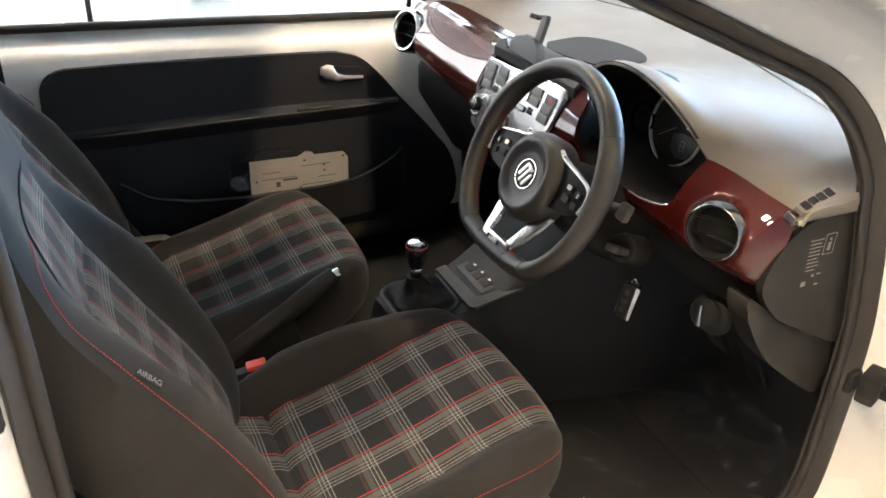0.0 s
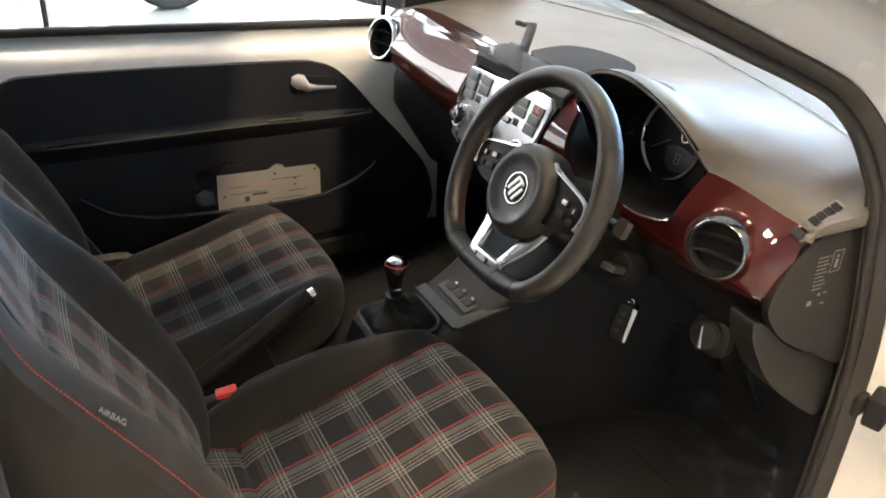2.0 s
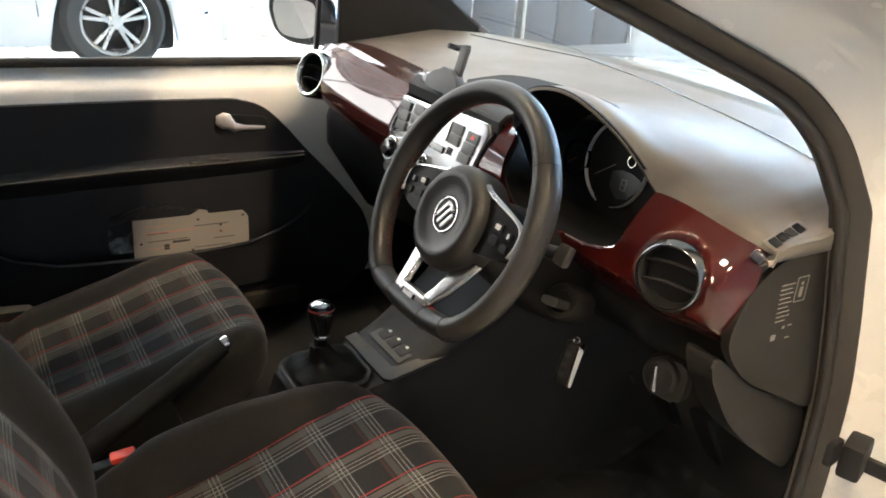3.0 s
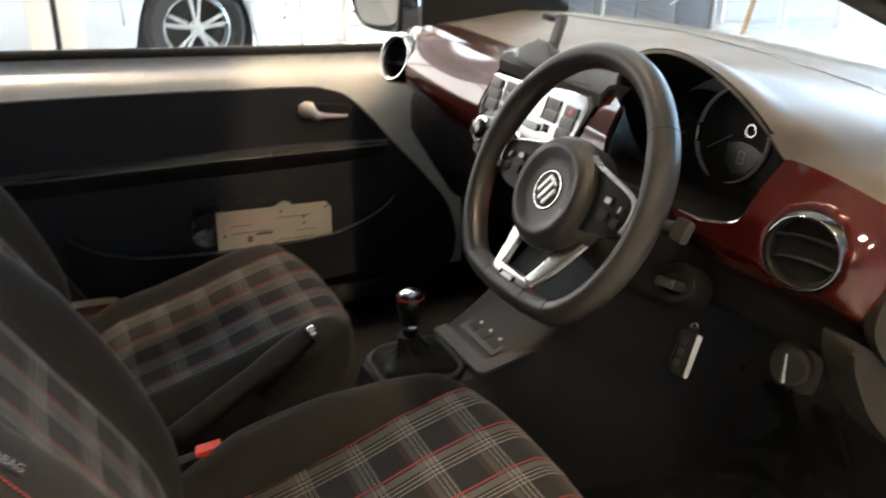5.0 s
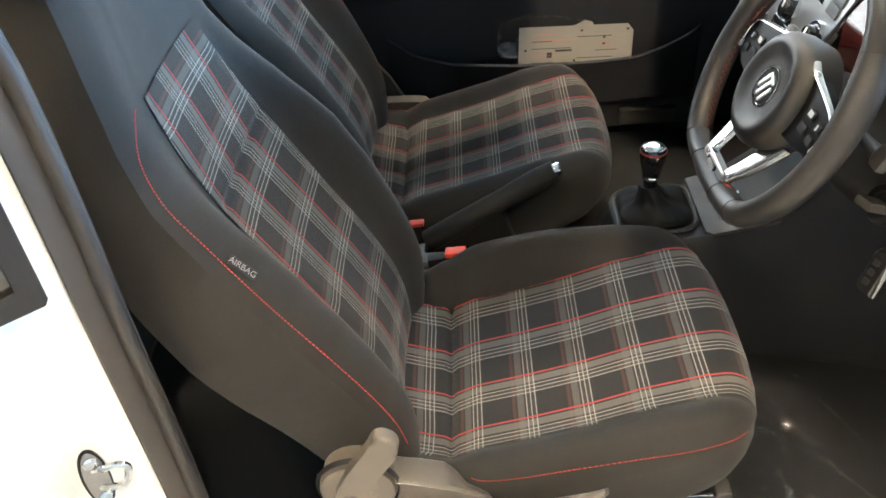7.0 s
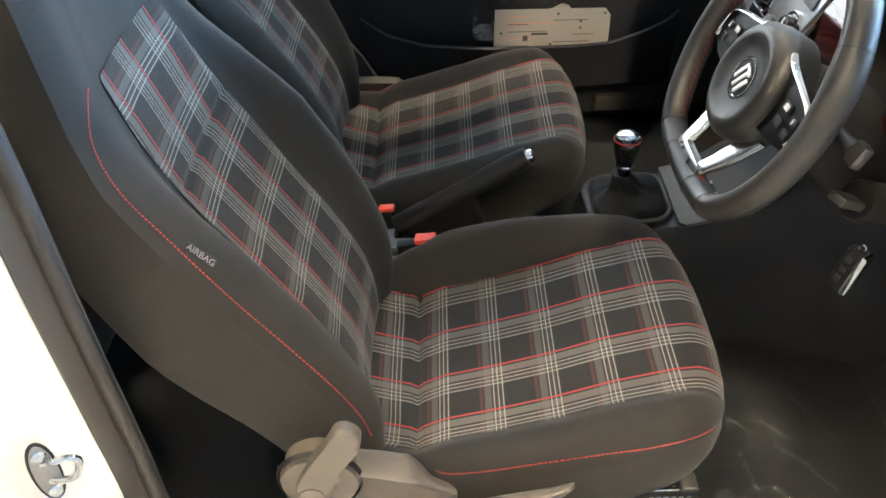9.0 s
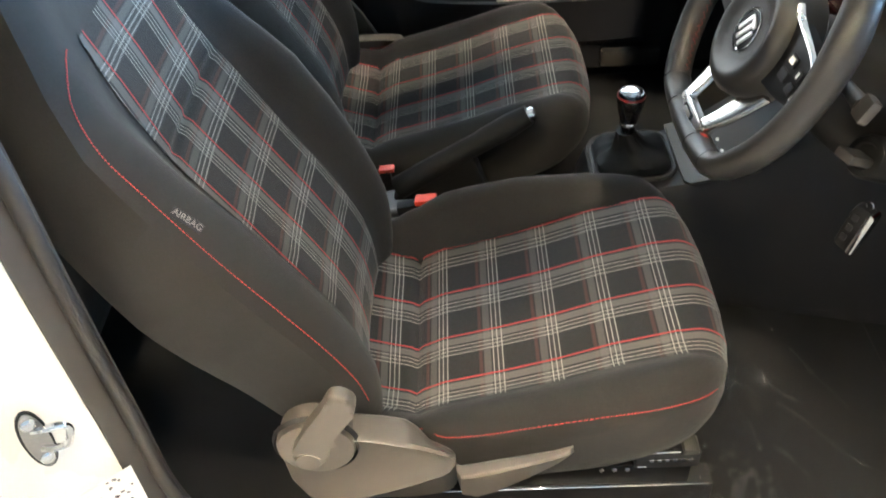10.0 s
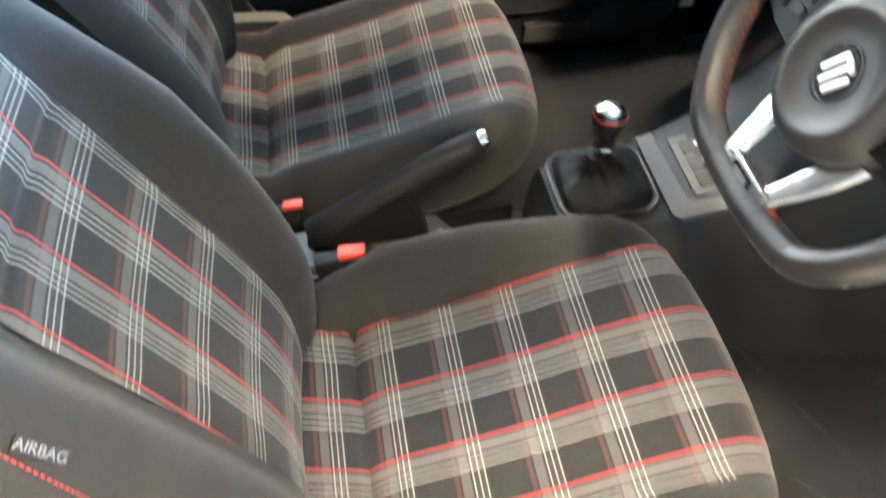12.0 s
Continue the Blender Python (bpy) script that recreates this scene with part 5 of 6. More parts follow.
def phone_holder():
    root = thing("phone_holder", (0.25, -0.03, 1.05), "dark grey plastic phone holder standing on the dash top", "phone holder")
    m = frame_at((0.243, 0.022, 1.052), (0, -1, 0), (0.30, 0, 0.954), (-0.954, 0, 0.30))
    bm = slab([(-0.050, 0.0), (0.055, -0.004), (0.045, 0.022), (0.022, 0.040), (-0.010, 0.042), (-0.030, 0.026), (-0.055, 0.020)][::1], 0.020, m, 0.004)
    part("base", bm, M_HOLDER, root)
    bm = bmesh.new()
    box(0.020, 0.050, 0.010, m @ pose(0.020, 0.058, 0.006), 0.003, bm=bm)
    box(0.036, 0.008, 0.010, m @ pose(0.010, 0.081, 0.006, 0, 0, 10), 0.003, bm=bm)
    box(0.008, 0.010, 0.024, m @ pose(-0.008, 0.077, 0.012), 0.003, bm=bm)
    part("clamp", bm, M_HOLDER, root)
    part("joint", box(0.022, 0.018, 0.014, m @ pose(-0.062, 0.010, 0.010), 0.004), M_GLOSS, root)
    return root


phone_holder()


def speaker_grille():
    root = thing("speaker_grille", (0.40, 0.0, 1.06), "fine dark dotted speaker grille set into the dash top", "speaker grille")
    rows = []
    for i in range(13):
        a = i / 12
        row = []
        for j in range(25):
            b = -1 + 2 * j / 24
            half = 0.075 * math.sqrt(max(0.0, 1 - b * b)) ** 0.8
            y = 0.005 + 0.110 * b
            x = 0.385 + 0.03 * (y / 0.11) * -0.4 + half * (-1 + 2 * a)
            p = pad_at(x, y)
            row.append((p.x, p.y, p.z + 0.0022))
        rows.append(row)
    part("mesh_panel", sheet(rows, 0.002), M_GRILLE, root, "dark perforated grille")
    return root


speaker_grille()


# ---- centre console ----
def centre_console():
    root = thing("centre_console", (0.0, 0.0, CABIN_Z), "grey and black plastic centre console with gear lever surround", "console")
    secs = []
    for x, w, zt, zb in ((-0.075, 0.070, 0.515, 0.36), (-0.060, 0.082, 0.545, 0.35), (0.0, 0.088, 0.555, 0.34), (0.09, 0.095, 0.570, 0.34), (0.16, 0.105, 0.605, 0.34), (0.22, 0.115, 0.640, 0.34), (0.30, 0.13, 0.70, 0.34), (0.36, 0.14, 0.76, 0.34), (0.45, 0.16, 0.80, 0.34), (0.62, 0.20, 0.80, 0.34)):
        secs.append([(x, w * c, zb if q else zt - d) for c, d, q in ((-1.35, 0, 1), (-1.12, 0.10, 0), (-1.02, 0.045, 0), (-0.95, 0.012, 0), (-0.85, 0.002, 0), (-0.4, 0, 0), (0.4, 0, 0), (0.85, 0.002, 0), (0.95, 0.012, 0), (1.02, 0.045, 0), (1.12, 0.10, 0), (1.35, 0, 1))])
    part("body", loft(secs), M_PLASTIC, root, "black plastic console body", 35)
    gm = pose(0.012, 0.005, 0.563, 0, -4)
    ring = [gm @ Vector((x, y, 0.004)) for x, y in rounded(0.138, 0.138, 0.034, 8)]
    bm = tube(ring, 0.0040, 8, True)
    part("gear_frame", bm, M_TRIM, root, "dark grey frame round the gaiter")
    # leather gaiter
    rings = []
    for k in range(13):
        f = k / 12
        h = 0.002 + 0.060 * f ** 0.9
        rad = 0.046 * (1 - f) ** 1.2 * (1.0 if f < 0.15 else 0.35 + 0.65 * math.exp(-((f - 0.15) / 0.16) ** 2)) + 0.0165
        ring = []
        for j in range(72):
            a = 2 * math.pi * j / 72
            fold = 1 + 0.26 * abs(math.sin(2 * a + 0.5 + 0.8 * f)) ** 3 * math.sin(math.pi * min(1, f * 1.15)) + 0.05 * math.sin(9 * a + 5 * f) * min(1, 3 * f)
            sq = 1 + ((abs(math.cos(a)) ** 5 + abs(math.sin(a)) ** 5) ** -0.2 - 1) * max(0, 1 - 1.6 * f)
            ring.append(tuple(gm @ Vector((rad * fold * sq * math.cos(a) - 0.012 * f, rad * fold * sq * math.sin(a) - 0.010 * f, 0.006 + h))))
        rings.append(ring)
    part("gaiter", loft(rings), M_DEEPBLACK, root, "black leather gaiter")
    lm = pose(-0.002, -0.008, 0.640)
    lever = part("gear_lever", lathe([(0.0, -0.06), (0.0115, -0.06), (0.0125, 0.004), (0.0135, 0.008), (0.0165, 0.018), (0.0215, 0.040), (0.0235, 0.054), (0.0225, 0.062), (0.019, 0.068), (0.0, 0.070)], 32, lm), M_GLOSS, root, "black gear knob with red ring and chrome cap")
    part("collar", lathe([(0.0140, 0.004), (0.0155, 0.006), (0.0155, 0.010), (0.0145, 0.012)], 28, lm), M_CHROME, lever)
    part("red_ring", lathe([(0.0233, 0.0600), (0.0233, 0.0612), (0.0224, 0.0630)], 32, lm), M_REDPLAIN, lever, "red ring round the knob")
    part("cap", lathe([(0.0, 0.0725), (0.010, 0.0722), (0.0165, 0.0702), (0.0178, 0.0685), (0.0178, 0.064)], 32, lm), M_CHROME, lever, "chrome cap")
    # switch plate
    bridge = [(-0.030, 0.085), (-0.030, -0.080), (-0.020, -0.092), (0.10, -0.100), (0.10, -0.078), (0.004, -0.066), (-0.004, -0.058), (-0.004, 0.085)]
    part("front_tray", slab(bridge, 0.006, pose(0.112, -0.008, 0.584, 0, -14), 0.002), M_GREYPL, root, "worn grey-brown plastic bridge")
    sw = part("switch_plate", slab(rounded(0.060, 0.120, 0.004, 3, 0.006, 0), 0.004, pose(0.146, -0.005, 0.594, 0, -16), 0.0015), M_TRIM, root)
    for k in range(3):
        part("switch", slab(rounded(0.030, 0.028, 0.003, 3, 0.0, -0.034 + 0.034 * k), 0.003, pose(0.148, -0.005, 0.5975, 0, -16), 0.001), M_PLASTIC, sw)
        part("switch_mark", slab(rounded(0.005, 0.008, 0.001, 2, 0.006, -0.034 + 0.034 * k), 0.0004, pose(0.148, -0.005, 0.6008, 0, -16), 0), M_WHITE, sw)
    # rear part with the tray and cup hole
    secs = []
    for x, w, zt in ((-0.50, 0.050, 0.47), (-0.40, 0.052, 0.485), (-0.28, 0.052, 0.495), (-0.22, 0.050, 0.492), (-0.195, 0.040, 0.470)):
        secs.append([(x, w * c, zt - d) for c, d in ((-1.0, 0.15), (-1.0, 0.012), (-0.9, 0.0), (0.9, 0.0), (1.0, 0.012), (1.0, 0.15))])
    part("rear_tray", loft(secs), M_TRAY, root, "grey-brown plastic tray round the handbrake")
    ridge = [(-0.46, -0.046, 0.500), (-0.38, -0.047, 0.506), (-0.30, -0.048, 0.510), (-0.245, -0.048, 0.511), (-0.222, -0.040, 0.510), (-0.214, -0.022, 0.508), (-0.222, -0.004, 0.506)]
    part("tray_edge", tube(spline(ridge, 30), 0.0085, 10), M_TRAY, root, "rounded grey-brown edge of the tray")
    part("tray_rim", lathe([(0.016, 0.0), (0.016, 0.012), (0.020, 0.014), (0.024, 0.010), (0.025, 0.0)], 28, pose(-0.238, -0.024, 0.494)), M_TRAY, root, "round open end of the tray")
    return root


centre_console()


def handbrake():
    root = thing("handbrake", (-0.36, 0.005, 0.50), "black leather handbrake lever with chrome button, half raised", "handbrake")
    p0, p1 = Vector((-0.40, 0.004, 0.520)), Vector((-0.160, 0.014, 0.662))
    d = p1 - p0
    bm = tube([p0, p0 + d * 0.35, p0 + d * 0.62, p0 + d * 0.66, p0 + d * 0.85, p0 + d * 0.97], [0.022, 0.021, 0.019, 0.0205, 0.0205, 0.017], 18)
    part("grip", bm, M_DEEPBLACK, root, "black leather grip")
    side = [(-0.41, 0.50), (-0.37, 0.555), (-0.285, 0.600), (-0.262, 0.585), (-0.235, 0.50)]
    part("boot", slab(side[::-1], 0.034, frame_at((0, 0.025, 0), (1, 0, 0), (0, 0, 1), (0, -1, 0)), 0.008), M_DEEPBLACK, root, "black leather boot of the handbrake")
    e = d.normalized()
    bt = frame_at(p1 - e * 0.006, e.cross(Vector((0, 1, 0))).normalized(), Vector((0, 1, 0)), e)
    part("button", lathe([(0.0115, -0.006), (0.0115, 0.006), (0.009, 0.009), (0.0, 0.0095)], 20, bt), M_CHROME, root, "chrome release button")
    return root


handbrake()


def seat_buckle(at, label, tilt, size=1.0):
    root = thing("seat_belt_buckle", at, label, "seat belt buckle", "seat belt buckles")
    m = pose(*at, 0, tilt, 0) @ Matrix.Scale(size, 4)
    part("body", box(0.060, 0.022, 0.036, m @ pose(-0.020, 0.002, -0.022), 0.005), M_PLASTIC, root)
    part("release", box(0.038, 0.022, 0.010, m @ pose(0.004, 0, -0.001, 0, 0, -6), 0.003), M_BUCKLE, root, "bright orange-red push button")
    part("stalk", box(0.022, 0.008, 0.10, m @ pose(-0.025, 0, -0.075), 0.002), M_PLASTIC, root)
    return root


seat_buckle((-0.354, -0.048, 0.533), "black seat belt buckle with bright red button beside the driver seat", -8)
seat_buckle((-0.430, 0.083, 0.505), "black seat belt buckle with bright red button beside the passenger seat", -8, 0.78)


# ---- car body round the cabin ----
OPEN_F = [(-0.55, 1.425), (-0.40, 1.430), (-0.25, 1.398), (-0.10, 1.346), (0.0, 1.307), (0.086, 1.271), (0.190, 1.227), (0.285, 1.187), (0.335, 1.159), (0.378, 1.114), (0.402, 1.060),
          (0.416, 1.015), (0.434, 0.944), (0.455, 0.860), (0.474, 0.748), (0.475, 0.573), (0.465, 0.431), (0.425, 0.385), (0.340, 0.372), (0.15, 0.368),
          (-0.10, 0.366), (-0.40, 0.368), (-0.54, 0.385), (-0.622, 0.440), (-0.656, 0.54), (-0.661, 0.70), (-0.667, 0.90), (-0.669, 1.05), (-0.674, 1.18), (-0.685, 1.29), (-0.655, 1.390)]


def ring_path(n=150):
    """The door opening: place, outward direction and half width of the cabin there."""
    path = [tuple(p) for p in spline(OPEN_F, n, True)]
    out = []
    for k, (x, z) in enumerate(path):
        px, pz = path[k - 1]
        qx, qz = path[(k + 1) % n]
        ln = math.hypot(qx - px, qz - pz)
        ox, oz = -(qz - pz) / ln, (qx - px) / ln
        if ox * (x + 0.12) + oz * (z - 0.87) < 0:
            ox, oz = -ox, -oz
        w = interp(x, [(-0.66, 0.612), (0.45, 0.632)]) - interp(x, [(-0.60, 0.0), (-0.30, 0.085)]) * min(1.4, max(0.0, (z - 1.04) / 0.25))
        out.append((x, z, ox, oz, w))
    return out


def opening_strip(side, section):
    return [[(x + ox * d, side * (w + o), z + oz * d) for d, o in section] for x, z, ox, oz, w in ring_path()]


def car_body():
    root = thing("small_car", (0, 0, FLOOR_Z), "white painted two-door small car with its driver door open", "car")
    jamb = [(0.012, -0.012), (0.022, 0.012), (0.036, 0.026), (0.070, 0.054), (0.088, 0.072), (0.096, 0.095), (0.100, 0.130), (0.106, 0.152), (0.118, 0.158)]
    part("door_frame", loft(opening_strip(-1, jamb), False, False, wrap=True), M_PAINT, root, "white painted door opening", 50)
    # rubber seal: hollow lip, groove and flat flange along the near opening
    part("door_seal", tube([(x + ox * 0.006, -(w + 0.004), z + oz * 0.006) for x, z, ox, oz, w in ring_path(190)], 0.0085, 10, True, flat=1.1), M_RUBBER, root, "black rubber door seal lip")
    part("seal_flange", loft(opening_strip(-1, [(0.001, -0.009), (0.006, 0.000), (0.0115, 0.003), (0.0125, 0.008), (0.0145, 0.012), (0.024, 0.026), (0.028, 0.029), (0.031, 0.028), (0.034, 0.02)]), False, False, wrap=True), M_FLANGE, root, "grey-brown rubber seal flange", 50)
    # inner pillar and sill trim
    part("inner_trim", loft(opening_strip(-1, [(0.008, -0.006), (0.014, -0.02), (0.04, -0.03), (0.07, -0.035)]), False, False, wrap=True), M_PLASTIC, root, "dark plastic trim inside the opening", 50)
    # roof with headliner
    rows = []
    for i in range(21):
        x = -1.60 + 1.62 * i / 20
        zc = 1.595 - 0.10 * max(0, (x + 0.35) / 0.4) ** 2 - 0.02 * max(0, (-0.9 - x) / 0.7) ** 2
        rows.append([(x, y, zc - 0.10 * (abs(y) / 0.6) ** 3.5) for y in [-0.60 + 1.2 * j / 16 for j in range(17)]])
    part("roof", sheet(rows, 0.010), M_PAINT, root, "white painted roof")
    rows = [[(x, y, z - 0.03) for x, y, z in r] for r in rows]
    part("headliner", sheet(rows, 0.008), M_HEADLINER, root, "pale cloth headliner")
    # floor, carpet, firewall, rear
    bm = bmesh.new()
    box(2.3, 1.34, 0.04, pose(-0.45, 0, CABIN_Z - 0.022), 0.01, bm=bm)
    part("floor_pan", bm, M_CARPET, root, "black carpeted floor")
    rows = [[(x, y, z) for x, z in ((0.40, CABIN_Z), (0.52, CABIN_Z + 0.02), (0.66, CABIN_Z + 0.12), (0.72, CABIN_Z + 0.30), (0.74, 0.95))] for y in (-0.655, -0.3, 0, 0.3, 0.655)]
    part("bulkhead", sheet(rows, 0.02), M_CARPET, root, "black carpeted bulkhead")
    rows = [[(-0.685, -0.590, z), (-0.76, -0.625, z), (-1.0, -0.65, z), (-1.45, -0.62, z), (-1.55, -0.3, z), (-1.55, 0.3, z), (-1.45, 0.62, z), (-1.0, 0.66, z), (-0.70, 0.665, z)] for z in (0.30, 0.6, 0.9, 1.0)]
    part("rear_cabin_trim", sheet(rows, 0.02), M_PLASTIC, root, "dark rear cabin trim")
    bm = box(0.50, 1.1, 0.16, pose(-1.15, 0, 0.50, 0, 8), 0.05, 3)
    part("rear_bench", bm, M_CLOTH, root, "dark cloth rear bench")
    bm = box(0.14, 1.1, 0.55, pose(-1.42, 0, 0.78, 0, -14), 0.05, 3)
    part("rear_backrest", bm, M_CLOTH, root, "dark cloth rear backrest")
    # outer skin: sides behind and ahead of the doors, bonnet, tail
    for s in (-1, 1):
        rows = []
        for x, lo, hi in ((-1.85, 0.35, 0.98), (-1.6, 0.30, 1.0), (-1.2, 0.45, 1.0), (-0.762, 0.32, 0.99)):
            rows.append([(x, s * 0.70, lo), (x, s * 0.795, lo + 0.12), (x, s * 0.81, 0.70), (x, s * 0.795, 0.90), (x, s * 0.765, hi)])
        part("rear_side", sheet(rows, 0.012), M_PAINT, root, "white rear side panel")
        rows = []
        for x, lo, hi in ((0.53, 0.32, 0.99), (0.8, 0.42, 0.98), (1.2, 0.45, 0.95), (1.45, 0.40, 0.86)):
            rows.append([(x, s * 0.74, lo), (x, s * 0.80, lo + 0.1), (x, s * 0.81, 0.70), (x, s * 0.79, 0.86), (x, s * 0.72, hi)])
        part("front_wing", sheet(rows, 0.012), M_PAINT, root, "white front wing")
        rows = [[(x, s * y, z) for y, z in ((0.69, 0.40), (0.755, 0.375), (0.775, 0.33), (0.76, 0.27), (0.70, 0.25))] for x in (-0.75, -0.2, 0.2, 0.55)]
        part("sill", sheet(rows, 0.012), M_PAINT, root, "white painted sill")
        # pillar from sill roofline to windscreen base
        pts = [(-0.12, s * 0.565, 1.485), (-0.02, s * 0.570, 1.440), (0.20, s * 0.595, 1.330), (0.42, s * 0.625, 1.205), (0.64, s * 0.670, 1.050)]
        part("windscreen_pillar", tube(spline(pts, 14), 0.030, 10, flat=0.8), M_PAINT, root, "white windscreen pillar")
    rows = [[(x, y, 1.035 - 0.09 * max(0, (x - 0.75) / 0.7) ** 1.6 - 0.09 * (abs(y) / 0.72) ** 3) for y in [-0.72 + 1.44 * j / 12 for j in range(13)]] for x in (0.74, 0.85, 1.0, 1.15, 1.3, 1.45)]
    part("bonnet", sheet(rows, 0.012), M_PAINT, root, "white bonnet")
    rows = [[(0.735 - 0.10 * (abs(y) / 0.66) ** 2 + (1.43 - 1.045) * 0 - t * 0.72, y * (1 - 0.12 * t), 1.045 + 0.415 * t) for t in (0, 0.25, 0.5, 0.75, 1.0)] for y in [-0.65 + 1.3 * j / 12 for j in range(13)]]
    ws = part("windscreen", sheet(rows, 0.005), M_GLASS, root, "clear windscreen")
    ws.visible_shadow = False
    # dark inner trim of the far pillar and its triangle
    part("pillar_trim", slab([(0.285, 0.985), (0.60, 0.985), (0.70, 1.05), (0.50, 1.19), (0.24, 1.36), (0.20, 1.34), (0.30, 1.20)], 0.02, frame_at((0, 0.615, 0), (1, 0, 0), (0, 0, 1), (0, -1, 0)), 0.006), M_PLASTIC, root, "black plastic pillar trim")
    # quarter window behind the pillar
    qm = frame_at((-0.706, -0.661, 0.989), (-0.78, -0.626, 0), (0, 0, 1), (0.626, -0.78, 0))
    part("quarter_window_trim", slab([(0.004, 0.0), (0.0, 0.006), (0.004, 0.32), (0.024, 0.32), (0.020, 0.024), (0.16, 0.012), (0.16, 0.0)][::-1], 0.012, qm, 0.003), M_PLASTIC, root, "black quarter window surround")
    part("quarter_pane", slab([(0.018, 0.018), (0.018, 0.32), (0.16, 0.32), (0.16, 0.008)][::-1], 0.004, qm @ pose(0, 0, 0.001), 0), M_GLOSS, root, "dark tinted corner of the quarter window")
    for s in (-1, 1):
        pane = [(-0.78, 1.36), (-0.78, 1.0), (-1.0, 1.0), (-1.5, 1.03), (-1.42, 1.34)]
        part("quarter_glass", slab(pane[::s], 0.006, frame_at((0, s * 0.655, 0), (1, 0, 0), (0, 0, 1), (0, -1, 0)), 0), M_GLOSS, root, "dark tinted quarter window")
    part("tailgate", sheet([[(x, y, z) for x, z in ((-1.60, 1.50), (-1.74, 1.25), (-1.84, 0.98), (-1.86, 0.35))] for y in (-0.70, -0.35, 0, 0.35, 0.70)], 0.02), M_GLOSS, root, "dark tailgate")
    # inner sill under the far door and black kick panel beside the far footwell
    part("inner_sill", box(1.50, 0.030, 0.125, pose(-0.02, 0.688, 0.368), 0.008), M_CARPET, root, "black carpeted inner sill")
    part("kick_panel", box(0.36, 0.03, 0.56, pose(0.615, 0.668, 0.615), 0.008), M_CARPET, root, "black carpeted footwell side")
    return root


car_body()


def door_striker():
    root = thing("door_striker", (-0.730, -0.697, 0.76), "zinc-plated door striker screwed to the white pillar", "door striker")
    m = frame_at((-0.7285, -0.6845, 0.755), (-0.78, -0.626, 0), (0, 0, 1), (0.626, -0.78, 0))
    oval = [(0.012 * math.cos(q), 0.042 * math.sin(q)) for q in (2 * math.pi * k / 40 for k in range(40))]
    part("plate", slab(oval, 0.005, m, 0.0015), M_STEEL, root)
    part("gasket", tube([m @ Vector((x * 1.04, y * 1.03, 0.002)) for x, y in oval], 0.0022, 6, True), M_PLASTIC, root, "black gasket round the plate")
    for dy in (-0.028, 0.028):
        part("screw", lathe([(0, 0.004), (0.008, 0.004), (0.008, 0.007), (0.005, 0.009), (0, 0.009)], 14, m @ pose(0, dy, 0)), M_CHROME, root)
    pts = [m @ Vector(p) for p in ((0.0, 0.014, 0.003), (-0.010, 0.017, 0.011), (-0.024, 0.018, 0.017), (-0.031, 0.008, 0.018), (-0.024, -0.011, 0.017), (-0.010, -0.015, 0.011), (0.0, -0.014, 0.003))]
    part("loop", tube(spline(pts, 24), 0.0042, 8), M_CHROME, root, "bright steel loop")
    return root


door_striker()


def check_strap():
    root = thing("door_check", (0.463, -0.70, 0.718), "black door check strap on the white hinge pillar", "door check")
    part("bracket", box(0.050, 0.030, 0.050, pose(0.462, -0.712, 0.718, 0, 0, 20), 0.006), M_PLASTIC, root)
    part("tab", box(0.030, 0.012, 0.034, pose(0.430, -0.700, 0.728, 0, 0, 10), 0.004), M_PLASTIC, root)
    part("arm", box(0.09, 0.010, 0.022, pose(0.488, -0.755, 0.706, 0, 8, -62), 0.003), M_PLASTIC, root)
    return root


check_strap()


def open_door():
    root = thing("driver_door", (0.47, -0.78, 0.4), "white driver door standing wide open", "car door")
    m = pose(0.50, -0.80, 0, 0, 0, -68)
    part("door_shell", box(1.05, 0.07, 0.62, m @ pose(0.56, -0.01, 0.66), 0.025, 3), M_PAINT, root)
    part("door_trim", box(0.85, 0.03, 0.44, m @ pose(0.58, 0.040, 0.62), 0.03, 3), M_PLASTIC, root)
    return root


open_door()


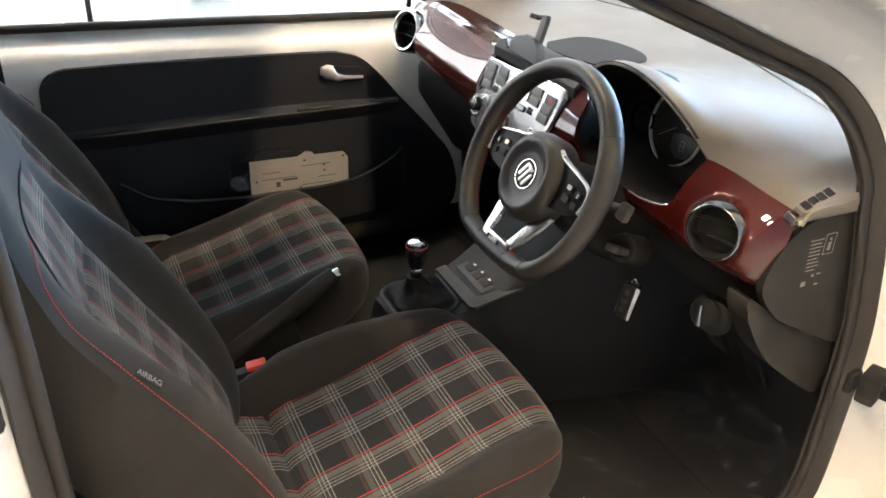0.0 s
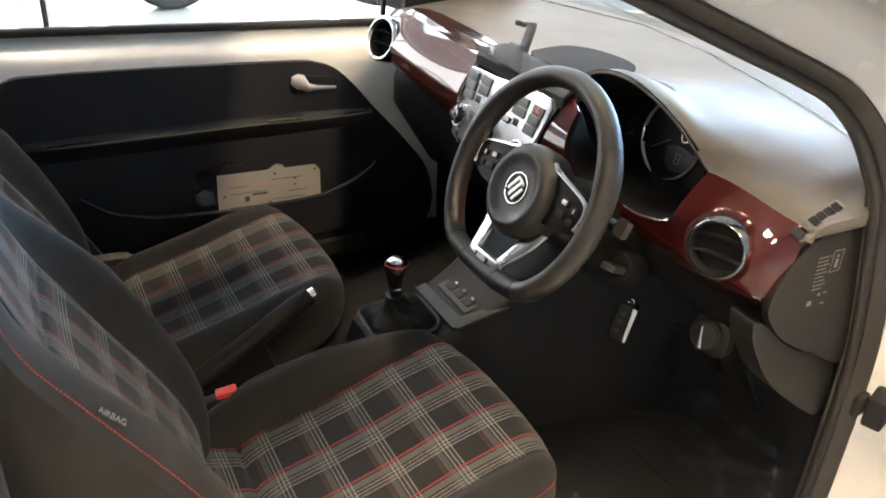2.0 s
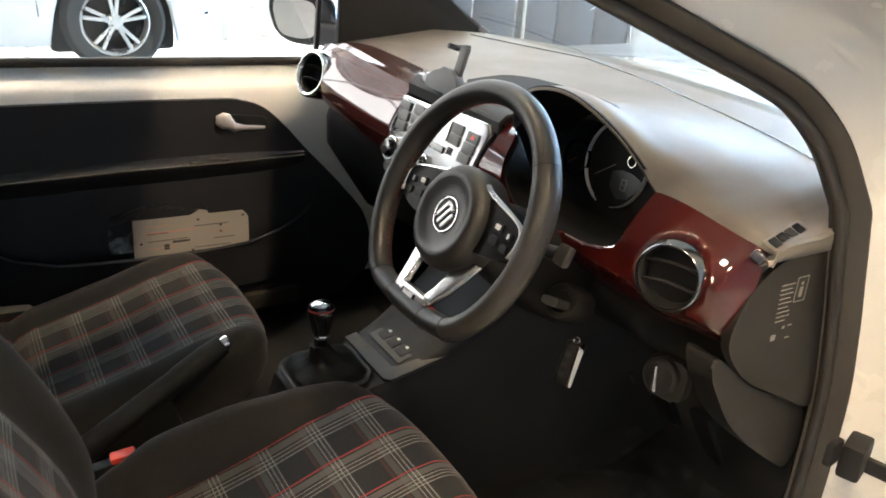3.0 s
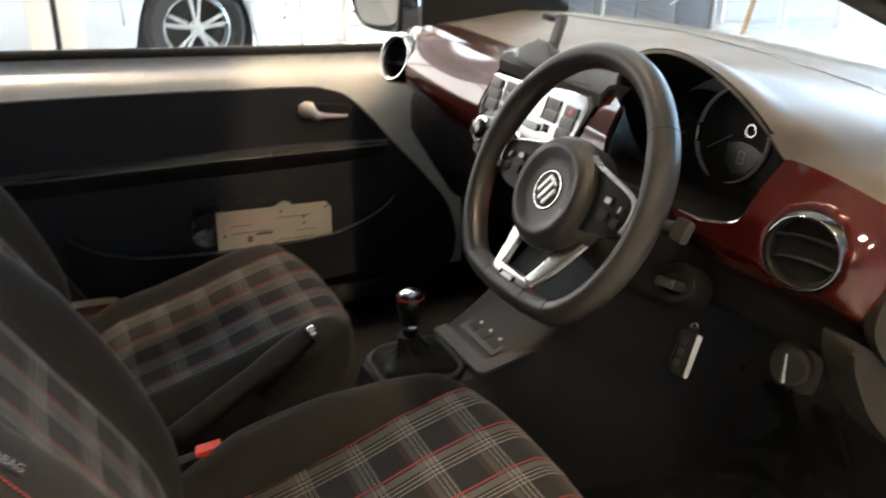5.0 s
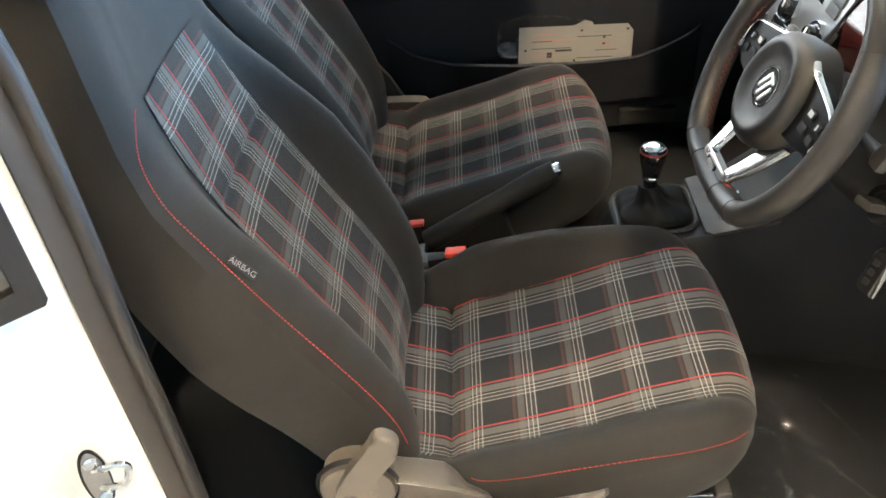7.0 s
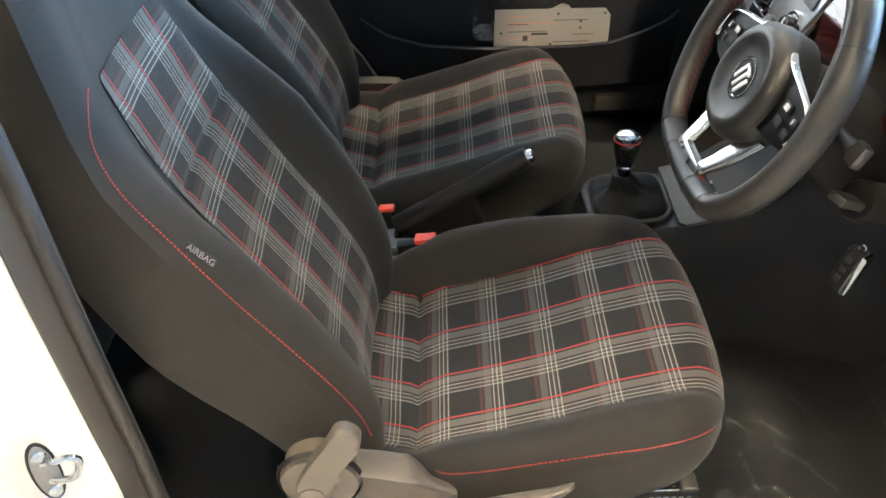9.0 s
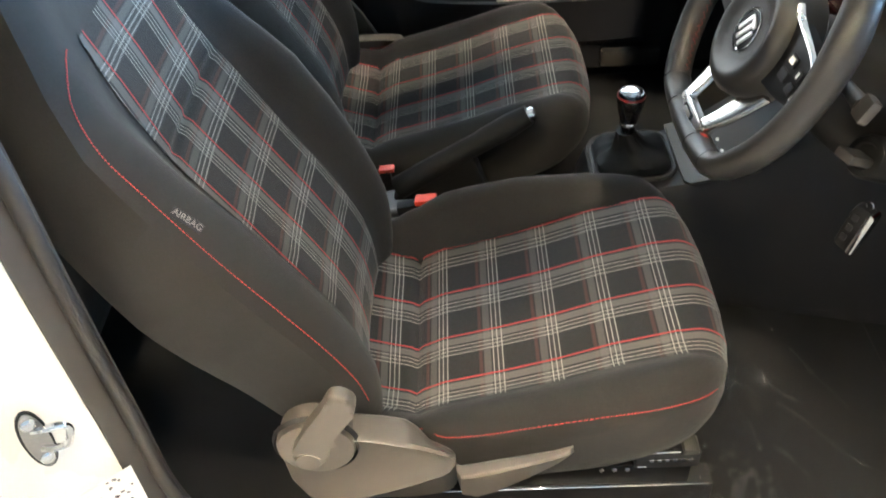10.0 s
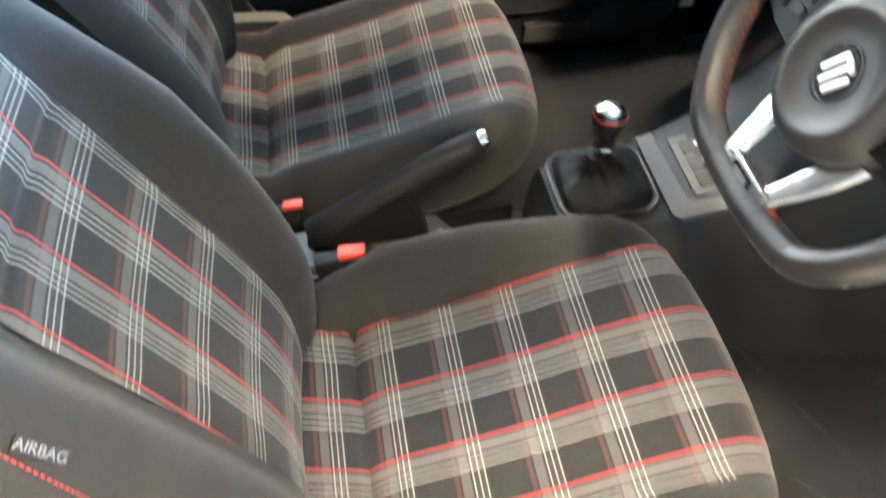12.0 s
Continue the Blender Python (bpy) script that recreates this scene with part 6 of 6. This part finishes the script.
def passenger_door():
    root = thing("passenger_door", (0, 0.7, 0.4), "closed far door, white painted top over a black plastic trim panel", "car door")

    def yp(z):
        return interp(z, [(0.38, 0.655), (0.55, 0.662), (0.76, 0.672), (0.90, 0.690), (0.932, 0.697), (0.944, 0.702), (0.952, 0.712), (0.966, 0.732), (0.992, 0.752)])
    rows = [[(x, yp(z) + 0.004, z - 0.03 * (x + 0.6) * (1 if z > 0.9 else 0)) for z in (0.42, 0.55, 0.76, 0.88, 0.93, 0.940, 0.946, 0.952, 0.959, 0.966, 0.978, 0.992)] for x in [-0.72 + 1.16 * i / 28 for i in range(29)]]
    part("door_skin", sheet(rows, -0.03), M_PAINT, root, "white painted inner door metal")
    part("outer_skin", sheet([[(x, 0.765 - 0.02 * abs(z - 0.7), z) for z in (0.36, 0.5, 0.7, 0.85, 0.965)] for x in (-0.78, -0.3, 0.2, 0.64)], 0.01), M_PAINT, root, "white outer door skin")
    # black window channel
    pts = [(x, 0.748, 0.9985 - 0.034 * (x + 0.6)) for x in (-0.75, -0.3, 0.1, 0.36)]
    part("window_channel", tube(pts, 0.0105, 10, flat=1.0), M_RUBBER, root, "black rubber window channel")
    # trim panel
    outline = spline([(-0.640, 0.830), (-0.632, 0.885), (-0.600, 0.912), (-0.53, 0.917), (-0.25, 0.912), (0.03, 0.903), (0.09, 0.895), (0.140, 0.876), (0.190, 0.828), (0.235, 0.774), (0.330, 0.668), (0.395, 0.575), (0.410, 0.45), (0.33, 0.380), (0.20, 0.370), (0.0, 0.370), (-0.5, 0.385), (-0.635, 0.45), (-0.645, 0.65)], 90, True)
    bm = bmesh.new()
    vs = [bm.verts.new((x, yp(z) - 0.012, z)) for x, z in (tuple(p) for p in outline)]
    ws = [bm.verts.new((x, yp(z) + 0.004, z)) for x, z in (tuple(p) for p in outline)]
    n = len(vs)
    for i in range(n):
        bm.faces.new((vs[i], vs[(i + 1) % n], ws[(i + 1) % n], ws[i]))
    top = bm.faces.new(vs)
    bmesh.ops.bevel(bm, geom=list(top.edges), offset=0.006, segments=2, affect="EDGES")
    part("trim_panel", bm, M_DOORTRIM, root, "black plastic door trim")
    # armrest ledge
    rows = []
    for i in range(31):
        x = -0.60 + 0.83 * i / 30
        w = 0.012 * min(1, (0.235 - x) / 0.14) * min(1, (x + 0.602) / 0.24) - 0.008 * max(0.0, 1 - (x + 0.602) / 0.10)
        zt = 0.762 + 0.006 * math.sin(i / 30 * math.pi)
        rows.append([(x, 0.668, zt + 0.012), (x, 0.655, zt + 0.004), (x, 0.662 - w, zt), (x, 0.655 - w, zt - 0.006), (x, 0.656 - w, zt - 0.010), (x, 0.662 - 0.6 * w, zt - 0.025), (x, 0.668, zt - 0.045), (x, 0.70, zt - 0.05)])
    part("armrest", loft(rows), M_DOORTRIM, root, "dark plastic armrest ledge")
    part("armrest_edge", tube([(r[3][0], r[3][1] - 0.0005, r[3][2] + 0.003) for r in rows], 0.0028, 6), M_GREYPL, root, "thin pale edge of the armrest")
    part("switch_block", box(0.090, 0.014, 0.006, pose(-0.005, 0.650, 0.768), 0.002), M_TRIM, root)
    # pocket
    rows = []
    for i in range(41):
        f = i / 40
        x = -0.50 + 0.74 * f
        zt = interp(x, [(-0.50, 0.640), (-0.44, 0.600), (-0.35, 0.578), (-0.20, 0.570), (0.0, 0.568), (0.08, 0.570), (0.15, 0.588), (0.21, 0.612), (0.24, 0.63)])
        w = 0.045 * math.sin(math.pi * min(1, max(0.02, f))) ** 0.5 + 0.006
        rows.append([(x, 0.652 - w + 0.008, zt), (x, 0.652 - w + 0.003, zt + 0.004), (x, 0.652 - w - 0.003, zt), (x, 0.652 - w, zt - 0.02), (x, 0.652 - w * 0.9, 0.46), (x, 0.66, 0.42), (x, 0.655, 0.44), (x, 0.652 - w + 0.008, 0.47)])
    part("door_pocket", loft(rows), M_DOORTRIM, root, "black moulded door pocket")
    # handle
    m = frame_at((0.046, 0.668, 0.850), (1, 0, -0.12), (0.12, 0, 1), (0, -1, 0))
    part("handle_recess", slab(rounded(0.13, 0.050, 0.022, 6, 0.035, -0.006), 0.006, m @ pose(0, 0, -0.008), 0.002), M_PLASTIC, root)
    rings = []
    for x, h, t, z0 in ((-0.026, 0.010, 0.006, 0.012), (-0.014, 0.019, 0.010, 0.018), (0.0, 0.018, 0.011, 0.024), (0.014, 0.011, 0.009, 0.026), (0.035, 0.006, 0.006, 0.024), (0.065, 0.005, 0.005, 0.020), (0.088, 0.004, 0.004, 0.016)):
        off = 0.006 if x < 0.01 else -0.006
        rings.append([tuple(m @ Vector((x, off + h * math.cos(q), z0 - 0.012 + t * math.sin(q)))) for q in (2 * math.pi * k / 12 for k in range(12))])
    part("pull_lever", loft(rings), M_PULL, root, "satin silver door pull")
    # window glass and mirror triangle frame
    gl = part("window_glass", slab([(-0.70, 1.0), (0.30, 0.98), (0.24, 1.10), (0.02, 1.30), (-0.2, 1.36), (-0.68, 1.34)], 0.004, frame_at((0, 0.750, 0), (1, 0, 0), (0, 0, 1), (0, -1, 0)), 0), M_GLASS, root, "clear side window")
    gl.visible_shadow = False
    part("window_post", box(0.012, 0.014, 0.16, pose(0.300, 0.744, 1.065, 0, 4), 0.003), M_RUBBER, root)
    return root


passenger_door()


def door_mirror():
    root = thing("door_mirror", (0.31, 0.86, 1.03), "black and white exterior door mirror seen through the window", "door mirror")
    m = frame_at((0.315, 0.875, 1.048), (0.55, -0.835, 0), (0, 0, 1), (-0.835, -0.55, 0))
    out = [tuple(p) for p in spline([(-0.100, 0.020), (-0.085, 0.058), (-0.03, 0.066), (0.05, 0.060), (0.09, 0.045), (0.10, -0.02), (0.07, -0.052), (0.0, -0.060), (-0.07, -0.045)], 50, True)]
    part("housing", slab(out, 0.07, m @ pose(0, 0, -0.07), 0.004), M_PAINT, root)
    part("rim", slab([(x * 1.04, y * 1.05) for x, y in out], 0.008, m, 0.003), M_GLOSS, root)
    part("mirror_glass", slab([(-0.020 + x * 0.68, y * 0.80) for x, y in out], 0.002, m @ pose(0, 0, 0.0082), 0), M_MIRROR, root)
    part("foot", box(0.06, 0.13, 0.06, pose(0.37, 0.775, 1.02, 0, 0, 15), 0.015, 3), M_PLASTIC, root)
    return root


door_mirror()


def leaflet():
    root = thing("leaflet_pack", (-0.05, 0.64, 0.56), "printed white leaflet in clear film standing in the door pocket", "leaflet")
    o = Vector((-0.188, 0.632, 0.653))
    a = Vector((0.272, 0.030, -0.018)).normalized()
    b = Vector((0, 0.16, 1)).normalized()
    c = a.cross(b).normalized()
    m = frame_at(o, a, c.cross(a), c)
    sgn = 1 if c.y < 0 else -1
    part("sheet_of_paper", box(0.276, 0.105, 0.0012, m @ pose(0.138, -0.0525, 0), 0), M_PAPER, root)
    bm, bp = bmesh.new(), bmesh.new()
    rng = random.Random(4)
    z = sgn * 0.0012
    for k in range(9):
        w = rng.uniform(0.04, 0.10)
        x = rng.choice((0.03, 0.14, 0.185)) + w / 2
        box(min(w, 0.26 - x + w / 2), 0.0016, 0.0006, m @ pose(x, -0.018 - 0.0085 * k, z), 0, bm=bm if k % 3 else bp)
    box(0.012, 0.013, 0.0006, m @ pose(0.074, -0.068, z), 0, bm=bm)
    box(0.040, 0.005, 0.0006, m @ pose(0.108, -0.058, z), 0, bm=bm)
    box(0.12, 0.002, 0.0006, m @ pose(0.085, -0.033, z), 0, bm=bp)
    for x, y in ((0.016, -0.055), (0.262, -0.012), (0.150, -0.012), (0.205, -0.030), (0.205, -0.045), (0.135, -0.083), (0.168, -0.088)):
        box(0.006, 0.005, 0.0006, m @ pose(x, y, z), 0, bm=bm)
    part("print_lines", bm, M_INK, root, "unreadable dark print bars")
    part("red_print", bp, M_PINK, root, "pale red print bars")
    rows = []
    for i in range(45):
        x = -0.045 + 0.275 * i / 44
        row = []
        for j in range(14):
            f = j / 13
            top = 0.022 + 0.010 * math.sin(x * 31) + 0.007 * noise.noise(Vector((x * 40, 2.0, 0.0)))
            y = -0.075 + (0.075 + top) * f
            d = 0.010 + 0.030 * math.sin(math.pi * min(1.0, f * 1.02)) + 0.012 * noise.noise(Vector((x * 34, y * 34, 4.0))) + 0.006 * noise.noise(Vector((x * 90, y * 80, 8.0)))
            row.append(tuple(m @ Vector((x, y, -sgn * max(0.003, d)))))
        rows.append(row)
    part("film_bag", sheet(rows), M_FILMPACK, root, "crumpled clear film bag", 20)
    # small pale slab put in for the glint on the pack's upper fold
    part("fold_glint", slab([(0.128, -0.004), (0.182, -0.004), (0.176, 0.006), (0.158, 0.010), (0.142, 0.002)], 0.0012, m @ pose(0, 0, -sgn * 0.008), 0), M_PAPER, root)
    return root


M_FILMPACK = crumpled_film("pack_film", 0.26, 70.0, 0.7)
leaflet()


def footwell():
    # crumpled clear protective film on the driver's floor
    def crease(x, y, turn, length, width, seed, sharp):
        """Height of long sharp creases that run in one direction."""
        u, v = x * math.cos(turn) + y * math.sin(turn), -x * math.sin(turn) + y * math.cos(turn)
        bend = 0.25 * noise.noise(Vector((u * 4, v * 4, seed + 0.5)))
        n = noise.noise(Vector((u * length, (v + 0.2 * bend) * width, seed)))
        return max(0.0, 1 - 2.6 * abs(n)) ** sharp

    rows = []
    for i in range(190):
        x = -0.02 + 0.56 * i / 189
        row = []
        for j in range(170):
            y = -0.615 + 0.49 * j / 169
            h = 0.012 + 0.016 * (noise.noise(Vector((x * 6, y * 6, 1.0))) + 0.5)
            h += 0.10 * max(0.0, (x - 0.40) / 0.14) ** 1.5
            some = min(1.0, max(0.0, 0.5 + 3.0 * noise.noise(Vector((x * 7, y * 7, 12.0)))))
            h += some * (0.006 * crease(x, y, 0.5, 3, 11, 7.0, 8) + 0.005 * crease(x, y, 2.1, 4, 12, 3.0, 9)) + (1 - some) * 0.005 * crease(x, y, -0.5, 5, 14, 5.0, 9)
            h += 0.003 * noise.noise(Vector((x * 30, y * 26, 3.0)))
            heap = math.exp(-((x - 0.080) / 0.055) ** 2 - ((y + 0.535) / 0.055) ** 2)
            h += heap * (0.02 + 0.040 * crease(x, y, 0.2, 12, 34, 2.0, 2.5) + 0.040 * crease(x, y, 1.3, 10, 30, 9.0, 2.5))
            row.append((x, y, CABIN_Z + max(0.004, h)))
        rows.append(row)
    ob = part("floor_film", sheet(rows), M_FILM, None, "", 30)
    ob.visible_shadow = False
    tagged(ob, "crumpled clear protective film over the black driver footwell carpet", "protective film", kind="stuff")
    # pedals
    for y, w, lab in ((-0.405, 0.045, "accelerator pedal, black rubber"), (-0.300, 0.060, "brake pedal, black rubber"), (-0.195, 0.060, "clutch pedal, black rubber")):
        root = thing("pedal", (0.56, y, 0.52), lab, "pedal", "pedals")
        part("pad", box(0.012, w, 0.075 if w > 0.05 else 0.13, pose(0.56, y, 0.52, 0, -30), 0.005), M_PLASTIC, root)
        part("arm", tube([(0.565, y, 0.53), (0.60, y, 0.62), (0.62, y, 0.75)], 0.007, 8), M_PLASTIC, root)
    # pale sill piece beside the far seat
    root = thing("sill_trim", (0.1, 0.64, 0.39), "grey-brown plastic sill trim beside the passenger footwell", "sill trim")
    part("strip", box(0.142, 0.024, 0.042, pose(0.130, 0.634, 0.402), 0.008), M_GREYPL, root)
    root = thing("belt_anchor_cover", (-0.52, 0.62, 0.45), "pale grey plastic belt anchor cover behind the passenger seat", "cover")
    part("cover", slab([(-0.540, 0.500), (-0.470, 0.505), (-0.500, 0.560), (-0.528, 0.600), (-0.540, 0.590)], 0.012, frame_at((0, 0.612, 0), (1, 0, 0), (0, 0, 1), (0, -1, 0)), 0.004), M_GREYPL, root)


footwell()


def pillar_sticker():
    root = thing("pillar_sticker", (-0.66, -0.69, 0.58), "white label with small dark pictograms on the door pillar", "sticker")
    m = frame_at((-0.700, -0.6625, 0.60), (-0.78, -0.626, 0), (0, 0, 1), (0.626, -0.78, 0))
    part("label", box(0.060, 0.080, 0.0008, m, 0), M_WHITE, root)
    rng = random.Random(2)
    for _ in range(18):
        part("pictogram", box(rng.uniform(0.002, 0.006), rng.uniform(0.001, 0.003), 0.0006, m @ pose(rng.uniform(-0.025, 0.025), rng.uniform(-0.035, 0.035), 0.0007, 0, 0, rng.uniform(-40, 40)), 0), M_INK, root)


pillar_sticker()


# ---- beyond the car ----
def wheel(parent, x, y, z, r):
    m = frame_at((x, y, z), (1, 0, 0), (0, 0, 1), (0, -1, 0))
    w = part("wheel", lathe([(r * 0.66, 0.0), (r * 0.70, 0.012), (r * 0.90, 0.016), (r * 0.98, -0.01), (r, -0.05), (r, -0.18), (r * 0.96, -0.21), (r * 0.66, -0.21)], 56, m), M_TYRE, parent, "black tyre on a silver alloy wheel")
    part("rim", lathe([(r * 0.67, 0.004), (r * 0.64, 0.010), (r * 0.62, 0.0), (r * 0.60, -0.10), (0.0, -0.10)], 48, m), M_ALLOY, w)
    for k in range(5):
        for d in (-9, 9):
            a = radians(90 + 72 * k + d)
            mm = m @ Matrix.Rotation(a, 4, "Z")
            part("spoke", box(r * 0.52, r * 0.075, 0.03, mm @ pose(r * 0.35, 0, -0.01), 0.008), M_ALLOY, w)
    part("hub_cap", lathe([(0, 0.012), (r * 0.10, 0.010), (r * 0.15, 0.0), (r * 0.15, -0.05)], 24, m), M_ALLOY, w)
    return w


def white_car():
    yf = 5.2
    root = thing("parked_car", (-0.8, yf + 0.9, FLOOR_Z), "white parked car with silver alloy wheels standing in the showroom", "car")
    wx, wz, r = 0.608, FLOOR_Z + 0.355, 0.355
    rows = []
    for i in range(121):
        x = -3.6 + 5.02 * i / 120
        nose = max(0.0, (x - 0.95) / 0.47)
        top = interp(x, [(-3.6, 0.95), (-2.8, 1.03), (-0.6, 1.02), (0.2, 0.99), (0.9, 0.93), (1.2, 0.86), (1.36, 0.72), (1.42, 0.60)])
        yo = yf + 0.02 + 0.30 * nose ** 2
        lo = FLOOR_Z + 0.20
        for cx in (wx, wx - 2.68):
            d = abs(x - cx)
            if d < r + 0.050:
                lo = max(lo, wz + math.sqrt((r + 0.050) ** 2 - d * d))
        rows.append([(x, yo + 0.03, lo), (x, yo, lo + 0.03), (x, yo - 0.01, max(lo + 0.05, min(0.58, top - 0.2))), (x, yo + 0.02, max(lo + 0.08, top - 0.16)), (x, yo + 0.07, max(lo + 0.1, top - 0.04)), (x, yo + 0.25, max(lo + 0.11, top)), (x, yo + 0.9, top + 0.02)])
    part("body", sheet(rows, 0.01), M_DAYLITWHITE, root, "white painted body side", 60)
    part("wheel_arch", box(0.86, 0.5, 0.70, pose(wx, yf + 0.36, 0.50), 0.05), M_PLASTIC, root)
    part("wheel_arch", box(0.86, 0.5, 0.70, pose(wx - 2.68, yf + 0.36, 0.50), 0.05), M_PLASTIC, root)
    for cx in (wx, wx - 2.68):
        wheel(root, cx, yf + 0.02, wz, r)
    gh = [(-3.2, 0.98), (-2.7, 1.42), (-1.2, 1.50), (-0.5, 1.38), (0.35, 0.98)]
    part("glasshouse", slab(gh, 1.2, frame_at((0, yf + 1.6, 0), (1, 0, 0), (0, 0, 1), (0, -1, 0)), 0.08), M_GLOSS, root, "dark glazed upper cabin")
    # headlamp, door gap and bumper slats
    lampm = frame_at((1.10, yf + 0.055, 0.755), (0.93, 0.35, -0.10), (0.08, 0.08, 0.99), (0.35, -0.93, 0.05))
    out = [tuple(p) for p in spline([(-0.17, 0.070), (-0.06, 0.062), (0.10, 0.035), (0.17, 0.020), (0.18, -0.045), (0.10, -0.060), (0.0, -0.040), (-0.10, 0.010)], 40, True)]
    lamp = part("headlamp", slab(out, 0.03, lampm @ pose(0, 0, -0.006), 0.008), M_ALLOY, root, "clear headlamp with dark edges")
    part("lens_edge", tube([lampm @ Vector((x, y, 0.022)) for x, y in out], 0.005, 6, True), M_STEEL, lamp)
    part("lens_insert", slab(rounded(0.07, 0.045, 0.012, 4, 0.07, -0.005), 0.006, lampm @ pose(0, 0, 0.022), 0.002), M_BUTTON, lamp)
    part("lens_insert", slab(rounded(0.05, 0.035, 0.010, 4, -0.02, 0.015), 0.006, lampm @ pose(0, 0, 0.022), 0.002), M_STEEL, lamp)
    part("door_gap", tube([(0.113, yf + 0.008, 0.42), (0.105, yf + 0.004, 0.62), (0.098, yf + 0.026, 0.80), (0.09, yf + 0.07, 0.92)], 0.006, 6), M_BUTTON, root, "dark shut line of the front door")
    for k, (z, w) in enumerate(((0.505, 0.16), (0.455, 0.06), (0.408, 0.20))):
        part("bumper_slat", box(w, 0.03, 0.022, pose(1.25 - 0.03 * (k == 2), yf + 0.150 - 0.02 * (k == 2), z, 0, 0, 30), 0.006), M_PLASTIC, root)
    return root


white_car()

# the small car's own wheels
SMALL_CAR = bpy.data.objects["small_car"]
for wheel_x in (1.06, -1.34):
    wheel(SMALL_CAR, wheel_x, -0.770, FLOOR_Z + 0.290, 0.290)
    wheel(SMALL_CAR, wheel_x, 0.560, FLOOR_Z + 0.290, 0.290)


def facade():
    root = thing("glazed_partition", (4.5, 5.5, FLOOR_Z), "blue-grey shuttered showroom partition under a white board", "partition")
    for k in range(5):
        part("pane", box(0.46, 0.03, 0.72, pose(3.52 + 0.48 * k, 5.5, FLOOR_Z + 0.36), 0.004), M_SLATE, root)
    for x in (3.28, 4.33, 5.68):
        part("post", box(0.022, 0.05, 0.80, pose(x, 5.48, FLOOR_Z + 0.40), 0.004), M_WALL, root)
    part("header", box(2.5, 0.10, 2.2, pose(4.48, 5.52, FLOOR_Z + 0.72 + 1.1), 0.01), M_WALL, root, "white board over the shutters")
    root = thing("wooden_pole", (6.12, 5.5, FLOOR_Z), "pale wooden pole leaning by the partition", "pole")
    part("pole", tube([(6.125, 5.5, FLOOR_Z), (6.79, 5.5, 2.5)], 0.030, 10), M_WOOD, root)
    root = thing("glass_door_frame", (7.0, 5.5, FLOOR_Z), "white framed glass door of the showroom", "door frame")
    for x in (6.66, 7.5, 8.4):
        part("post", box(0.07, 0.06, 2.6, pose(x, 5.5, FLOOR_Z + 1.3), 0.008), M_WALL, root)
    part("top_rail", box(1.82, 0.06, 0.08, pose(7.53, 5.5, FLOOR_Z + 2.64), 0.008), M_WALL, root)

    # pale wall boards beyond the glass door
    root = thing("wall_board", (8.3, 6.3, FLOOR_Z), "cream painted wall boards beyond the glass door", "wall board")
    part("board", box(3.6, 0.06, 3.2, pose(8.4, 6.3, FLOOR_Z + 1.6), 0.01), M_WALL, root)
    part("panel", box(0.90, 0.02, 1.3, pose(8.1, 6.26, FLOOR_Z + 1.05), 0.006), M_BOARD, root, "beige wall panel")
    root = thing("electric_cord", (5.1, 5.44, 0.37), "thin white cord hanging in front of the shutters", "cord")
    part("cord", tube(spline([(5.10, 5.44, 0.37), (5.30, 5.44, 0.46), (5.52, 5.44, 0.58), (5.64, 5.44, 0.68), (5.62, 5.44, 0.76)], 20), 0.006, 6), M_WALL, root)
    # paired white posts beside the small car
    root = thing("white_post", (-0.37, 3.2, FLOOR_Z), "pair of slim white posts with a dark joint", "post")
    part("post_half", box(0.105, 0.06, 2.7, pose(-0.445, 3.2, FLOOR_Z + 1.35), 0.006), M_WALL, root)
    part("post_half", box(0.095, 0.06, 2.7, pose(-0.315, 3.2, FLOOR_Z + 1.35), 0.006), M_WALL, root)
    part("dark_joint", box(0.024, 0.03, 2.7, pose(-0.3775, 3.21, FLOOR_Z + 1.35), 0.002), M_PLASTIC, root)
    # low wooden stand beyond the parked car
    root = thing("wooden_stand", (1.75, 6.6, FLOOR_Z), "low pale wooden display stand", "display stand")
    part("top", box(0.50, 0.40, 0.06, pose(1.95, 6.6, 0.60), 0.01), M_WOOD, root)
    for lx in (1.74, 2.16):
        part("leg", box(0.05, 0.36, 0.55, pose(lx, 6.6, FLOOR_Z + 0.275), 0.006), M_WALL, root)


facade()
